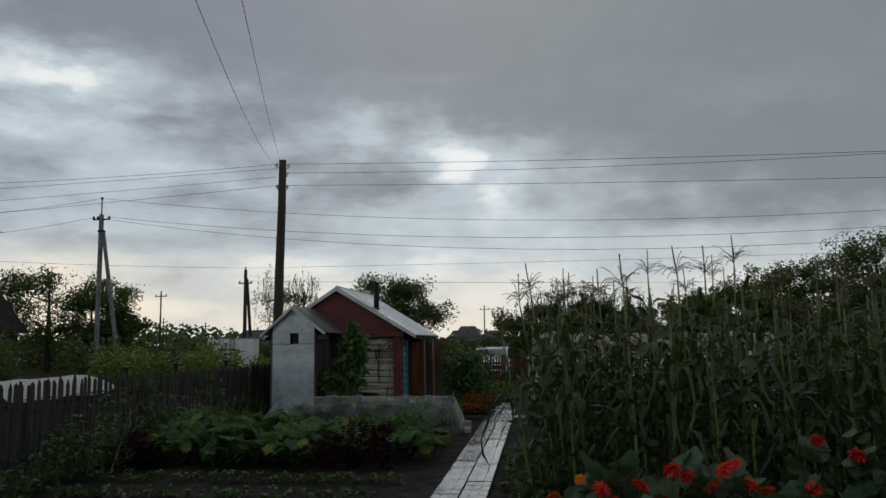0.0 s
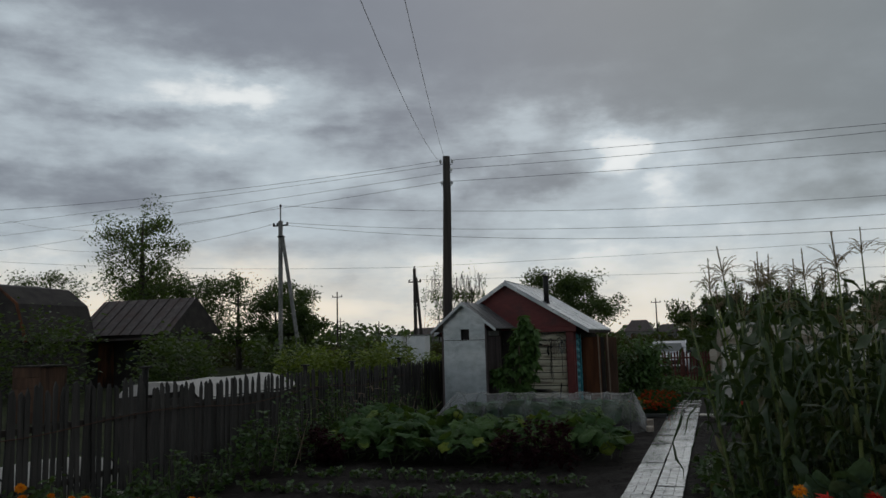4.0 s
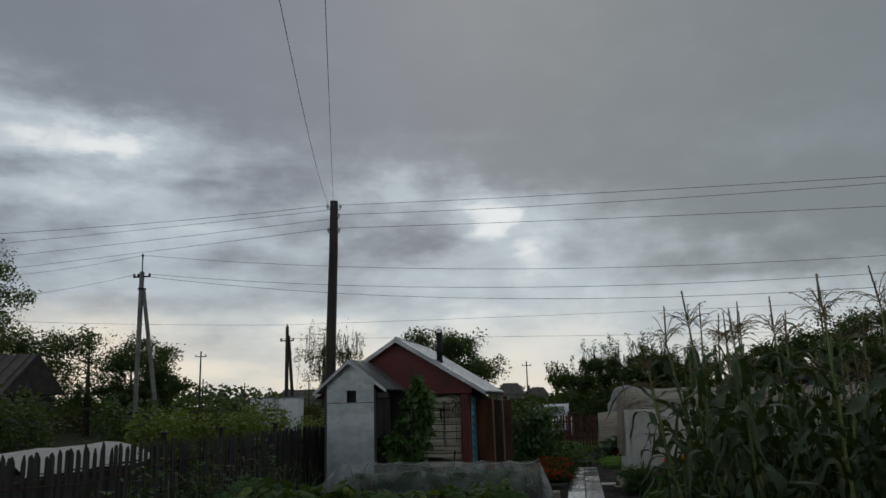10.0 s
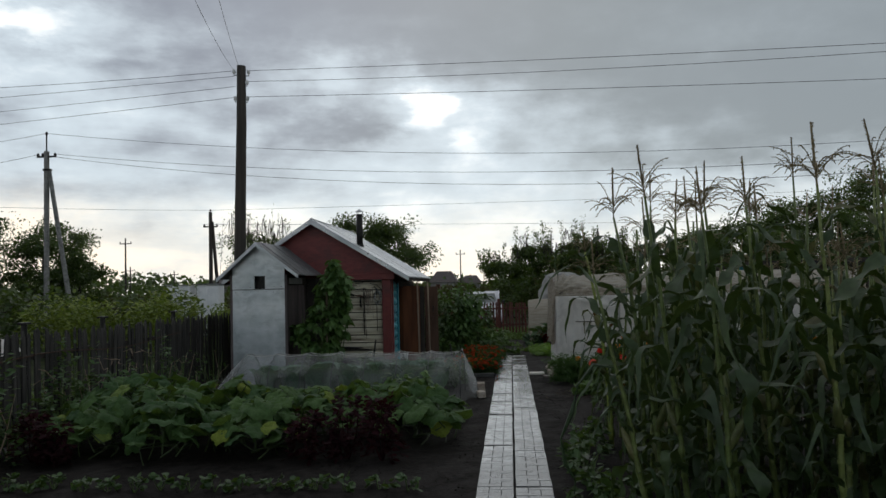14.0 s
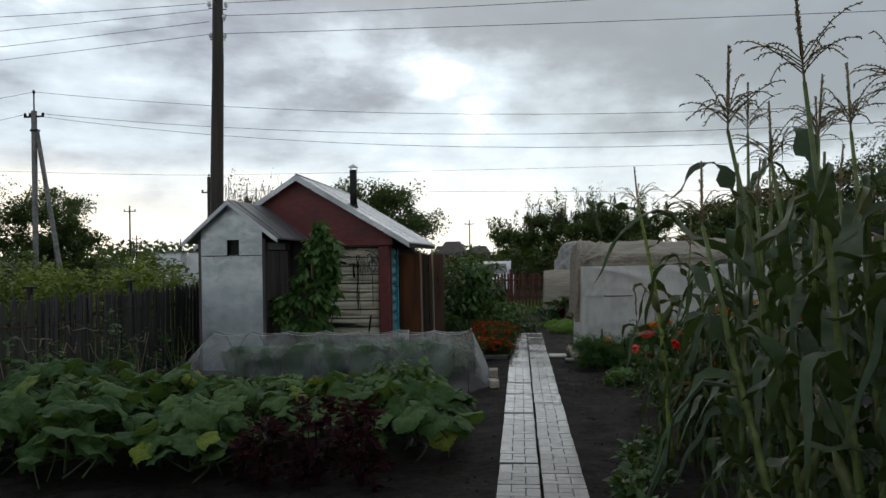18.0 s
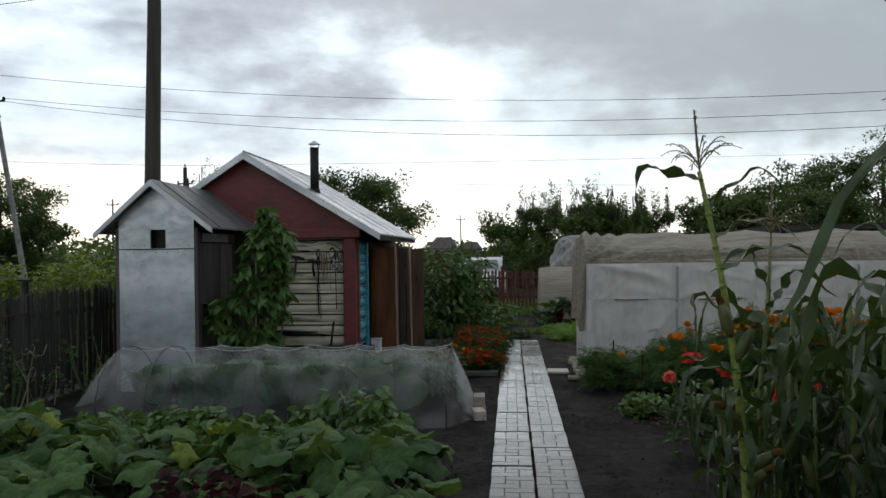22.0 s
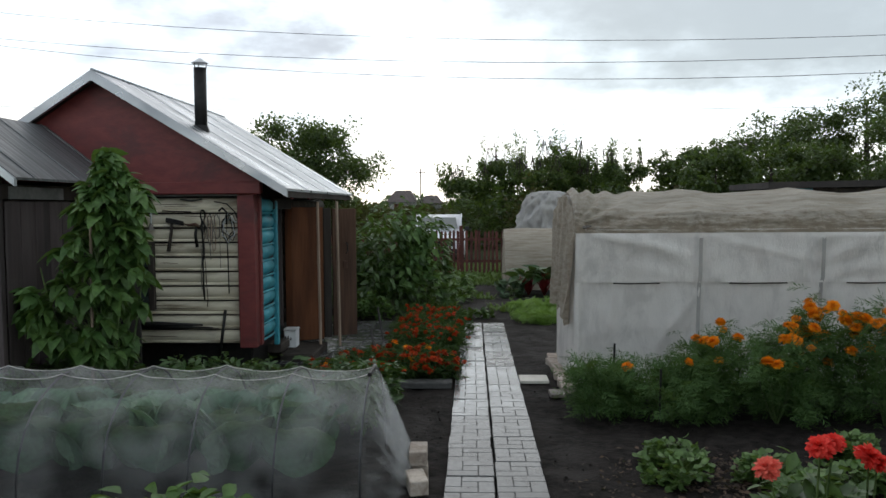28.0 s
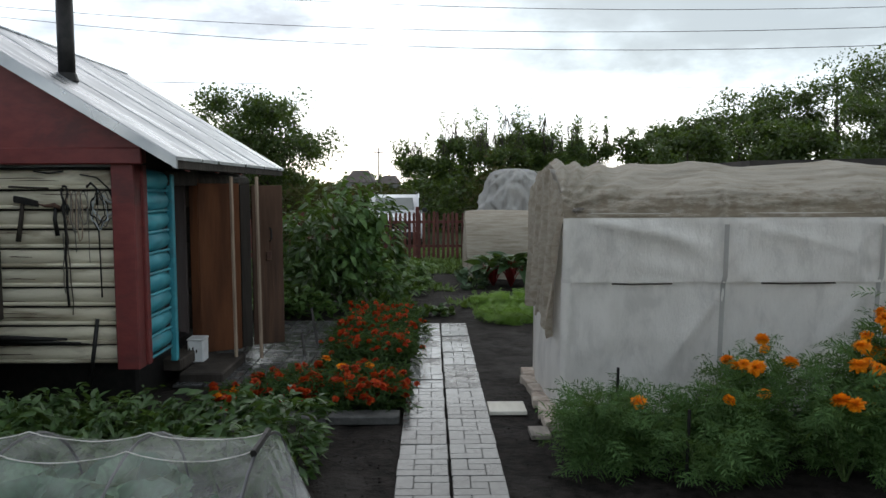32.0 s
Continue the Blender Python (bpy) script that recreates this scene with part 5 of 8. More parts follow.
def tassel_mesh(seed):
    """An open tassel: a thick upright spike over a crown of thin arching branches set with spikelets."""
    rng = np.random.default_rng(seed)
    parts = [stalk_arrays((0, 0, 0), (0.006, 0.003, 0.11), 0.007, 0.006, 4), stalk_arrays((0.006, 0.003, 0.11), (0.022, 0.01, 0.40), 0.009, 0.005, 5)]
    for k in range(60):
        z, a = rng.uniform(0.11, 0.39), rng.uniform(0, math.tau)
        c = np.array([0.001 + 0.05 * z, 0.005, z])
        parts.append(stalk_arrays(c, c + np.array([0.012 * math.cos(a), 0.012 * math.sin(a), 0.012]), 0.004, 0.0015, 3, m=1))
    for k in range(14):
        z = 0.03 + 0.006 * k
        a, L, up = k * 2.4 + rng.uniform(-0.4, 0.4), rng.uniform(0.17, 0.27), rng.uniform(0.1, 1.0)
        q = (L * math.cos(a), L * math.sin(a), z + L * up - 0.04)
        parts.append(stalk_arrays((0, 0, z), q, 0.0038, 0.0028, 3, bend=(0.012 * math.cos(a), 0.012 * math.sin(a), 0.05)))
        for u in np.linspace(0.22, 1, 10):
            c = np.array([0, 0, z]) * (1 - u) + np.array(q) * u + np.array([0, 0, 0.05]) * 4 * u * (1 - u)
            parts.append(stalk_arrays(c, c + rng.normal(0, 0.007, 3) + (0.008 * math.cos(a), 0.008 * math.sin(a), -0.008), 0.0048, 0.0015, 3, m=1))
    return np_mesh("tassel", *mesh_join(parts), M["tassel"])


TASSELS = [tassel_mesh(s) for s in range(4)]


def maize(seed, h, short=False, lean=None, size=1.0, first=0.10, last=0.83):
    """One maize plant at the origin: jointed stalk, leaves on alternate sides, tassel, ears."""
    rng = random.Random(seed)
    o = empty("maize_plant", 0, 0, 0, "tall green maize plant with arching leaves and pale tassel", "maize", "maize patch")
    lean = Vector((*lean, 0)) if lean else Vector((rng.uniform(-0.07, 0.07), rng.uniform(-0.07, 0.07), 0))
    at = lambda z: Vector((lean.x * (z / h) ** 1.25 + 0.006 * math.sin(z * 9), lean.y * (z / h) ** 1.25, z))
    side, n = rng.uniform(0, 360), 12
    joints = [h * (first + (last - first) * k / (n - 1)) for k in range(n)]
    width = lambda z: 0.021 - 0.013 * max(z, 0) / h
    rings = sorted([(-0.03, width(0)), (0.0, width(0)), (h, 0.007)] + [(z + d, width(z) * w) for z in joints for d, w in ((-0.016, 0.98), (0.0, 1.28), (0.016, 0.98))])
    part("stalk", tb([at(max(z, 0)) + Vector((0, 0, min(z, 0))) for z, _ in rings], [r for _, r in rings], 8), M["maizestalk"], o, soft=True)
    for k, z in enumerate(joints):
        me = MAIZE_LEAVES[(5, 6, 0, 5)[k % 4]] if short else MAIZE_LEAVES[3] if k >= n - 2 and rng.random() < 0.6 else MAIZE_LEAVES[(5, 9, 6)[k % 3]] if k < 4 else rng.choice(MAIZE_LEAVES[:9])
        s = (0.7 + 0.5 * math.sin(math.pi * (0.15 + 0.7 * k / n))) * rng.uniform(0.8, 1.05)
        s *= 0.8 if short else 0.9 * size
        piece("leaf", me, o, pose(*at(z), 0, 0, side + 180 * (k % 2) + rng.uniform(-35, 35)) @ Matrix.Diagonal((s, s * (0.68 if short else 0.92), s, 1)))
    t = rng.uniform(0.68, 0.85) * size
    if not short and (seed % 3 or seed > 20):
        tilt = math.degrees(lean.x) * 0.9
        piece("tassel", TASSELS[seed % 4], o, pose(*at(h), rng.uniform(-8, 8), tilt + rng.uniform(-7, 7), rng.uniform(0, 360)) @ Matrix.Diagonal((t, t, t, 1)))
    for k in range(0 if short else 5):
        # withered lower leaves hang down along the stalk
        z, w = h * rng.uniform(0.06, 0.36), rng.uniform(0.6, 0.95)
        piece("withered_leaf", MAIZE_LEAVES[rng.choice((5, 9))], o, pose(*at(z), 0, rng.uniform(5, 30), side + 73 * k + rng.uniform(-30, 30)) @ Matrix.Diagonal((w, w * 0.6, w, 1)))
    for k in range(rng.choice((1, 1, 2))):
        z, a = h * rng.uniform(0.32, 0.5), rng.uniform(0, math.tau)
        b = at(z)
        d = Vector((math.cos(a), math.sin(a), 2.2)).normalized()
        part("ear", tb([b, b + d * 0.07, b + d * 0.15, b + d * 0.22], [0.012, 0.026, 0.023, 0.006], 8), M["cob"], o, "pale green ear in its husk", soft=True)
    return o


def lone_maize():
    """The separate maize plant: a thick bare pale stalk leaning over, few leaves, an open tassel."""
    o = empty("maize_plant", 0.978, 10.19, 0, "separate maize plant with thick bare yellow-green stalk", "maize", "maize patch")
    at = lambda z: Vector((0.005 * z - 0.054 * z * z, 0.03 * z + 0.008 * math.sin(z * 4), z))
    zs = np.linspace(0, 1.95, 16)
    part("stalk", tb([at(z) - Vector((0, 0, 0.03 * (z == 0))) for z in zs], [0.026 - 0.015 * (z / 1.95) for z in zs], 10), M["cornstalk"], o, soft=True)
    for z in (0.66, 0.98, 1.243, 1.389, 1.58, 1.74):
        part("node", tb([at(z - 0.014), at(z), at(z + 0.014)], [0.024 - 0.014 * z / 1.95, 0.031 - 0.015 * z / 1.95, 0.024 - 0.014 * z / 1.95], 10), M["cornstalk"], o, soft=True)
    for z, yaw, k, s, w in ((1.90, 182, 9, 0.95, 0.9), (1.77, 4, 8, 0.72, 0.7), (1.62, -14, 7, 0.70, 0.7), (1.46, -6, 7, 0.95, 1.0), (1.22, 176, 6, 0.9, 0.9), (1.20, -20, 9, 0.9, 0.8), (0.98, 195, 9, 0.95, 0.7), (0.90, -35, 6, 0.85, 0.7), (0.86, 235, 5, 0.85, 0.7), (0.72, 190, 6, 0.8, 0.7), (0.66, 265, 5, 0.8, 0.6), (0.55, 20, 5, 0.8, 0.7), (0.5, 225, 9, 0.85, 0.6)):
        piece("leaf", MAIZE_LEAVES[k], o, pose(*at(z), 0, 0, yaw) @ Matrix.Diagonal((s * 0.9, s * w, s * 0.9, 1)))
    piece("tassel", TASSELS[1], o, pose(*at(1.93), 0, -13, 60) @ Matrix.Diagonal((0.8, 0.8, 0.8, 1)))
    for z, dx, dy, tilt in ((1.14, -0.5, -0.3, 1.5), (0.70, -0.9, -0.6, 1.0), (0.50, 0.75, -0.7, 0.8), (0.42, 0.4, -0.8, 0.8), (1.02, 0.7, -0.3, 1.6)):
        b, d = at(z), Vector((dx, dy, tilt)).normalized()
        e = part("ear", tb([b, b + d * 0.06, b + d * 0.13, b + d * 0.19], [0.014, 0.031, 0.028, 0.014], 8), M["cob"], o, "pale green ear in its husk", soft=True)
        part("silk", tb([b + d * 0.165, b + d * 0.20, b + d * 0.235 + Vector((0, 0, -0.015)), b + d * 0.25 + Vector((0, 0, -0.05))], [0.017, 0.018, 0.014, 0.005], 8), M["silk"], e, "dry brown silk", True)
    return o


# ---- pumpkin ----
def pumpkin_leaf(seed):
    """A broad shallow-lobed leaf, ribbed and wavy, on a hollow stalk that bends down to the vine."""
    rng = np.random.default_rng(seed)
    n = 40
    V, F = [(0, 0, -0.07)], []
    ph = rng.uniform(0, 6)
    for ring, rr in enumerate((0.22, 0.45, 0.68, 0.86, 1.0)):
        for k in range(n):
            a = k / n * math.tau
            lobes = 1 - (0.17 + 0.05 * (seed % 3)) * abs(math.sin(2.5 * a)) ** 1.5 * min(1, rr * rr * 1.3) - 0.42 * max(0, math.cos(a - math.pi) - 0.86) * 7 * rr
            jag = 1 + ((0.045 * (-1) ** k + 0.03 * math.sin(a * 9 + seed)) if ring == 4 else 0)
            r = rr * lobes * jag * 0.5
            rib = 0.030 * abs(math.cos(2.5 * a)) ** 6 + 0.016 * abs(math.cos(7.5 * a + 0.4)) ** 4
            z = -rib * math.sin(math.pi * min(1, rr * 0.95)) + 0.05 * math.sin(3 * a + ph) * rr ** 2 + 0.03 * math.sin(7 * a + 2 * ph) * rr ** 3 - 0.15 * rr ** 3 * (0.6 + 0.4 * math.cos(a + ph)) + 0.06 * math.sin(math.pi * rr) - 0.07 * (1 - rr) ** 2
            V.append((r * math.cos(a) + 0.12 * rr, r * math.sin(a), z + rng.uniform(-0.008, 0.008)))
    for k in range(n):
        j = (k + 1) % n
        for q in range(4):
            a, b = 1 + q * n, 1 + (q + 1) * n
            F.append((a + k, b + k, b + j, a + j))
    for k in range(0, n, 2):
        F.append((0, 1 + k, 1 + (k + 1) % n, 1 + (k + 2) % n))
    SV, SF = stalk_arrays((0.02, 0, -0.07), (-0.28, 0.05, -0.95), 0.022, 0.03, 5, bend=(0.05, 0, 0.05))
    V2, F2 = mesh_join([(np.array(V), np.array(F)), (SV, SF)])
    me = np_mesh("leaf", V2, F2, M["squash"], True)
    me.materials.append(M["squashstalk"])
    idx = np.zeros(len(F2), np.int32)
    idx[len(F):] = 1
    me.polygons.foreach_set("material_index", idx)
    return me


PUMPKIN_LEAVES = [pumpkin_leaf(s) for s in range(6)]


def pumpkin(x, y, r, h, n, seed):
    rng = random.Random(seed)
    o = empty("pumpkin_plant", x, y, 0, "sprawling pumpkin plant with broad dark green leaves", "pumpkin plant", "pumpkin bed")
    vines = []
    for k in range(3):
        a = rng.uniform(0, math.tau)
        vines.append(stalk_arrays((0, 0, 0.03), (r * math.cos(a), r * math.sin(a), 0.05), 0.016, 0.008, 6, bend=(0.1, 0.1, 0.05), m=6))
    np_part("vine", *mesh_join(vines), M["squashstalk"], o, soft=True)
    for k in range(n):
        a, q = k * 2.4 + rng.uniform(-0.3, 0.3), math.sqrt((k + 0.5) / n)
        px, py = r * q * math.cos(a), r * q * math.sin(a)
        z = h * (1.0 - 0.45 * q * q) * rng.uniform(0.55, 1.05)
        s = rng.uniform(0.18, 0.33)
        m = pose(px, py, z, rng.uniform(-38, 38), rng.uniform(-18, 58), math.degrees(a) + rng.uniform(-60, 60)) @ Matrix.Diagonal((s, s, min(s, z / 0.95 + 0.02), 1))
        piece("leaf", rng.choice(PUMPKIN_LEAVES), o, m)
    return o


# ---- trees ----
def tree(x, y, h, cr, base, n, leaf, mat, label, seed, shape="round", group="trees beyond the plot", limbs=9, name="tree", gap=0.0):
    """Tapered trunk, limbs, and a crown of many small leaves in clumps round the twig ends."""
    rng = np.random.default_rng(seed)
    o = empty(name, x, y, 0, label, "tree", group)
    top = Vector((rng.uniform(-0.2, 0.2), rng.uniform(-0.2, 0.2), h * 0.86))
    r0 = 0.03 * h + 0.02
    part("trunk", tb([(0, 0, -0.1), (top.x * 0.2, top.y * 0.2, h * 0.3), (top.x * 0.6, top.y * 0.5, h * 0.6), tuple(top)], [r0, r0 * 0.75, r0 * 0.45, r0 * 0.12], 9), M["bark"], o, soft=True)
    ends = [np.array(top)]
    for k in range(limbs):
        u = base + (0.85 - base) * (k + 0.5) / limbs
        a = k * 2.4 + rng.uniform(-0.4, 0.4)
        if shape == "upright":
            L, up = cr * rng.uniform(0.5, 1.0), rng.uniform(1.4, 2.6)
        else:
            L, up = cr * rng.uniform(0.65, 1.0) * math.sin(math.pi * (0.25 + 0.6 * (u - base) / (1 - base))), rng.uniform(0.25, 0.9)
        s = Vector((top.x * u, top.y * u, h * u * 0.95))
        e = s + Vector((L * math.cos(a), L * math.sin(a), min(L * up, h * 1.0 - s.z)))
        mid = s.lerp(e, 0.5) + Vector((0, 0, -0.06 * L))
        part("limb", tb([s, mid, e], [r0 * 0.3 * (1.1 - u), r0 * 0.2 * (1.1 - u), r0 * 0.06], 6), M["bark"], o, soft=True)
        ends += [np.array(e), np.array(s.lerp(e, 0.62)), np.array(s.lerp(e, 0.8)) + rng.normal(0, 0.12 * cr, 3)]
    twigs, C, sprigs = [], [], []
    for e in ends:
        for _ in range(5):
            d = rng.normal(0, 1, 3) * (0.22 * cr if shape != "upright" else 0.14 * cr)
            d[2] = abs(d[2]) * (1.2 if shape != "upright" else 2.6) * rng.uniform(-0.3, 1.0)
            c = e + d
            if c[2] > h * (0.82 if shape == "upright" else 1):
                c[2] = h * rng.uniform(0.9, 1.0) * (0.8 if shape == "upright" else 1)
            C.append(c)
            twigs.append(stalk_arrays(e, c, 0.012, 0.005, 3, m=2))
    if shape == "upright":
        for _ in range(15):
            e = ends[rng.integers(0, len(ends))]
            b = np.array([e[0] + rng.normal(0, 0.25 * cr), e[1], h * rng.uniform(0.60, 0.75)])
            t = b + np.array([rng.normal(0, 0.12), rng.normal(0, 0.12), h * rng.uniform(0.22, 0.42)])
            C += [b + (t - b) * u for u in np.linspace(0, 1, 7)]
            sprigs.append((b, t))
        C = C[:len(C) - 7 * len(sprigs)] + [np.array([top.x * 0.4 + cr * 0.95 * q * math.cos(a), top.y * 0.4 + cr * 0.95 * q * math.sin(a), h * v]) for q, a, v in zip(np.sqrt(rng.uniform(0, 1, 90)), rng.uniform(0, math.tau, 90), rng.uniform(0.04, 0.62, 90))] + C[len(C) - 7 * len(sprigs):]
    twigs += [stalk_arrays(b - (t - b) * 0.5, t, 0.012, 0.004, 3, m=2) for b, t in sprigs]
    tagged(np_part("twig_spray", *mesh_join(twigs), M["bark"], o), kind="stuff")
    C = np.array(C)
    w = rng.uniform(0.3, 1.0, len(C))
    if sprigs:
        w[-7 * len(sprigs):] *= 0.3
    k = rng.choice(len(C), n, p=w / w.sum())
    ball = rng.normal(0, 1, (n, 3))
    ball *= (rng.uniform(0, 1, n) ** 0.45 / np.linalg.norm(ball, axis=1))[:, None]
    size = rng.uniform(0.16, 0.36, len(C)) * (0.7 if shape == "upright" else 1.0)
    if sprigs:
        size[-7 * len(sprigs):] = 0.12
    size = size[k][:, None]
    P = C[k] + ball * size * cr * np.array([1, 1, 0.8 if shape != "upright" else 1.3])
    P = P[P[:, 2] > base * h * 0.6]
    m = len(P)
    V, F = spread(*TINY, P, turns(rng.uniform(0, math.tau, m), rng.normal(-0.3, 0.6, m), rng.normal(0, 0.7, m)), leaf * rng.uniform(0.6, 1.3, m))
    tagged(np_part("crown", V, F, M[mat], o), kind="stuff")
    return o


# ---------------- beyond the plot ----------------
T1 = "broad dense tree with dark green leaves"
tree(-6.15, 40, 4.95, 2.25, 0.05, 24000, 0.14, "darktree", T1, 11, limbs=13)
T2 = "young leafy maple with upright shoots against the sky"
for k, (x, y, h, cr) in enumerate([(-0.2, 42, 3.3, 1.1), (1.1, 43, 4.3, 1.2), (2.7, 42, 3.7, 1.2), (4.0, 43, 4.5, 1.3), (5.2, 42, 3.6, 1.2), (6.2, 43, 4.1, 1.0)]):
    tree(x, y, h, cr, 0.06, 11000, 0.12, "treeleaf", T2, 20 + k, "upright", limbs=10)
T3 = "tall dark tree in the row along the lane"
for k, (x, y, h, cr) in enumerate([(9.0, 44, 3.9, 1.4), (11, 45, 4.6, 1.6), (13.0, 44, 5.2, 1.8), (15.0, 45, 5.9, 2.0), (17.2, 44, 6.7, 2.2), (19.8, 45, 7.6, 2.5), (22.8, 44, 8.4, 2.7), (26, 45, 8.8, 2.8), (8.2, 36, 3.4, 1.3), (11.6, 36, 3.6, 1.5), (15.0, 36, 4.4, 1.6)]):
    tree(x, y, h, cr, 0.06, 9500, 0.155, "darktree", T3, 40 + k, limbs=11)
tree(-13.0, 40, 5.4, 1.3, 0.2, 2600, 0.12, "treeleaf", "sparse young poplar with few leaves", 61, "upright", limbs=8)
tree(-11.9, 40.5, 5.3, 1.0, 0.2, 1900, 0.12, "treeleaf", "sparse young poplar with few leaves", 62, "upright", limbs=7)
for k, (x, y, h, cr) in enumerate([(-34.0, 46, 6.6, 2.8), (-30.5, 46, 6.8, 2.7), (-27.6, 46, 5.2, 1.8), (-25.6, 46.5, 4.0, 1.4), (-29.0, 50, 6.2, 2.2), (-39.5, 48, 7.2, 2.8), (-36.5, 44, 6.2, 2.4)]):
    tree(x, y, h, cr, 0.06, 7000, 0.18, "darktree", "rounded garden tree, dark against the sky", 70 + k, limbs=11)
tree(-28.6, 34, 9.9, 2.1, 0.36, 9000, 0.15, "treeleaf", "tall loose birch with hanging twigs", 80, limbs=15)
tree(-37.0, 36, 7.0, 2.2, 0.3, 3500, 0.16, "darktree", "rounded garden tree, dark against the sky", 81, limbs=9)


def far_woods():
    """A low uneven belt of distant bushes and trees."""
    rng = np.random.default_rng(3)
    n = 26000
    x = rng.uniform(-260, 260, n)
    y = 170 + rng.normal(0, 10, n)
    hgt = 3.4 + 1.8 * np.sin(x * 0.09) * np.sin(x * 0.031 + 1) + 1.3 * np.sin(x * 0.37)
    z = np.clip(rng.uniform(0, 1, n) ** 0.7 * hgt, 0.1, None)
    V, F = spread(*TINY, np.stack([x, y, z], -1), turns(rng.uniform(0, 6.28, n), rng.normal(0, 0.6, n), rng.normal(0, 0.8, n)), rng.uniform(0.9, 1.9, n))
    ob = np_part("far_woods", V, F, M["darktree"], None, "low dark belt of distant bushes and trees")
    tagged(ob, category="woods", kind="stuff")
    n = 15000
    x = rng.uniform(-45, 32, n)
    y = 52 + rng.normal(0, 0.8, n)
    z = rng.uniform(0, 1, n) * (1.55 + 0.18 * np.sin(x * 0.8) + 0.12 * np.sin(x * 2.7))
    V, F = spread(*TINY, np.stack([x, y, z], -1), turns(rng.uniform(0, 6.28, n), rng.normal(0, 0.6, n), rng.normal(0, 0.8, n)), rng.uniform(0.2, 0.45, n))
    ob = np_part("weed_bank", V, F, M["dryweed"], None, "tall brownish weeds along the lane behind the plot")
    tagged(ob, category="weeds", kind="stuff")


far_woods()


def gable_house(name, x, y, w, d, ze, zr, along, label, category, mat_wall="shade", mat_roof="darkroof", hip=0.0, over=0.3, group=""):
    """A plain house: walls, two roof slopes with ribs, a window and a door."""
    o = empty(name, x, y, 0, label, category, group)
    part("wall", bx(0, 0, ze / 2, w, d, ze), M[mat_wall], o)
    bm = bmesh.new()
    W, D = w / 2 + over, d / 2 + over
    if along == "x":
        a, b = (-W + hip, 0, zr), (W - hip, 0, zr)
        c = [(-W, -D, ze - 0.1), (W, -D, ze - 0.1), (W, D, ze - 0.1), (-W, D, ze - 0.1)]
        quads, tris = [(c[0], c[1], b, a), (c[2], c[3], a, b)], [(c[1], c[2], b), (c[3], c[0], a)]
    else:
        a, b = (0, -D + hip, zr), (0, D - hip, zr)
        c = [(-W, -D, ze - 0.1), (W, -D, ze - 0.1), (W, D, ze - 0.1), (-W, D, ze - 0.1)]
        quads, tris = [(c[1], c[2], b, a), (c[3], c[0], a, b)], [(c[0], c[1], a), (c[2], c[3], b)]
    for q in quads:
        bm.faces.new([bm.verts.new(v) for v in q])
    r = part("roof", bm, M[mat_roof], o, "old patched metal roof")
    for q in tris:
        bm = bmesh.new()
        bm.faces.new([bm.verts.new(v) for v in q])
        part("gable", bm, M[mat_roof if hip else mat_wall], o)
    p, q, s, t = [Vector(v) for v in quads[0]]
    for k in range(9):
        u = (k + 0.5) / 9
        part("rib", tb([p.lerp(q, u) + Vector((0, 0, 0.03)), t.lerp(s, u) + Vector((0, 0, 0.03))], 0.025, 5), M[mat_roof], r)
    f = part("window", bx(w * 0.12, -d / 2 - 0.03, ze * 0.55, 0.8, 0.06, 0.6), M["greywood"], o)
    part("pane", bx(w * 0.12, -d / 2 - 0.065, ze * 0.55, 0.66, 0.02, 0.46), M["glass"], f)
    part("door", bx(-w * 0.2, -d / 2 - 0.03, ze * 0.42, 0.8, 0.06, ze * 0.8), M["brownwood"], o)
    return o


gable_house("cottage", -23.5, 28.5, 4.5, 3.2, 2.35, 3.85, "x", "low old cottage with a streaked patched metal roof", "house")
bm_porch = bx(-23.7, 26.4, 2.05, 5.0, 1.3, 0.08)
tagged(part("cottage_porch_roof", bm_porch, M["darkroof"], None, "low sagging porch roof along the cottage front"), category="porch")


def barn():
    o = empty("barn", -25.8, 22.5, 0, "dark barn with a rounded gambrel roof", "barn")
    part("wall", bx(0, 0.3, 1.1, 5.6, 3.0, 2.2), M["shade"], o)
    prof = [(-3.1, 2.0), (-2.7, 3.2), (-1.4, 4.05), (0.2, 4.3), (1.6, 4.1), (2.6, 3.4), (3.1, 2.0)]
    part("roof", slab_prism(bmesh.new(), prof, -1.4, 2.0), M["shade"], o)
    part("verge", tb([(x, -1.42, z) for x, z in prof], 0.06, 6), M["brownwood"], o)
    part("door", bx(-0.8, -1.24, 0.95, 1.0, 0.06, 1.8), M["darkwood"], o)


barn()
for k, (x, y, h, r, seed) in enumerate([(-20.2, 19.5, 2.9, 1.6, 1), (-23.0, 18.5, 3.2, 1.7, 2), (-16.8, 22.0, 2.0, 1.4, 3), (-14.2, 24.5, 1.9, 1.4, 4), (-18.4, 24.0, 2.2, 1.5, 5), (-12.0, 27.5, 1.8, 1.5, 6), (-26.0, 17.5, 2.6, 1.6, 7)]):
    bushy("garden_shrub", x, y, r, r, h, 1500, OVAL, 0.2, "darktree", "dark overgrown garden shrub", "shrub", "shrubs next door", seed=seed, stems=8, stem_mat="bark")
for k in range(10):
    x = -12.1 + 0.72 * k
    bushy("vine_shrub", x, 21.6 + 0.5 * math.sin(k * 2.1), 0.75, 0.7, 1.45 + 0.2 * math.sin(k * 1.7), 1100, OVAL, 0.13, "vine", "yellow-green leafy shrub behind the fence", "shrub", "shrubs next door", seed=k, stems=7, dome=0.8)
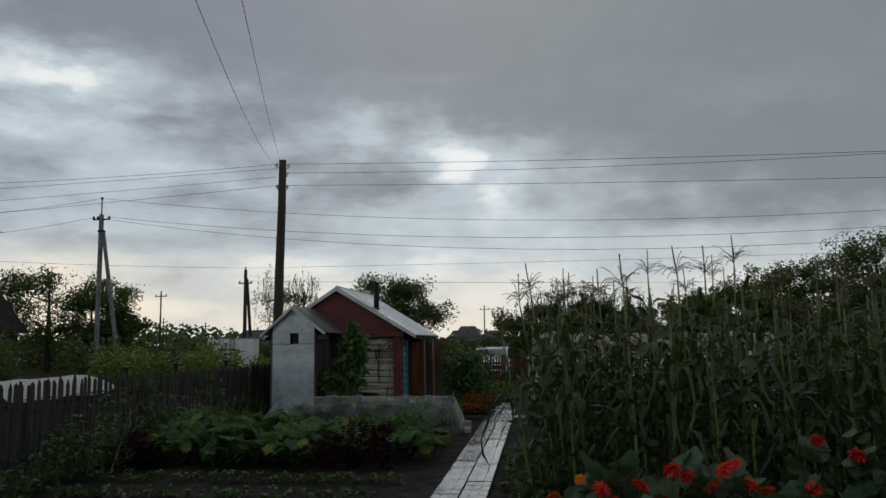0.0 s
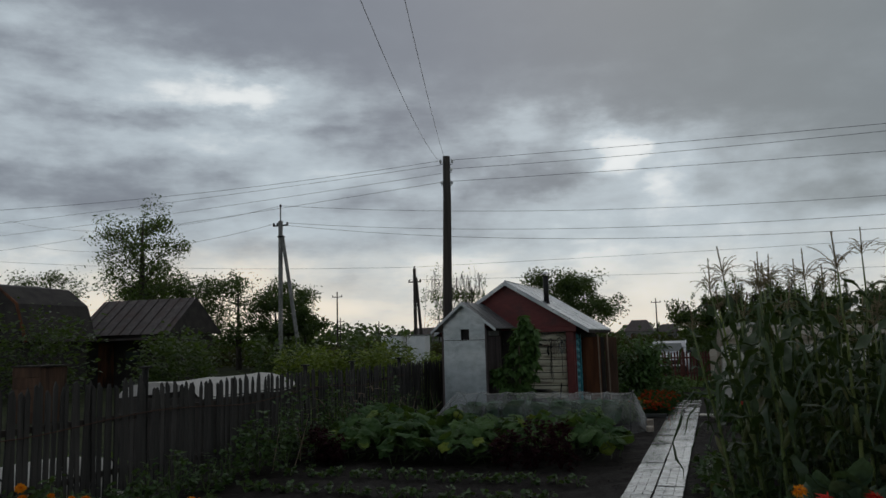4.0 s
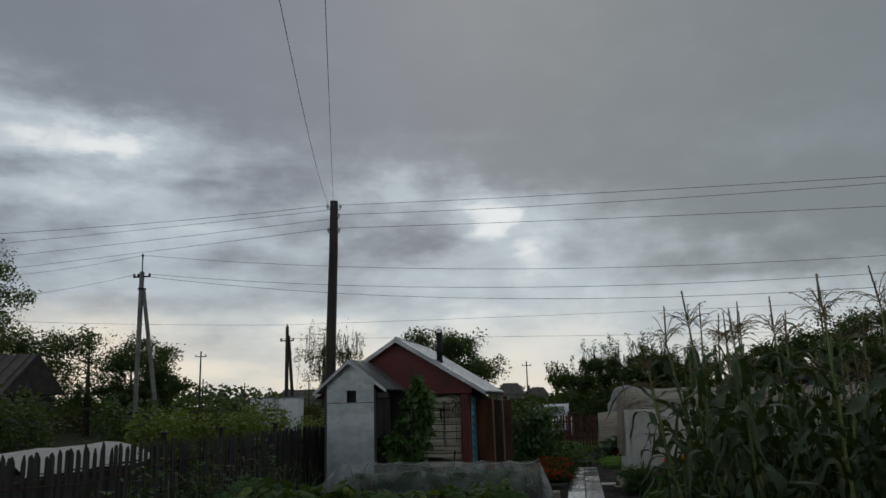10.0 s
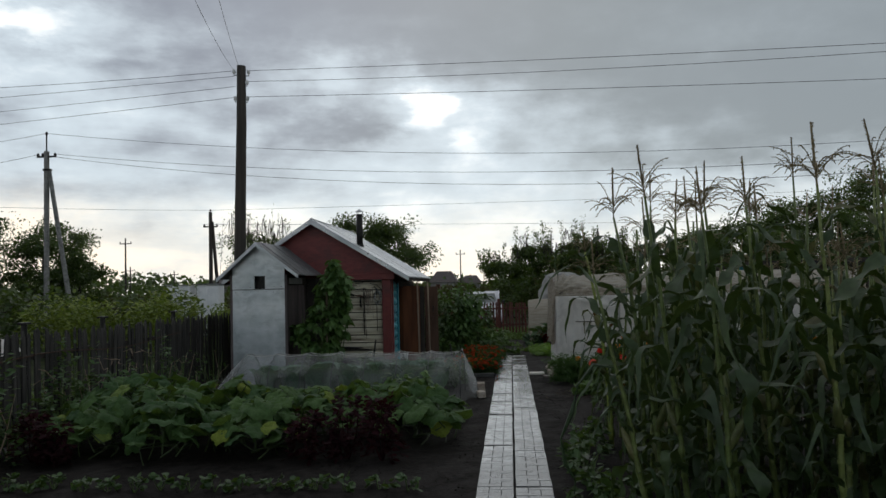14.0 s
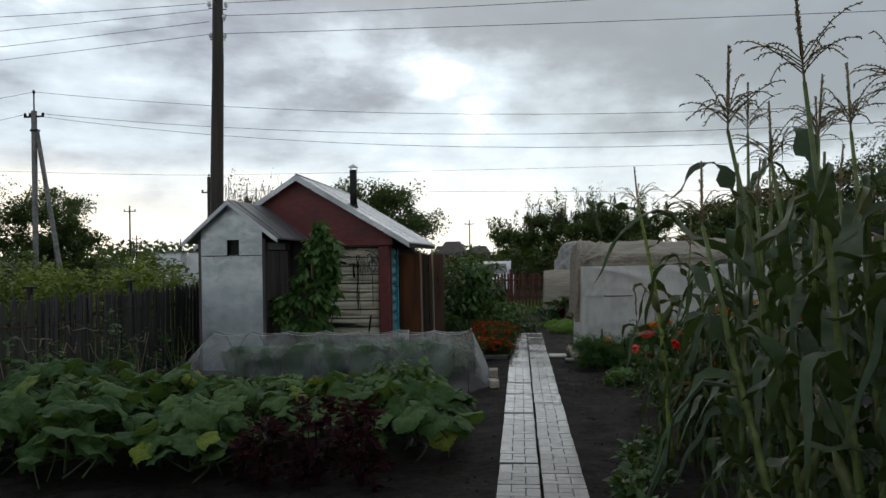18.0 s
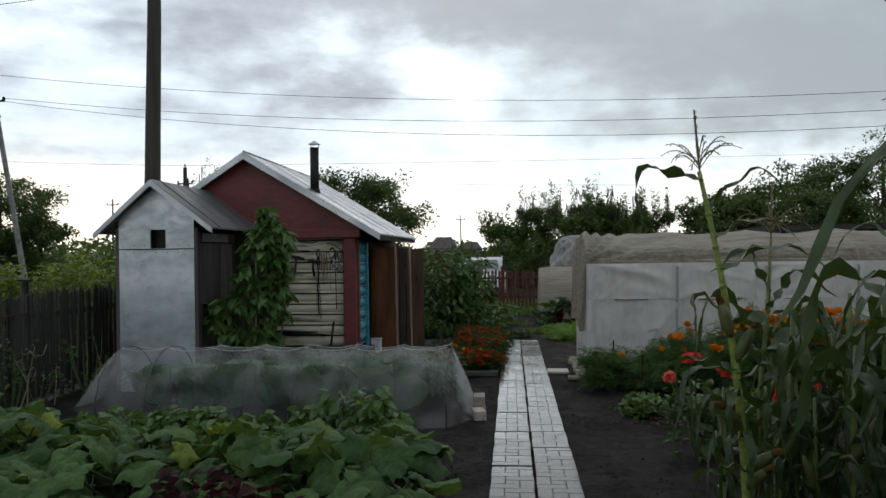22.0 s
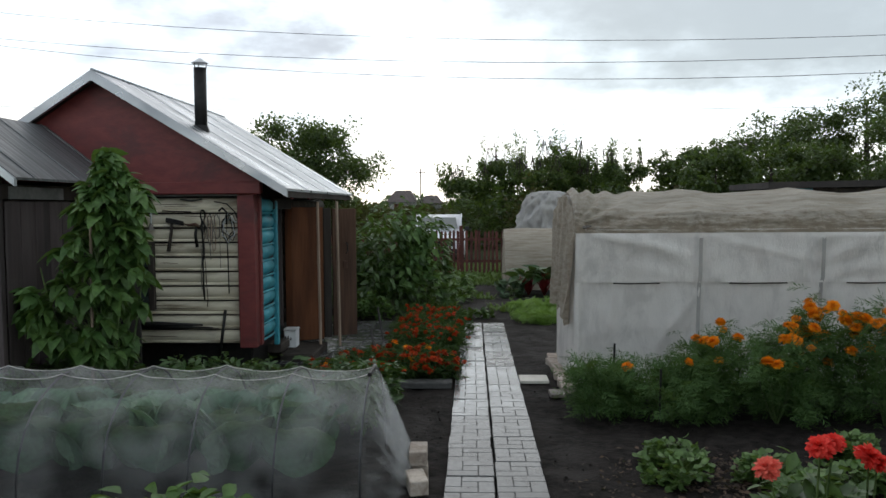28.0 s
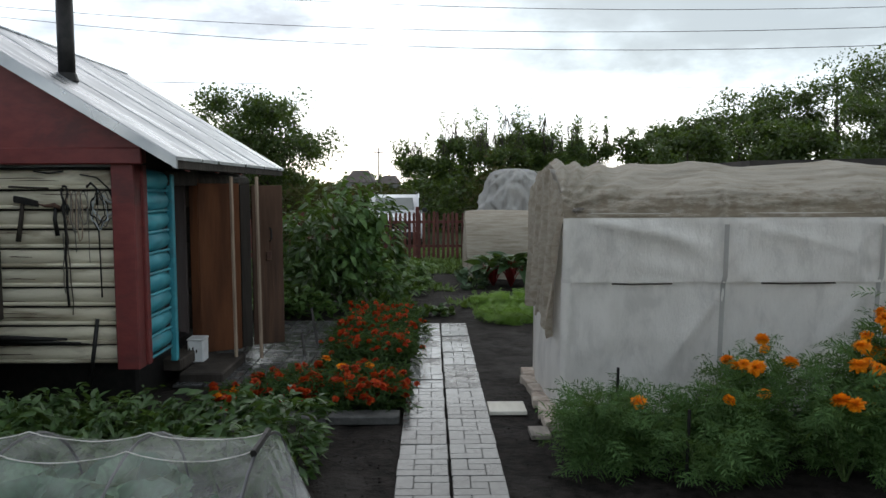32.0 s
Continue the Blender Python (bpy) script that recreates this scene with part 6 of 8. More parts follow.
for k, (x, w) in enumerate(((-12.55, 0.95), (-11.4, 0.85))):
    o = empty("metal_cabinet", x, 31.0, 0, "pale painted metal cabinet among the shrubs", "cabinet", "pale cabinets")
    part("body", bx(0, 0, 0.95, w, 0.6, 1.9, 0.02), M["white"], o)
    part("door", bx(-w / 4, -0.31, 0.95, w / 2 - 0.04, 0.03, 1.7, 0.005), M["white"], o)
    part("door", bx(w / 4, -0.31, 0.95, w / 2 - 0.04, 0.03, 1.7, 0.005), M["white"], o)
    part("roof", bx(0, 0, 1.93, w + 0.1, 0.7, 0.04), M["concrete"], o)


def box_shed():
    o = empty("wooden_crate", -14.5, 14.0, 0, "rust-brown wooden bin behind the fence", "bin")
    for k in range(5):
        part("board", bx(0, -0.4, 0.14 + 0.26 * k, 0.86, 0.03, 0.25, 0.004), M["oldbrown"], o)
    part("body", bx(0, 0, 0.64, 0.82, 0.76, 1.28), M["oldbrown"], o)
    part("lid", bx(0, 0, 1.31, 0.94, 0.9, 0.04, 0.005), M["darkwood"], o)


box_shed()


def row_cover(x, y0, y1, w, h, seed, label):
    o = empty("row_cover", x, (y0 + y1) / 2, 0, label, "row cover", "white row covers")
    V, F, nu, na = [], [], 40, 14
    for i in range(nu + 1):
        for j in range(na + 1):
            a = math.pi * j / na
            y = y0 + (y1 - y0) * i / nu
            z = h * math.sin(a) ** 0.8 + 0.05 * noise.noise((y * 1.2, j * 0.4, seed)) * math.sin(a)
            V.append((-w * math.cos(a), y - (y0 + y1) / 2, max(0, z - 0.05 * abs(math.sin(y * 1.6)))))
    for i in range(nu):
        for j in range(na):
            a = i * (na + 1) + j
            F.append((a, a + 1, a + na + 2, a + na + 1))
    np_part("fleece", V, F, M["gauze"], o, soft=True)
    for k in range(5):
        y = (k / 4 - 0.5) * (y1 - y0) * 0.98
        part("hoop", tb([(-w * math.cos(math.pi * q / 12), y, (h - 0.03) * math.sin(math.pi * q / 12) ** 0.8) for q in range(13)], 0.01, 6), M["greywood"], o)


cold = empty("cold_frame", -7.0, 10.35, 0, "dark boarded cold frame topped with white film", "cold frame")
part("board_wall", bx(0.72, 0, 0.47, 0.04, 2.7, 0.94, 0.004), M["shade"], cold)
part("board_wall", bx(-0.72, 0, 0.47, 0.04, 2.7, 0.94, 0.004), M["shade"], cold)
part("end_wall", bx(0, -1.35, 0.47, 1.44, 0.04, 0.94, 0.004), M["shade"], cold)
part("end_wall", bx(0, 1.35, 0.47, 1.44, 0.04, 0.94, 0.004), M["shade"], cold)
V, F = [], []
for i in range(31):
    for j in range(11):
        y, a = -1.4 + 2.8 * i / 30, j / 10
        V.append((-0.76 + 1.52 * a, y, 0.93 + 0.25 * math.sin(math.pi * a) ** 0.6 + 0.03 * noise.noise((y * 2, a * 3, 1)) - 0.03 * abs(math.sin(y * 2.4))))
for i in range(30):
    for j in range(10):
        q = i * 11 + j
        F.append((q, q + 1, q + 12, q + 11))
np_part("film", V, F, M["gauze"], cold, "white film stretched over the frame", True)
row_cover(-6.3, 4.0, 7.0, 0.5, 0.50, 2, "low white fleece cover lying behind the fence")


for k, (x, y, h, r) in enumerate([(-2.2, 39, 1.7, 1.3), (0.2, 39.5, 2.2, 1.4), (2.4, 39, 2.3, 1.5), (4.8, 39.5, 2.3, 1.5), (7.0, 39, 2.2, 1.5), (9.4, 38, 2.3, 1.5), (12.5, 38, 2.6, 1.7), (16, 38, 3.0, 1.8), (19.5, 39, 3.4, 2.0), (-9.0, 38, 1.6, 1.5), (-5.6, 38, 1.7, 1.4)]):
    bushy("lane_shrub", x, y, r, r * 0.7, h, 1150, OVAL, 0.2, "dryweed" if k in (0, 2, 4, 9, 10) else "darktree", "dense dark shrub along the lane", "shrub", "shrubs along the lane", seed=k, stems=7, stem_mat="bark", dome=0.6)


def lane_shed():
    o = empty("lane_shed", 11.2, 30.5, 0, "long dark shed with a turquoise door beyond the greenhouse", "shed")
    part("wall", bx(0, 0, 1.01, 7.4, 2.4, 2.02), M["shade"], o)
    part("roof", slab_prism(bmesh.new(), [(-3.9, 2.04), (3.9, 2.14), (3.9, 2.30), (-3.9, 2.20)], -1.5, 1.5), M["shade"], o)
    part("door", bx(-3.1, -1.22, 1.1, 0.8, 0.06, 1.9, 0.01), M["blue"], o, "turquoise painted door")
    for k in range(9):
        part("board", bx(-2.4 + 0.68 * k, -1.22, 1.05, 0.64, 0.04, 2.0, 0.006), M["darkwood"], o)


lane_shed()


def far_houses():
    for x, y, w, ze, zr, hip in ((-12.6, 150, 4.6, 2.5, 4.5, 1.3), (-8.0, 160, 3.6, 2.3, 3.7, 1.0), (-60, 165, 8, 2.5, 4.6, 1.0), (-52, 170, 5, 2.2, 3.9, 0.8)):
        gable_house("distant_house", x, y, w, 6, ze, zr, "x", "distant grey-roofed house on the horizon", "house", "concrete", "darkroof", hip, 0.4, "distant houses")
    for x, y, h in ((-9.4, 150, 8.5), (-55.4, 110, 9.7), (-75, 150, 7.0), (-66, 150, 6.0), (-49, 140, 6.5), (-44, 160, 5.8)):
        o = empty("utility_pole", x, y, 0, "distant pole with a short crossarm", "utility pole", "utility poles")
        part("shaft", tb([(0, 0, -0.1), (0, 0, h)], [0.16, 0.10], 7), M["pole"], o)
        part("crossarm", bx(0, 0, h - 0.8, 1.8, 0.12, 0.12), M["pole"], o)
        for s in (-0.8, 0.8):
            part("insulator", tb([(s, 0, h - 0.75), (s, 0, h - 0.5)], 0.07, 6), M["iron"], o)


far_houses()


# red fence at the far end of the plot, and the parked car behind it
def far_fence():
    f = empty("red_fence", -2.0, 28.0, 0, "low faded red picket fence at the end of the plot", "fence")
    bm = slab_prism(bmesh.new(), [(-0.03, 0.05), (0.03, 0.05), (0.03, 1.03), (0, 1.07), (-0.03, 1.03)], -0.01, 0.01)
    me = bpy.data.meshes.new("picket")
    bm.to_mesh(me)
    bm.free()
    me.materials.append(M["redfence"])
    x = -5.4
    while x < 3.2:
        piece("picket", me, f, pose(x, 0, random.uniform(-0.03, 0.03), 0, random.uniform(-1.5, 1.5), 0))
        x += 0.105
    for z in (0.32, 0.85):
        part("rail", bx(-1.1, 0.03, z, 8.7, 0.035, 0.06), M["redfence"], f)
    for x in (-5.2, -2.6, 0.1, 1.6, 3.1):
        part("post", bx(x, 0.06, 0.58, 0.08, 0.08, 1.2, 0.006), M["redfence"], f)


far_fence()


def car():
    c = empty("parked_car", -1.15, 31.6, 0, "white estate car parked behind the red fence", "car")
    W = 0.80
    def prism(name, prof, half, mat, parent, label=""):
        bm = bmesh.new()
        slab_prism(bm, prof, -half, half)
        bm.transform(Matrix.Rotation(radians(-90), 4, "Z"))
        bmesh.ops.bevel(bm, geom=list(bm.edges), offset=0.03, segments=2, affect="EDGES")
        return part(name, bm, mat, parent, label, True)
    # the profile runs along the car; it faces the garden
    b = prism("body", [(-0.0, 0.28), (4.0, 0.28), (4.05, 0.7), (3.95, 0.88), (1.15, 0.90), (0.06, 0.80), (-0.05, 0.45)], W, M["carpaint"], c)
    prism("cabin", [(0.95, 0.88), (3.92, 0.88), (3.6, 1.38), (1.75, 1.40)], W - 0.10, M["carpaint"], c)
    b.matrix_basis = Matrix.Identity(4)
    bm = bmesh.new()
    q = [(-0.58, -1.12, 0.97), (0.58, -1.12, 0.97), (0.52, -1.62, 1.30), (-0.52, -1.62, 1.30)]
    for o in c.children:
        o.matrix_basis = pose(0, 0, 0, 0, 0, 180)
    bm.faces.new([bm.verts.new((x, -y * 1.0 - 0.03, z + 0.01)) for x, y, z in q])
    part("windscreen", bm, M["glass"], c)
    part("grille", bx(0, -0.02, 0.58, 1.0, 0.05, 0.16, 0.01), M["iron"], c)
    part("bumper", bx(0, -0.06, 0.36, 1.56, 0.12, 0.14, 0.03), M["rubber"], c)
    for s in (-1, 1):
        part("headlight", bx(s * 0.62, 0.0, 0.62, 0.24, 0.06, 0.15, 0.02), M["white"], c)
        part("mirror", bx(s * 0.86, 1.2, 0.98, 0.14, 0.08, 0.11, 0.02), M["rubber"], c)
        part("roof_rail", tb([(s * 0.6, 1.8, 1.42), (s * 0.6, 1.9, 1.46), (s * 0.6, 3.3, 1.46), (s * 0.6, 3.5, 1.41)], 0.015, 6), M["iron"], c)
        part("side_window", bx(s * (W - 0.095), 2.4, 1.13, 0.02, 1.7, 0.34), M["glass"], c)
        for y in (0.75, 3.2):
            bm = bmesh.new()
            bmesh.ops.create_cone(bm, cap_ends=True, segments=20, radius1=0.29, radius2=0.29, depth=0.18, matrix=pose(s * (W - 0.1), y, 0.29, 0, 90, 0))
            w = part("wheel", bm, M["rubber"], c)
            bm = bmesh.new()
            bmesh.ops.create_cone(bm, cap_ends=True, segments=16, radius1=0.18, radius2=0.18, depth=0.19, matrix=pose(s * (W - 0.095), y, 0.29, 0, 90, 0))
            part("rim", bm, M["zinc"], w)


car()


# covered tunnels at the far end
def cloth_tunnel(name, x0, x1, y, r, h, mat, label, seed):
    """A barrel of fleece over hoops, lying along x, with closed ends."""
    cx = (x0 + x1) / 2
    o = empty(name, cx, y, 0, label, "row cover")
    V, F, nu, na = [], [], 40, 18
    for i in range(nu + 1):
        for j in range(na + 1):
            a = math.pi * j / na
            x = x0 + (x1 - x0) * i / nu - cx
            w = 1 + 0.03 * noise.noise((x * 2, j * 0.5, seed))
            V.append((x + 0.03 * noise.noise((j * 0.6, x * 4, seed)), -r * w * math.cos(a), h * w * math.sin(a) ** 0.7 - 0.02 * abs(math.sin(x * 3))))
    for i in range(nu):
        for j in range(na):
            a = i * (na + 1) + j
            F.append((a, a + 1, a + na + 2, a + na + 1))
    np_part("fleece", V, F, mat, o, soft=True)
    for x, s in ((x0 - cx, 1), (x1 - cx, -1)):
        bm = bmesh.new()
        vs = [bm.verts.new((x + 0.01 * s + 0.04 * noise.noise((q, 3, seed)), -r * math.cos(math.pi * q / 14), max(0, h * math.sin(math.pi * q / 14) ** 0.7 - 0.02))) for q in range(15)]
        bm.faces.new(vs)
        part("end", bm, mat, o)
    for q in range(4):
        x = x0 + 0.02 + (x1 - x0 - 0.04) * q / 3 - cx
        part("hoop", tb([(x, -(r - 0.03) * math.cos(math.pi * k / 12), (h - 0.04) * math.sin(math.pi * k / 12) ** 0.7) for k in range(13)], 0.012, 6), M["greywood"], o)
    return o


cloth_tunnel("fleece_tunnel", 0.52, 3.6, 25.4, 0.85, 1.20, M["burlap"], "low tunnel under grimy beige fleece", 3)


def dome():
    o = empty("fleece_dome", 1.68, 27.6, 0, "rounded frame wrapped in crumpled grey fleece", "greenhouse")
    V, F, nu, nv = [], [], 110, 44
    for i in range(nu + 1):
        for j in range(nv + 1):
            a, b = i / nu * math.tau, j / nv * math.pi / 2
            c = math.cos(b) ** 0.55
            fold = 1 + 0.05 * math.sin(a * 7 + 2 * math.sin(b * 3)) + 0.14 * noise.noise((math.cos(a) * 3, math.sin(a) * 3, b * 4)) - 0.34 * abs(noise.noise((math.cos(a) * 3.3, math.sin(a) * 3.3, b * 3 + 4))) - 0.2 * abs(noise.noise((math.cos(a) * 7, math.sin(a) * 7, b * 6)))
            V.append((0.90 * c * fold * math.cos(a), 0.85 * c * fold * math.sin(a), 2.0 * math.sin(b) ** 0.8 * (0.97 + 0.03 * fold)))
    for i in range(nu):
        for j in range(nv):
            a = i * (nv + 1) + j
            F.append((a, a + 1, a + nv + 2, a + nv + 1))
    np_part("cover", V, F, M["greyfleece"], o, soft=True)
    for k in range(4):
        a = k * math.pi / 4
        part("rib", tb([(0.9 * math.cos(a) * math.cos(q), 0.75 * math.sin(a) * math.cos(q), 1.85 * math.sin(q)) for q in np.linspace(0, math.pi, 13)], 0.01, 5), M["greywood"], o)


dome()


# ---------------- beds, left of the path ----------------
for k, (x, y, r, h) in enumerate([(-4.5, 11.0, 0.62, 0.72), (-3.85, 10.6, 0.66, 0.74), (-3.1, 10.9, 0.62, 0.68), (-2.4, 10.5, 0.62, 0.66), (-1.7, 10.8, 0.6, 0.62), (-1.05, 10.55, 0.5, 0.58), (-4.6, 12.0, 0.55, 0.55), (-1.1, 11.7, 0.5, 0.42), (-4.3, 9.95, 0.5, 0.6), (-3.4, 9.9, 0.5, 0.62), (-2.6, 9.85, 0.45, 0.55)]):
    pumpkin(x, y, r, h, 46, 100 + k)
for k, (x, y, h) in enumerate([(-1.95, 9.6, 0.40), (-1.6, 9.75, 0.5), (-1.25, 9.6, 0.5), (-4.75, 9.6, 0.40), (-4.4, 9.45, 0.36)]):
    bushy("amaranth_plant", x, y, 0.18, 0.17, h * 1.15, 420, OVAL, 0.075, "amaranth", "dark red leafy amaranth plant", "amaranth", "amaranth plants", seed=k, stem_mat="amaranth", dome=0.6)
for k in range(48):
    x, y = -4.15 + 0.27 * (k % 12), 11.62 + 0.32 * (k // 12) + 0.08 * math.sin(k * 3)
    tall = 0.46 if x > -1.55 and y > 12.0 else 0.27
    bushy("beet_plant", x, y, 0.2, 0.18, tall + 0.05 * math.sin(k * 1.3), 150, BROAD, 0.10, "bush", "low leafy green plant beside the net", "vegetable plant", "leafy rows by the net", seed=k, stems=4, droop=0.35)
for k in range(16):
    y, a = 8.8 + 0.42 * k, k * 1.9
    pts = [(-4.98 + 0.1 * math.sin(a), y, 0.0), (-4.95 + 0.16 * math.sin(a), y + 0.04, 0.3), (-4.93 + 0.3 * math.sin(a), y + 0.1 * math.cos(a), 0.55 + 0.18 * math.sin(k * 1.3))]
    tagged(part("dry_stalk", tb(pts, [0.007, 0.006, 0.003], 5), M["palewood"], None, "pale dry weed stalk by the fence"), category="stalk", group="dry stalks by the fence")
rv = random.Random(17)
for k in range(14):
    y, z = rv.uniform(10.5, 14.6), rv.uniform(0.35, 0.95)
    pts = [(-5.30 + rv.uniform(-0.03, 0.05), y + 0.07 * q * rv.uniform(0.4, 1.3), z + rv.uniform(-0.08, 0.08) - 0.035 * q * (k % 3)) for q in range(6)]
    tagged(part("dead_vine", tb([(-5.39, y, z)] + pts, [0.003, 0.006, 0.005, 0.006, 0.004, 0.005, 0.002], 5), M["palewood"], None, "pale dead vine tangled on the fence"), category="vine", group="dead vines on the fence")
for row, (y, x0, x1) in enumerate(((8.55, -4.55, -0.9), (7.55, -4.65, -0.95))):
    for k in range(17):
        x = x0 + (x1 - x0) * k / 16
        bushy("seedling", x + random.uniform(-0.05, 0.05), y + random.uniform(-0.05, 0.05), 0.10, 0.08, 0.11, 30, ROUND, 0.06, "tomato", "small green seedling in a planted row", "seedling", "seedling rows", seed=row * 20 + k, stems=3)
G1 = "feathery marigold plant with large orange flowers"
rg = np.random.default_rng(21)
for k, x in enumerate((-5.0, -4.55, -4.15, -3.7, -3.15, -2.6, -2.2, -1.6, -1.15)):
    o, C = bushy("marigold", x, 4.75 + 0.15 * math.sin(k * 2.3), 0.24, 0.22, 0.42, 260, FERN, 0.13, "feather", G1, "marigold", "front marigold row", seed=k)
    add_flowers(o, C, ["orange"], 3 + k % 3, 0.05, rg, zmin=0.7)
for k in range(11):
    y = 8.6 + 0.62 * k
    thin = k > 5
    bushy("fence_weed", -5.08 + 0.12 * math.sin(k * 2.7), y, 0.28, 0.32, 0.75 + 0.25 * math.sin(k * 1.9), 110 if thin else 330, OVAL, 0.06 if thin else 0.085, "tomato", "straggling weeds against the fence", "weeds", "weeds by the fence", seed=k, dome=0.4)
for k in range(7):
    bushy("fence_weed", -5.0 + 0.1 * math.sin(k * 3.1), 4.6 + 0.55 * k, 0.22, 0.25, 0.42 + 0.12 * math.sin(k * 2.2), 200, OVAL, 0.075, "tomato", "straggling weeds against the fence", "weeds", "weeds by the fence", seed=30 + k, dome=0.5)

# tall leafy shrub before the hut
def tall_shrub():
    """Upright stems, widest below the middle; leaves hang outwards in tiers from the branch ends."""
    rng = np.random.default_rng(12)
    x0, y0 = -3.12, 15.3
    o = empty("tall_shrub", x0, y0, 0, "tall fresh green leafy shrub before the hut wall", "shrub")
    zs = (0.40, 0.46, 0.57, 0.76, 0.96, 1.22, 1.38, 1.80, 1.94, 2.14)
    lo = np.array((-3.35, -3.40, -3.50, -3.70, -3.86, -3.70, -3.58, -3.30, -3.22, -3.06)) - x0
    hi = np.array((-2.98, -2.88, -2.82, -2.74, -2.69, -2.66, -2.66, -2.64, -2.77, -3.00)) - x0
    for k, (dx, dy, zt) in enumerate(((0.05, 0.0, 2.08), (-0.16, 0.06, 1.75), (0.25, -0.05, 1.7), (-0.42, -0.08, 1.2), (0.3, 0.15, 1.2))):
        V, F = stalk_arrays((0.03 * k - 0.05, 0.02 * (k % 3), -0.02), (dx, dy, zt), 0.017, 0.005, 6, bend=(dx * 0.15, dy * 0.1, 0), m=8)
        np_part("stem", V, F, M["stem"], o, soft=True)
    P, yaw, pit, rol, size = [], [], [], [], []
    for k in range(230):
        z = rng.uniform(0.52, 2.12)
        a, r = rng.uniform(0, math.tau), math.sqrt(rng.uniform(0.15, 1.0))
        L, R = np.interp(z, zs, lo), np.interp(z, zs, hi)
        c, h = (L + R) / 2, (R - L) / 2
        tip = np.array((c + (h - 0.09) * r * math.cos(a), 0.75 * h * r * math.sin(a), z))
        root = np.array((0.03, 0.0, max(0.2, z - 0.22 - 0.25 * r)))
        np_part("twig", *stalk_arrays(root, tip, 0.005, 0.0025, 4, bend=(0, 0, 0.03), m=3), M["stem"], o)
        for q in range(6):
            w = math.atan2(tip[1], tip[0] - c) + (q - 2.5) * 0.75 + rng.normal(0, 0.25)
            P.append(tip - np.array((0.03 * math.cos(w), 0.03 * math.sin(w), 0.012 * q)))
            yaw.append(w)
            pit.append(rng.normal(-0.22, 0.32))
            rol.append(rng.normal(0, 0.35))
            size.append(rng.uniform(0.12, 0.19))
    V, F = spread(*POINTED, np.array(P), turns(np.array(yaw), np.array(pit), np.array(rol)), np.array(size))
    tagged(np_part("foliage", V, F, M["shrub"], o), kind="stuff")


tall_shrub()
tagged(part("garden_stake", tb([(-3.10, 15.12, -0.03), (-3.09, 15.16, 1.85)], 0.012, 6), M["palewood"], None, "pale stake tied to the tall shrub"), category="stake")

# bed at the hut's foot
for k in range(45):
    x, y = -3.95 + 0.215 * (k % 15), 14.85 + 0.40 * (k // 15) + random.uniform(-0.1, 0.1)
    bushy("pepper_plant", x, y, 0.21, 0.21, 0.38 + random.uniform(-0.05, 0.05), 250, WIDE, 0.095, "tomato", "low dark green pepper plant before the hut", "vegetable plant", "bed before the hut", seed=k, stems=4, droop=0.15)
G2 = "low marigold clump thick with red and orange flowers"
for k, (x, y, rx, h) in enumerate([(-1.52, 16.62, 0.2, 0.24), (-1.30, 16.60, 0.24, 0.32), (-1.05, 16.62, 0.26, 0.34), (-0.75, 16.58, 0.26, 0.34), (-0.48, 16.6, 0.22, 0.32), (-1.1, 16.95, 0.24, 0.32), (-0.75, 16.95, 0.26, 0.36), (-0.48, 16.95, 0.2, 0.32)]):
    o, C = bushy("low_marigold", x, y, rx, rx, h * 0.76, 1200, NARROW, 0.065, "bedleaf", G2, "marigold", "red marigold bed", seed=k)
    add_flowers(o, C, ["redorange"] * 9 + ["orange"], 24, 0.036, rg, 0.0, 0.35, BUTTON)
for k in range(12):
    x, y = -0.85 + 0.36 * (k % 2) + 0.04 * math.sin(k), 18.0 + 0.42 * (k // 2)
    o, C = bushy("low_marigold", x, y, 0.26, 0.28, 0.26 + 0.03 * math.sin(k * 2), 900, NARROW, 0.07, "bedleaf", G2, "marigold", "red marigold bed", seed=20 + k)
    add_flowers(o, C, ["redorange"], 20, 0.028, rg, 0.0, 0.6, BUTTON)

# tomatoes and far beds
for k, (x, y, r, h) in enumerate([(-1.55, 21.2, 0.55, 1.40), (-1.15, 21.4, 0.45, 1.48), (-1.35, 21.9, 0.5, 1.58), (-1.95, 21.7, 0.5, 1.30), (-0.88, 21.9, 0.42, 1.40)]):
    bushy("tomato_plant", x, y, r, r * 0.85, h, 640, POINTED if k % 2 else WIDE, 0.14 if k % 2 else 0.17, "shrub" if k % 2 else "tomato", "tall bushy tomato plant with drooping leaves", "tomato plant", "tomato bed", seed=k, stems=8, droop=0.25, dome=0.7)
for k, (x, y) in enumerate([(-2.6, 21.0), (-2.2, 20.8), (-1.75, 20.6), (-2.35, 20.5), (-2.9, 22.0), (-2.6, 23.0), (-0.5, 22.6), (-0.45, 23.4), (-0.5, 24.3), (-1.95, 20.75)]):
    bushy("leafy_clump", x, y, 0.33, 0.3, 0.38 + 0.08 * math.sin(k), 300, OVAL, 0.11, "strawberry" if k % 2 else "bush", "low leafy green clump at the bed's edge", "vegetable plant", "far beds", seed=k, stems=5)
for k in range(6):
    bushy("radish_plant", -0.55 + 0.13 * k, 20.72 + 0.05 * math.sin(k * 2), 0.10, 0.10, 0.12, 40, ROUND, 0.075, "darkgreen", "small dark leafy plant at the end of the paving", "vegetable plant", "seedlings past the paving", seed=k, stems=3)
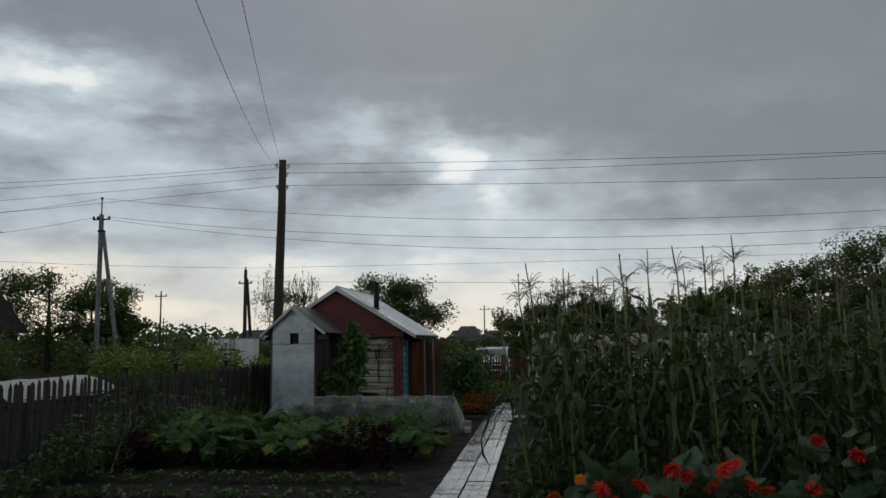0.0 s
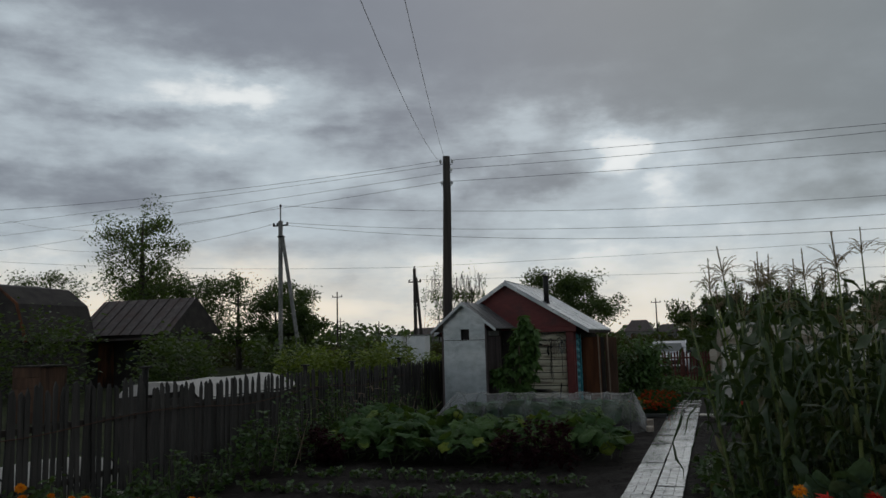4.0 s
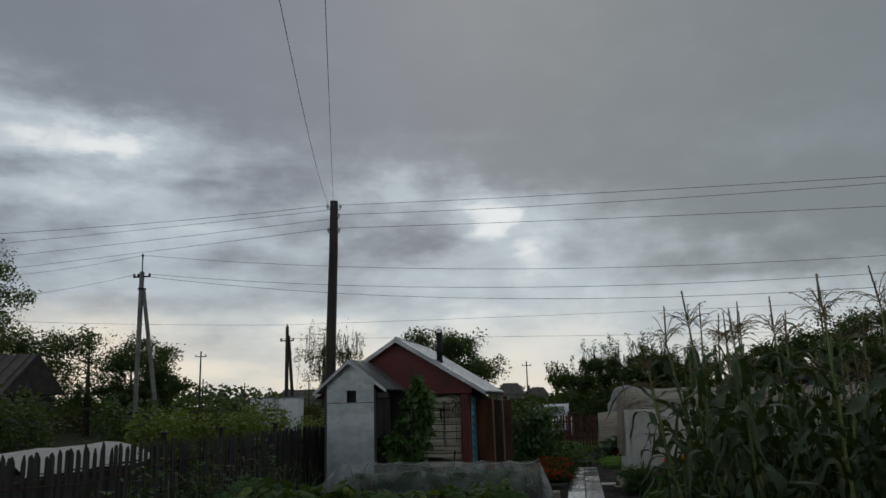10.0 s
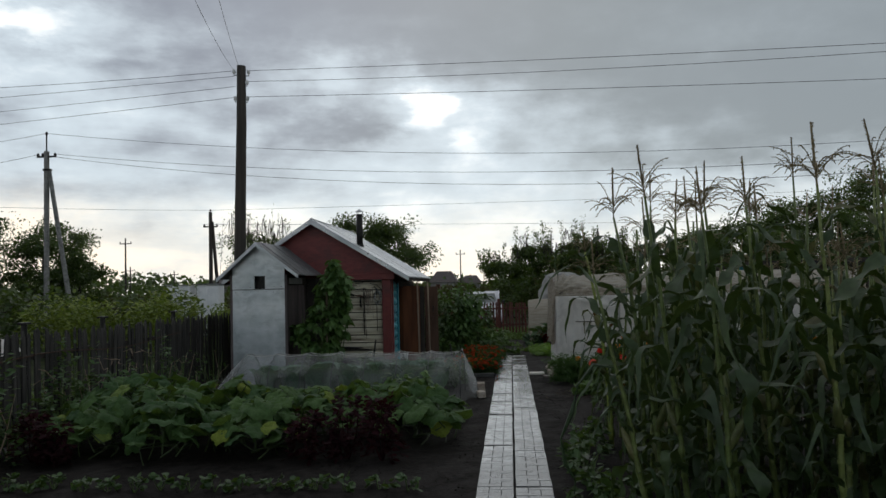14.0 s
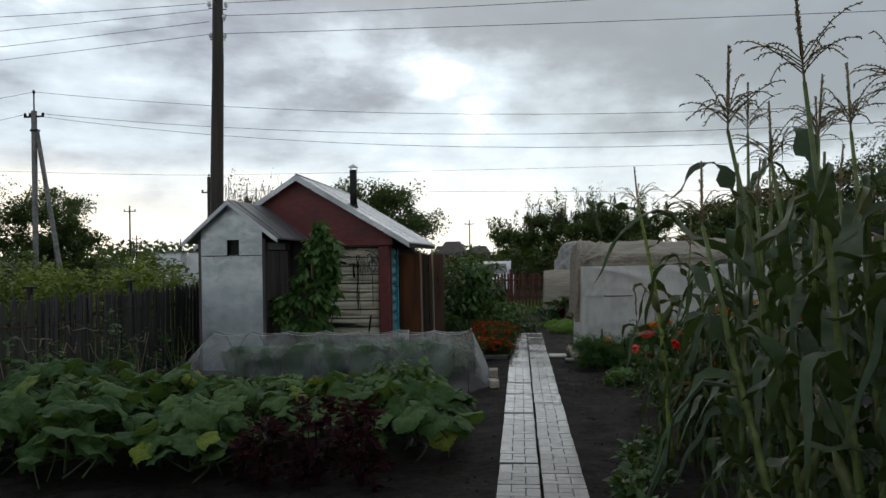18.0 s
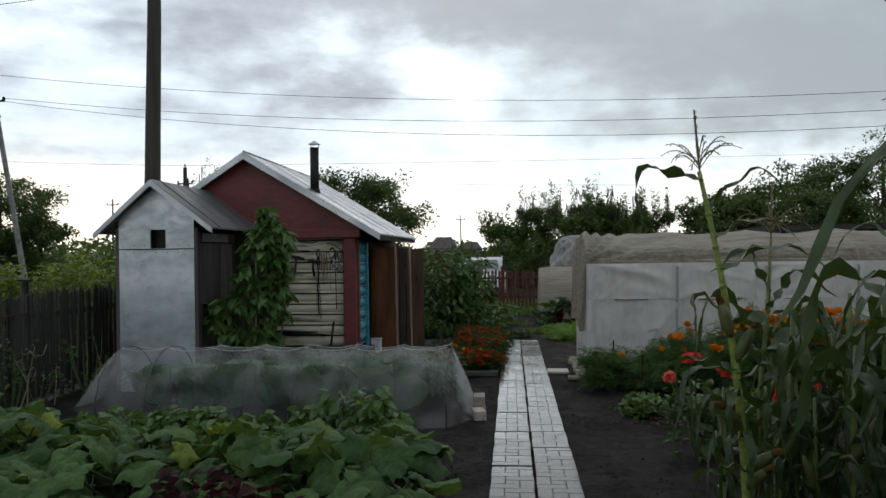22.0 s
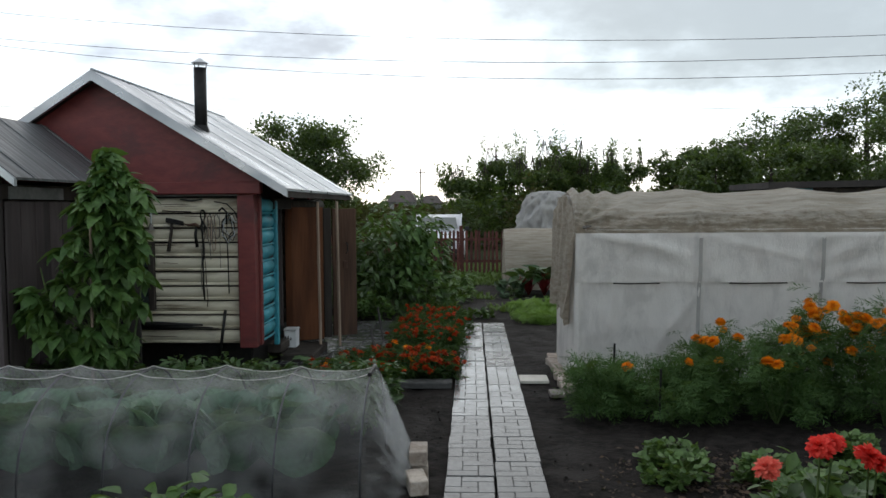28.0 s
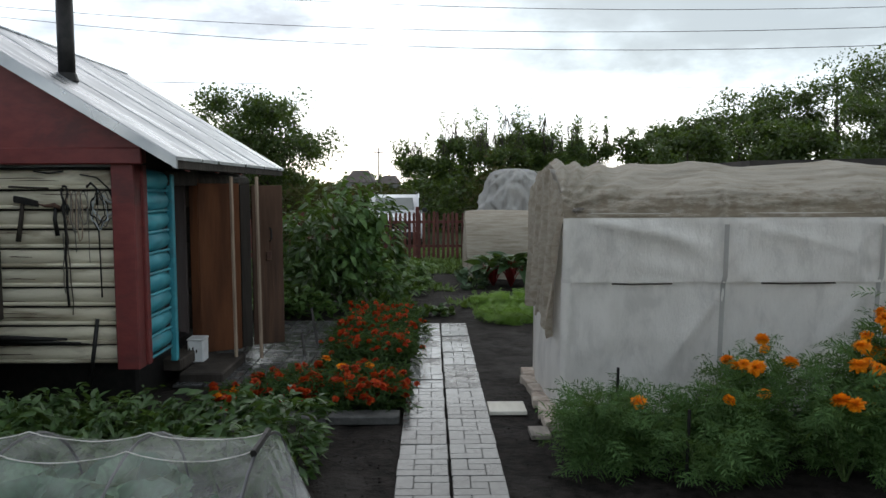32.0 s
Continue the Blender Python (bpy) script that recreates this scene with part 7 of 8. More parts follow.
for k in range(16):
    bushy("carrot_greens", 0.72 + 0.26 * (k % 4), 20.3 + 0.34 * (k // 4) + 0.35 * (k // 8), 0.2, 0.2, 0.14, 330, FERN, 0.11, "lettuce", "bright green feathery row of carrots", "vegetable plant", "bright green bed", seed=k, stems=4)
for k, (x, y) in enumerate([(0.92, 23.7), (1.2, 23.6), (1.5, 23.8), (1.8, 23.6)]):
    o = empty("chard_plant", x, y, 0, "chard with glossy dark leaves and red stalks", "chard", "chard row")
    rng = random.Random(k)
    for q in range(24):
        a, t = q * 2.4, rng.uniform(0.25, 0.9)
        tip = Vector((0.26 * t * math.cos(a), 0.24 * t * math.sin(a), 0.42 * (1.15 - 0.55 * t)))
        s = part("stalk", tb([(0, 0, -0.01), tip * 0.5 + Vector((0, 0, 0.05)), tip], [0.011, 0.010, 0.006], 6), M["chardstem"], o, soft=True)
        L = rng.uniform(0.22, 0.32)
        V, F = spread(*blade(4, 0.62, 0.55, 0.14), np.array([tip]), turns(np.array([a]), np.array([rng.uniform(-0.3, 1.0)]), np.array([rng.uniform(-0.8, 0.8)])), np.array([L]))
        np_part("leaf", V, F, M["chard"], o, soft=True)

for k, (x, y) in enumerate([(0.55, 23.5), (0.72, 23.9), (0.62, 24.2)]):
    bushy("beet_plant", x, y, 0.22, 0.2, 0.26, 90, ROUND, 0.13, "cabbageleaf", "low grey-green beet plant beside the track", "vegetable plant", "beets beside the track", seed=90 + k, stems=4)


def grass_patches():
    """Short grass: wide at the fence, then in tufts and bands across the trodden track."""
    rng = np.random.default_rng(8)
    n = 26000
    x, y = rng.uniform(-3.2, 1.0, n), rng.uniform(20.6, 31.0, n)
    bands = np.sin(y * 4.1 + 1.2 * x + 0.8 * np.sin(3 * x)) + 0.7 * np.sin(x * 6 + y * 1.7)
    track = np.abs(x - 0.15) < 0.55
    keep = np.where(y > 25.4, bands > -1.5, np.where(track, bands > 0.95, (x < -0.3) & (bands > -0.6) & ((x > -0.9) | (y > 24.0))))
    x, y = x[keep], y[keep]
    n2 = 5000
    x2, y2 = rng.uniform(-9, -5.6, n2), rng.uniform(3, 22, n2)
    x, y = np.concatenate([x, x2]), np.concatenate([y, y2])
    m = len(x)
    V, F = spread(*NARROW, np.stack([x, y, np.full(m, -0.01)], -1), turns(rng.uniform(0, 6.28, m), rng.normal(0.9, 0.35, m), rng.normal(0, 0.4, m)), rng.uniform(0.05, 0.15, m))
    ob = np_part("grass", V, F, M["grass"], None, "uneven short grass on and beside the dirt track")
    tagged(ob, category="grass", kind="stuff")


grass_patches()

# ---------------- beds, right of the path ----------------
proto = [maize(s, h) for s, h in ((1, 2.1), (2, 2.2), (3, 2.0), (4, 2.28), (5, 1.9), (6, 2.15))]
rm = random.Random(4)
spots = []
for i in range(11):
    for j in range(11):
        y = 6.5 + 0.33 * j
        edge = 1.06 if y < 8.5 else 0.46 * (y - 7.0) + 0.36
        spots.append((edge + 0.36 * i + rm.uniform(-0.08, 0.1), y + rm.uniform(-0.1, 0.1)))
spots = [(x, y) for x, y in spots if x > 1.75 or y > 7.75]
for k, (x, y) in enumerate(spots):
    m = pose(x, y, 0, 0, 0, rm.uniform(0, 360)) @ Matrix.Diagonal((1, 1, rm.uniform(0.80, 1.06), 1))
    if k < len(proto):
        proto[k].matrix_basis = m
    else:
        copy_thing(proto[k % 6], m)
# the plants nearest the path: foot, lean of the top, height
for k, (x, y, lx, ly, h, sz) in enumerate([(0.98, 7.25, -0.28, 0.12, 2.06, 1.0), (0.82, 7.0, -0.30, 0.06, 1.68, 0.75), (1.04, 6.95, -0.22, -0.05, 2.14, 1.05), (1.22, 6.68, -0.12, 0.0, 1.98, 0.95), (1.30, 7.42, -0.12, 0.0, 2.05, 1.0), (1.08, 7.5, -0.14, 0.1, 1.95, 0.9), (1.34, 7.0, -0.15, 0.0, 2.08, 1.0), (1.64, 7.3, -0.12, 0.0, 2.1, 1.0), (1.78, 6.62, -0.08, 0.0, 2.14, 1.05), (2.42, 7.3, -0.1, 0.0, 2.3, 1.05)]):
    near = maize(22 + k, h, lean=(lx, ly), size=sz, first=0.10)
    near.matrix_basis = pose(x, y, 0)
tagged(part("withered_leaf", tb([(0.62, 7.02, 1.12), (0.50, 7.0, 1.14), (0.40, 7.0, 1.02), (0.36, 6.99, 0.86), (0.29, 7.0, 0.70), (0.31, 7.0, 0.55), (0.37, 7.0, 0.45), (0.36, 7.0, 0.37)], [0.006, 0.012, 0.006, 0.016, 0.007, 0.013, 0.005, 0.003], 5), M["corn"], None, "withered twisted maize leaf hanging beside the path"), category="leaf")
lone_maize()
lone = maize(7, 1.62)
lone.matrix_basis = pose(1.14, 10.70, 0, 0, -3, 140)
low_maize = maize(9, 0.95, short=True)
low_maize.matrix_basis = pose(1.16, 10.36, 0, 0, 4, 0)
tagged(low_maize, "short stocky maize plant with hanging leaves")
for x, y, s, rz in ((1.36, 10.7, 1.1, 130), (1.02, 10.75, 0.85, 200), (1.42, 11.1, 1.0, 80), (1.62, 10.8, 1.15, 250), (1.85, 11.2, 1.1, 310), (1.5, 10.3, 1.15, 40), (1.3, 10.2, 0.9, 290), (1.75, 10.5, 1.2, 170), (1.3, 10.55, 1.35, 20), (1.6, 10.6, 1.4, 100), (1.95, 10.9, 1.4, 200)):
    copy_thing(low_maize, pose(x, y, 0, 0, 0, rz) @ Matrix.Diagonal((s, s, s, 1)))
for k, (x, y, s, rz) in enumerate([(2.0, 10.6, 0.93, 260), (2.3, 11.0, 0.88, 30)]):
    copy_thing(proto[k % 6], pose(x, y, 0, 0, 0, rz) @ Matrix.Diagonal((0.92, 0.92, s, 1)))

for k, (x, y) in enumerate([(0.86, 6.75), (1.02, 6.55), (0.74, 7.2), (1.3, 6.5), (1.55, 6.6), (1.2, 7.1), (1.5, 7.05), (1.8, 6.9), (0.62, 8.3), (0.58, 8.9), (0.66, 9.5), (0.72, 10.1), (0.75, 7.7)]):
    bushy("burdock_clump", x, y, 0.2, 0.22, 0.3, 150, OVAL, 0.085, "tomato", "low broad-leaved green clump under the maize", "vegetable plant", "clumps under the maize", seed=k, stems=4)
G3 = "dahlia plant with full red flower heads"
HEADS = {0: ((1.17, 0.64, "orange", 0.05), (0.953, 0.50, "redorange", 0.075), (1.074, 0.40, "redorange", 0.07), (0.907, 0.32, "red", 0.07)), 1: ((1.33, 0.57, "red", 0.08), (1.44, 0.48, "red", 0.055), (1.495, 0.43, "redorange", 0.065), (1.39, 0.32, "orange", 0.095), (1.52, 0.30, "redorange", 0.06), (1.62, 0.60, "red", 0.075)), 2: ((1.85, 0.72, "red", 0.08), (1.95, 0.67, "red", 0.07), (1.76, 0.50, "redorange", 0.065)), 3: ((2.22, 0.72, "red", 0.085), (2.30, 0.76, "red", 0.055), (2.12, 0.60, "red", 0.07), (2.40, 0.62, "red", 0.06))}
for k, (x, y, h, n) in enumerate([(1.14, 5.32, 0.44, 0), (1.48, 5.42, 0.60, 0), (1.88, 5.4, 0.66, 0), (2.25, 5.3, 0.62, 0), (2.75, 5.3, 0.6, 3), (3.2, 5.7, 0.8, 4), (3.7, 5.4, 0.75, 4), (1.65, 4.6, 0.5, 3), (2.2, 4.6, 0.5, 3), (4.2, 5.6, 0.75, 3)]):
    o, C = bushy("dahlia", x, y, 0.27, 0.25, h, 120, ROUND, 0.19, "cabbageleaf", G3, "dahlia", "dahlias by the path", seed=k, droop=-0.5)
    if n:
        add_flowers(o, C, ["red", "redorange"], n, 0.06, np.random.default_rng(k), 0.05, 0.75)
    for fx, fz, kind, s in HEADS.get(k, ()):
        p = Vector((fx - x, 5.18 - y, fz))
        V, F = stalk_arrays((p.x * 0.4, 0.0, 0.1), tuple(p), 0.006, 0.004)
        np_part("flower_stalk", V, F, M["stem"], o, soft=True)
        h = piece("flower", ZINNIA[kind][k % 2], o, pose(*p, 38, -8, fx * 300) @ Matrix.Diagonal((s, s, s, 1)))
        part("flower_centre", tb([(0, 0, 0.02), (0, 0, 0.16), (0, 0, 0.24)], [0.16, 0.17, 0.06], 9), M["rust"], h, "brown button centre", True)
for k, (x, y) in enumerate([(1.25, 4.1), (1.3, 3.6)]):
    o, C = bushy("marigold", x, y, 0.24, 0.22, 0.5, 260, FERN, 0.13, "feather", G1, "marigold", "front marigold row", seed=50 + k)
    add_flowers(o, C, ["redorange", "orange"], 5, 0.062, rg, zmin=0.7)
for k, (x, y, h, n) in enumerate([(1.24, 12.40, 0.56, 0), (1.52, 12.5, 0.52, 0), (1.9, 12.55, 0.46, 1), (2.2, 12.9, 0.5, 2), (2.5, 12.5, 0.55, 2)]):
    o, C = bushy("dahlia", x, y, 0.20, 0.16, h, 240, OVAL, 0.10, "darkgreen", G3, "dahlia", "dahlias by the greenhouse", seed=60 + k, droop=0.15)
    if n:
        add_flowers(o, C, ["red"], n, 0.07, np.random.default_rng(k), 0.05, 0.75)
    for fx, fy, fz, s, kind in (((1.03, 12.3, 0.62, 0.058, "pink"), (1.10, 12.0, 0.80, 0.052, "red"), (1.155, 12.02, 0.81, 0.042, "red")), ((1.42, 12.3, 0.67, 0.058, "red"), (1.455, 12.3, 0.65, 0.05, "red")))[k] if k < 2 else ():
        p = Vector((fx - x, fy - y, fz))
        V, F = stalk_arrays((p.x * 0.4, p.y * 0.4, 0.2), tuple(p), 0.006, 0.004)
        np_part("flower_stalk", V, F, M["stem"], o, soft=True)
        piece("flower", FULL[kind][k % 2], o, pose(*p, 32, -10, fx * 300) @ Matrix.Diagonal((s, s, s, 1)))
for k, (x, y, r) in enumerate([(1.10, 13.80, 0.20), (1.13, 14.12, 0.19), (1.58, 13.85, 0.20), (1.72, 13.5, 0.22), (2.3, 14.2, 0.22), (2.15, 13.7, 0.2)]):
    bushy("strawberry_plant", x, y, r * 0.85, r * 0.78, 0.17, 480, ROUND, 0.05, "strawberry", "small round strawberry plant on bare soil", "strawberry", "strawberry plants", seed=k, stems=6)
def soil_clods():
    """Loose crumbs on the bare soil beside the path."""
    rng = np.random.default_rng(77)
    n = 4500
    side = rng.random(n) < 0.55
    x = np.where(side, rng.uniform(0.38, 2.6, n), rng.uniform(-3.6, -0.4, n))
    y = np.where(side, rng.uniform(8.5, 17.5, n), rng.uniform(5.2, 9.6, n))
    far = rng.random(n) < 0.12
    x, y = np.where(far, rng.uniform(-0.75, -0.36, n), x), np.where(far, rng.uniform(9.0, 16.0, n), y)
    tv = np.array([(-0.5, -0.4, 0), (0.5, -0.45, 0), (0.45, 0.5, 0), (-0.5, 0.4, 0), (-0.2, -0.2, 0.45), (0.3, -0.15, 0.5), (0.2, 0.25, 0.4), (-0.25, 0.2, 0.5)])
    tf = np.array([(4, 5, 6, 7), (0, 1, 5, 4), (1, 2, 6, 5), (2, 3, 7, 6), (3, 0, 4, 7)])
    z = np.full(n, -0.006)
    V, F = spread(tv, tf, np.stack([x, y, z], -1), turns(rng.uniform(0, 6.28, n), rng.normal(0, 0.3, n), rng.normal(0, 0.3, n)), 0.006 + 0.016 * rng.random(n) ** 3)
    tagged(np_part("soil_clods", V, F, M["soil"], None, "loose dark crumbs on the bare wet soil", True), category="soil", kind="stuff")


soil_clods()
rl = np.random.default_rng(31)
nl = 900
V, F = spread(*TINY, np.stack([1.45 + rl.normal(0, 0.38, nl), 13.9 + rl.normal(0, 0.22, nl), np.full(nl, 0.012)], -1), turns(rl.uniform(0, 6.28, nl), rl.normal(0, 0.25, nl), rl.normal(0, 0.4, nl)), rl.uniform(0.02, 0.05, nl))
tagged(np_part("leaf_litter", V, F, M["litter"], None, "dry brown leaves strewn round the strawberries"), category="leaf litter", kind="stuff")
for k in range(16):
    x, y = 0.88 + 0.26 * k, 15.45 + 0.22 * math.sin(k * 2.1) - 0.02 * k
    h = (0.44, 0.38, 0.43, 0.56, 0.60, 0.58, 0.70, 0.80, 0.82)[k] if k < 9 else 0.8
    o, C = bushy("marigold", x, y, 0.26, 0.26, h, 620, FERN, 0.15, "marigold", G1, "marigold", "marigolds by the greenhouse", seed=80 + k, dome=0.6)
    add_flowers(o, C, ["orange"], (1, 0, 1, 2, 6, 6)[k] if k < 6 else 15 + k % 4, 0.048, rg, 0.06, 0.5, FULL)

# ---------------- small things ----------------
def brick_mesh(name, sx, sy, sz, mat, bev=0.006):
    bm = bx(0, 0, sz / 2, sx, sy, sz, bev)
    me = bpy.data.meshes.new(name)
    bm.to_mesh(me)
    bm.free()
    me.materials.append(mat)
    return me


BRICK = brick_mesh("brick", 0.11, 0.22, 0.09, M["brick"])
for k, (x, y, z, rz) in enumerate([(-0.47, 13.96, 0.0, 6), (-0.465, 13.70, 0.0, 12), (-0.47, 13.94, 0.092, 2)]):
    tagged(piece("brick", BRICK, None, pose(x, y, z, 0, 0, rz)), "pale worn brick weighing down the net", "brick", "bricks by the net")
FOOT = brick_mesh("brick", 0.13, 0.24, 0.065, M["brick"])
for k in range(6):
    tagged(piece("brick", FOOT, None, pose(0.725 + 0.02 * math.sin(k * 3), 16.2 + 0.27 * k, -0.012, 0, 0, 8 * math.sin(k * 5))), "pale worn brick along the greenhouse foot", "brick", "bricks by the greenhouse")
tagged(part("board", bx(0.445, 16.56, 0.012, 0.27, 0.26, 0.03, 0.004), M["paleboard"], None, "pale board laid beside the paved path"), category="board")
tagged(part("board", bx(0.60, 15.95, 0.025, 0.13, 0.20, 0.03, 0.004), M["oldoffcut"], None, "small wooden offcut on the soil"), category="board")


def polystyrene_box():
    o = empty("storage_box", -2.16, 17.80, 0.10, "white plastic box at the hut doorway", "box")
    part("body", bx(0, 0, 0.095, 0.14, 0.16, 0.19, 0.01), M["white"], o)
    part("lid", bx(0, 0, 0.2, 0.15, 0.17, 0.022, 0.006), M["white"], o)
    for k in range(3):
        part("print_mark", bx(-0.05 + 0.03 * k, -0.0815, 0.10 + 0.02 * (k % 2), 0.012, 0.003, 0.03 + 0.03 * (k == 0)), M["iron"], o)


polystyrene_box()
part_step = part("doorstep", bx(-2.0, 17.72, 0.05, 0.36, 0.8, 0.10, 0.012), M["darkwood"], None, "worn dark doorstep before the hut door")
tagged(part_step, category="step")


# tools on the log wall
def hang(name, pts, r, mat, label, category, group="tools on the log wall"):
    ob = part(name, tb(pts, r, 6), M[mat], None, label, True)
    return tagged(ob, category=category, group=group)


YW = 16.665


def axe():
    o = empty("axe", -3.04, YW, 1.52, "old axe hung head up on the log wall", "axe", "tools on the log wall")
    part("handle", tb([(0, 0, 0.02), (-0.012, -0.012, -0.12), (-0.04, -0.012, -0.28)], [0.013, 0.016, 0.019], 8), M["darkwood"], o, soft=True)
    part("head", slab_prism(bmesh.new(), [(-0.055, 0.015), (-0.05, 0.05), (0.03, 0.035), (0.11, 0.012), (0.115, -0.03), (0.03, -0.012), (-0.05, 0.0)], -0.03, 0.0), M["iron"], o)


def hook_hammer():
    o = empty("pick_hammer", -2.84, YW, 1.48, "rusty pick hammer hung on the log wall", "hammer", "tools on the log wall")
    part("handle", tb([(0.04, -0.01, 0.01), (0.03, -0.015, -0.08), (0.045, -0.012, -0.2)], [0.012, 0.015, 0.017], 8), M["iron"], o, soft=True)
    part("head", tb([(-0.09, -0.012, 0.03), (-0.03, -0.014, 0.015), (0.03, -0.014, 0.02), (0.07, -0.012, 0.0)], [0.004, 0.012, 0.018, 0.015], 8), M["rust"], o, soft=True)


axe()
hook_hammer()
GT = "tools on the log wall"
o = empty("shears", -2.735, YW, 1.56, "black sheep shears hung on a nail", "shears", GT)
for s in (-1, 1):
    part("blade", tb([(0, -0.01, -0.02), (s * 0.02, -0.012, -0.08), (s * 0.008, -0.012, -0.16)], [0.008, 0.013, 0.003], 6), M["iron"], o)
part("bow", tb([(0.022 * math.cos(a), -0.012, 0.03 + 0.05 * math.sin(a)) for a in np.linspace(-1.2, 4.34, 16)], 0.008, 6), M["iron"], o, soft=True)
o = empty("hand_brush", -3.245, YW, 1.45, "small worn brush hung on the logs", "brush", GT)
part("handle", tb([(0, -0.01, 0.17), (0, -0.01, 0.06)], 0.008, 6), M["zinc"], o)
part("bristles", tb([(0, -0.012, 0.065), (0, -0.012, 0.0)], [0.012, 0.034], 8), M["rope"], o)
rt = random.Random(12)


def strand(x, z0, z1, r, mat, label, wob=0.012):
    """A cord or wire hanging down the wall, not quite straight."""
    n = 9
    hang("hanging_cord", [(x + wob * noise.noise((x * 30, q, 1)) + 0.01 * q / n * math.sin(x * 50), YW - 0.008 - 0.006 * abs(noise.noise((q, x * 9, 3))), z0 + (z1 - z0) * q / n) for q in range(n + 1)], r, mat, label, "cord")


strand(-2.745, 1.55, 0.77, 0.009, "iron", "dark cord hanging down the logs")
strand(-2.72, 1.42, 0.70, 0.004, "darkwood", "dry stem hanging down the logs", 0.03)
strand(-2.76, 1.30, 0.86, 0.004, "rope", "pale string hanging down the logs", 0.03)
strand(-2.50, 1.36, 0.83, 0.006, "iron", "thin wire hanging down the logs")
strand(-2.385, 1.56, 0.61, 0.006, "rust", "thin wire hanging down the logs")
strand(-2.66, 1.60, 1.16, 0.004, "rope", "pale string hanging down the logs", 0.02)
strand(-2.57, 1.60, 1.08, 0.003, "rope", "pale string hanging down the logs", 0.025)
for k in range(4):
    x, w, h = -2.70 + 0.035 * k, 0.022 + 0.006 * (k % 2), 0.12 + 0.03 * (k % 3)
    hang("rope_loop", [(x + w * math.cos(a) + 0.004 * math.sin(5 * a), YW - 0.014 - 0.003 * k, 1.60 - h + h * math.sin(a)) for a in np.linspace(0, 4 * math.pi, 34)], 0.0045, "rope" if k % 2 else "palewood", "loop of pale rope on a nail", "rope")
for k in range(5):
    cx, cz, rw, rh = -2.46 + rt.uniform(-0.035, 0.035), 1.47 + rt.uniform(-0.04, 0.03), rt.uniform(0.045, 0.085), rt.uniform(0.07, 0.13)
    hang("wire_coil", [(cx + rw * math.cos(a) * (1 + 0.25 * math.sin(3 * a + k)), YW - 0.012 - 0.004 * k, cz + rh * math.sin(a) + 0.02 * math.sin(5 * a)) for a in np.linspace(0, 4 * math.pi, 40)], 0.004, ("zinc", "iron", "rope")[k % 3], "coil of tangled wire on a nail", "wire coil")
hang("iron_hook", [(-2.58, YW, 1.63), (-2.54, YW - 0.02, 1.66), (-2.50, YW - 0.02, 1.62), (-2.50, YW - 0.02, 1.50)], 0.009, "iron", "dark iron hook on the log wall", "hook")
hang("iron_hook", [(-2.42, YW - 0.01, 1.62), (-2.39, YW - 0.02, 1.55), (-2.35, YW - 0.02, 1.42)], 0.008, "iron", "dark iron hook on the log wall", "hook")
hang("iron_bar", [(-2.60, YW - 0.05, 0.12), (-2.53, YW - 0.02, 0.67)], 0.016, "iron", "iron bar leaning on the log wall", "bar")
hang("thin_stick", [(-3.13, YW - 0.01, 1.635), (-3.0, YW - 0.015, 1.628), (-2.85, YW - 0.01, 1.622)], 0.008, "darkwood", "thin dark stick lying along a log", "stick")
hang("thin_stick", [(-2.62, YW - 0.01, 1.72), (-2.5, YW - 0.015, 1.70), (-2.42, YW - 0.01, 1.62)], 0.006, "iron", "thin dark stick lying along a log", "stick")
hang("thin_stick", [(-2.95, YW - 0.01, 1.745), (-2.84, YW - 0.015, 1.73), (-2.74, YW - 0.01, 1.745)], 0.007, "iron", "thin dark stick lying along a log", "stick")
for k, (x0, x1, z, r) in enumerate(((-3.66, -2.76, 0.525, 0.026), (-3.6, -2.66, 0.50, 0.016), (-3.3, -2.60, 0.492, 0.008))):
    hang("wedged_board", [(x0, YW - 0.012, z), ((x0 + x1) / 2, YW - 0.02, z + 0.005), (x1, YW - 0.012, z - 0.003)], [r, r * 1.1, r * 0.35], "iron", "charred splintered board along a log", "board")
o = empty("window_1", -3.45, YW, 1.0, "small dark hut window in a brown wooden frame", "window", kind="structure")
part("pane", bx(0, -0.012, 0, 0.40, 0.012, 0.56), M["glass"], o)
for x in (-0.205, 0.205):
    part("window_frame", bx(x, -0.02, 0, 0.055, 0.05, 0.66, 0.005), M["darkwood"], o)
for z in (-0.305, 0.305):
    part("window_frame", bx(0, -0.02, z, 0.36, 0.05, 0.05, 0.005), M["darkwood"], o)
part("glazing_bar", bx(0, -0.022, 0.08, 0.36, 0.02, 0.022), M["darkwood"], o)
for k, (x, y) in enumerate(((-1.66, 18.12), (-1.86, 18.0))):
    tagged(part("batten", tb([(x, y - 0.06, 0.06), (x - 0.03, y + 0.02, 1.72)], 0.018, 6), M["palewood"], None, "pale wooden batten leaning on the open door"), category="batten", group="battens by the door")
for k, (a, b) in enumerate((((-1.22, 18.62, 0.0), (-1.30, 18.72, 0.42)), ((-1.30, 18.30, 0.0), (-1.36, 18.50, 0.20)))):
    tagged(part("short_stick", tb([a, b], 0.014, 6), M["greywood"], None, "short grey stick leaning by the open door"), category="stick", group="sticks by the door")
hose = [(0.60, 7.0, 0.02), (0.62, 6.85, 0.022), (0.52, 6.59, 0.02), (0.42, 6.2, 0.02), (0.37, 5.86, 0.02), (0.36, 5.4, 0.02), (0.42, 4.9, 0.02), (0.5, 4.3, 0.02)]
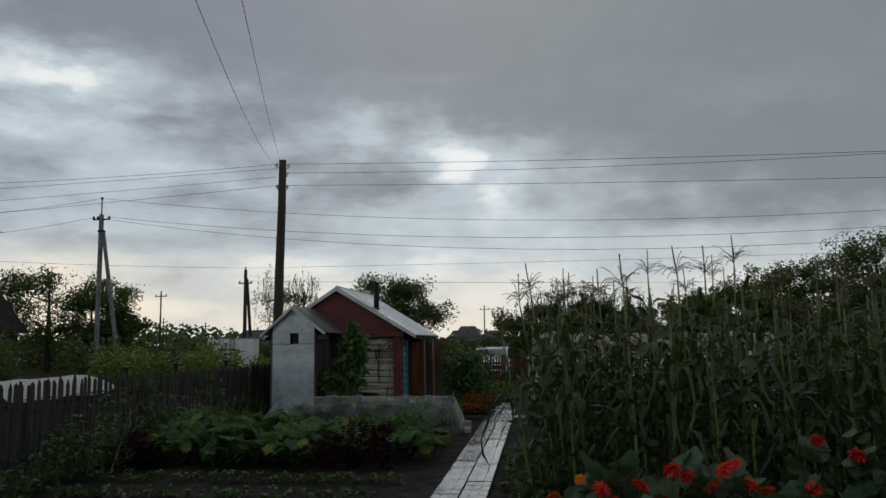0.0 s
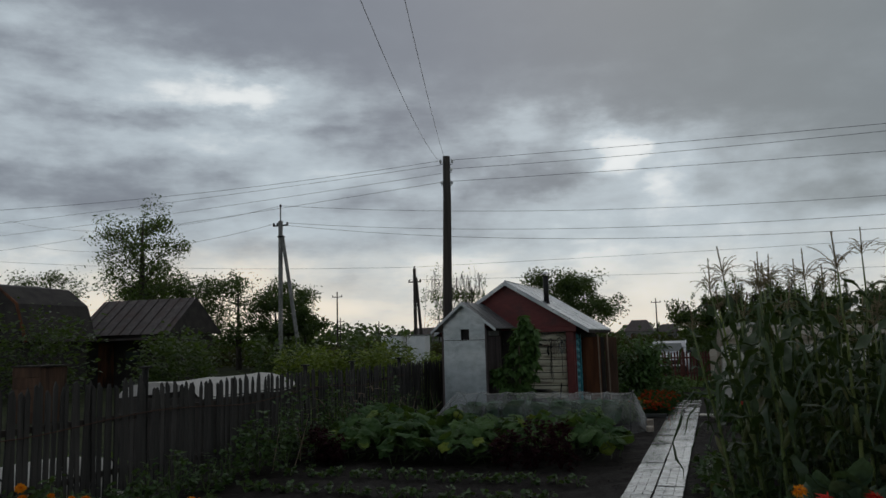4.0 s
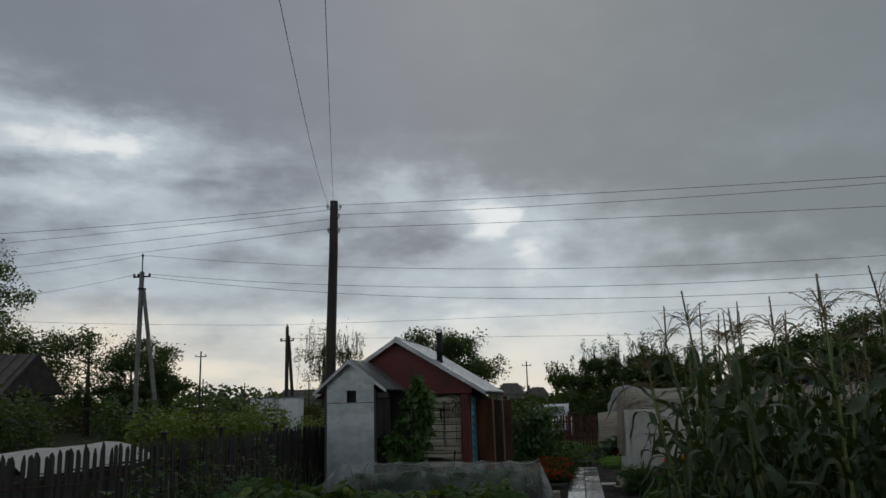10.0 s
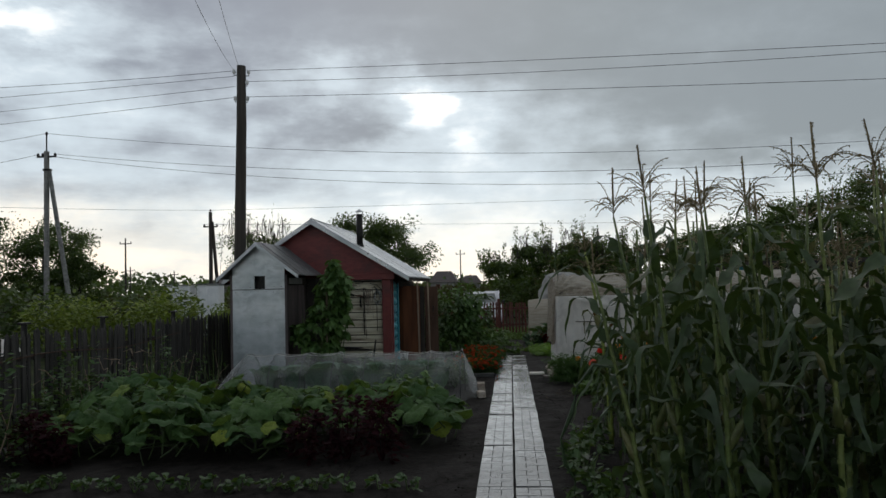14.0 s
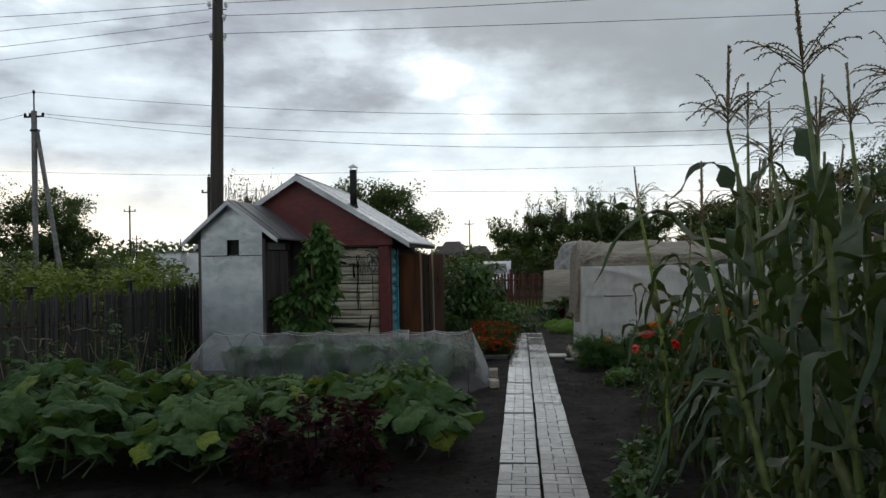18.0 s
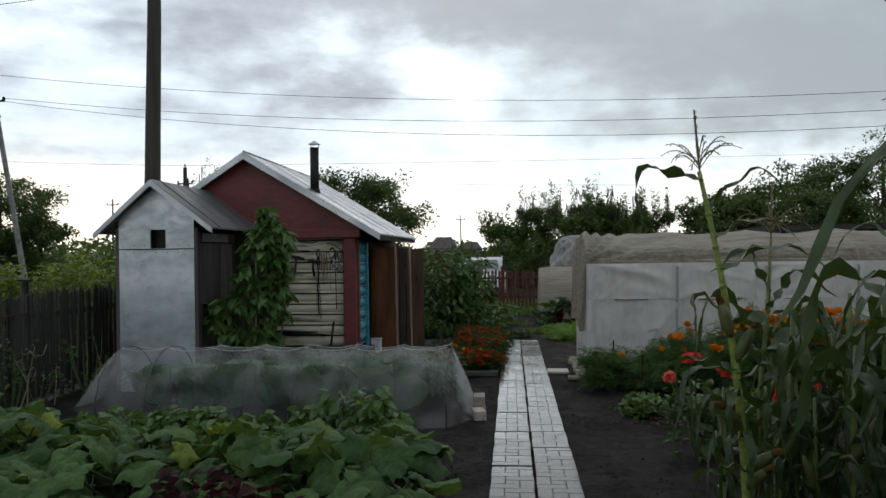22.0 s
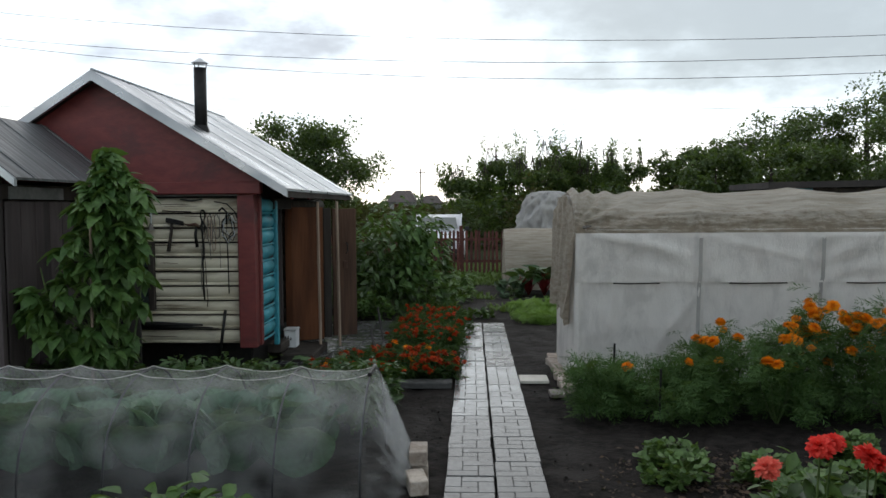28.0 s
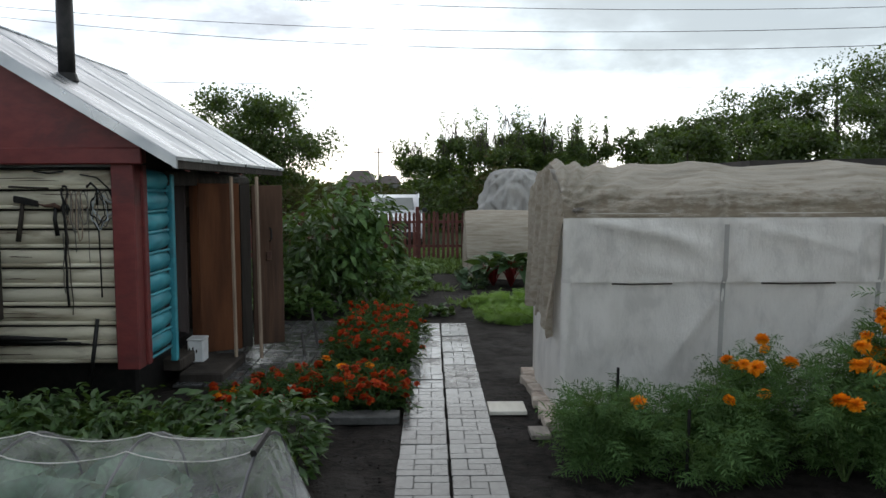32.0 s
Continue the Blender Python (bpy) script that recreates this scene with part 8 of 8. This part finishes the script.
tagged(part("garden_hose", tb(hose, 0.014, 8), M["rope"], None, "grey-green garden hose lying on the soil", True), category="hose")
for k, (x, y, h) in enumerate(((1.28, 15.1, 0.42), (1.05, 15.75, 0.5))):
    tagged(part("marker_stake", tb([(x, y, -0.03), (x + 0.01, y, h)], 0.009, 6), M["iron"], None, "thin dark stake in the flower bed"), category="stake", group="stakes in the flower bed")

# ---------------- paving, last ----------------
def slab_mesh(seed, W=0.292, L=0.262):
    """A cast slab with raised brick pattern, joints recessed."""
    rng = random.Random(seed)
    bm = bmesh.new()
    box(bm, 0, 0, 0.0105, W, L, 0.021)
    for f in bm.faces:
        f.material_index = 1
    g = 0.0022
    a, h = W / 3, L / 3
    rects = [(-W / 2, L / 2 - 2 * h, a, 2 * h), (-W / 2 + a, L / 2 - h, 2 * a, h), (-W / 2 + a, L / 2 - 2 * h, a, h), (-W / 2 + 2 * a, -L / 2, a, 2 * h), (-W / 2, -L / 2, 2 * a, h)]
    for x, y, w, l in rects:
        z = 0.0265 + rng.uniform(-0.0007, 0.0007)
        x0, x1, y0, y1 = x + g, x + w - g, y + g, y + l - g
        e = 0.0015
        lo = [bm.verts.new(p) for p in ((x0, y0, 0.0205), (x1, y0, 0.0205), (x1, y1, 0.0205), (x0, y1, 0.0205))]
        hi = [bm.verts.new(p) for p in ((x0 + e, y0 + e, z), (x1 - e, y0 + e, z), (x1 - e, y1 - e, z), (x0 + e, y1 - e, z))]
        bm.faces.new(hi).material_index = 0
        for q in range(4):
            bm.faces.new((lo[q], lo[(q + 1) % 4], hi[(q + 1) % 4], hi[q]))
    me = bpy.data.meshes.new("slab")
    bm.to_mesh(me)
    bm.free()
    return me


def paving():
    p = tagged(empty("pavement", 0, 11, 0, "garden path of two rows of wet patterned concrete slabs"), kind="structure", category="path")
    light = [slab_mesh(s) for s in range(3)]
    for m in light:
        m.materials.append(M["slab"])
        m.materials.append(M["joint"])
    muddy = [slab_mesh(s) for s in range(10, 13)]
    for m in muddy:
        m.materials.append(M["muddyslab"])
        m.materials.append(M["joint"])
    y = 20.0
    while y > 1.5:
        for s in (-1, 1):
            piece("slab", random.choice(muddy if y > 17.1 and random.random() < 0.6 else light), p, pose(s * 0.153 + random.uniform(-0.004, 0.004), y - 0.131 - 11, 0.006 + random.uniform(-0.003, 0.003), random.uniform(-0.8, 0.8), random.uniform(-0.35, 0.35), random.uniform(-0.5, 0.5)))
        y -= 0.2675
    q = tagged(empty("patio", -1.6, 18.7, 0, "dark wet paving before the hut door"), kind="structure", category="paving")
    dark = [slab_mesh(s, 0.242, 0.242) for s in range(5, 8)]
    for m in dark:
        m.materials.append(M["darkslab"])
        m.materials.append(M["joint"])
    for i in range(5):
        for j in range(12):
            piece("slab", random.choice(dark), q, pose(-2.08 + 0.25 * i + 1.6, 17.35 + 0.25 * j - 18.7, random.uniform(0.0, 0.004), random.uniform(-0.35, 0.35), random.uniform(-0.3, 0.3), random.uniform(-1, 1)))
    e = tagged(empty("bed_edging", -0.6, 15.9, 0, "grey concrete edging of the red marigold bed"), kind="structure", category="edging")
    for x0, w in ((-0.57, 0.49), (-1.07, 0.49), (-1.57, 0.49)):
        part("kerb", bx(x0 + 0.6, 0.42 + 0.01 * math.sin(x0 * 9), 0.02, w, 0.17, 0.06, 0.006), M["kerb"], e)


paving()
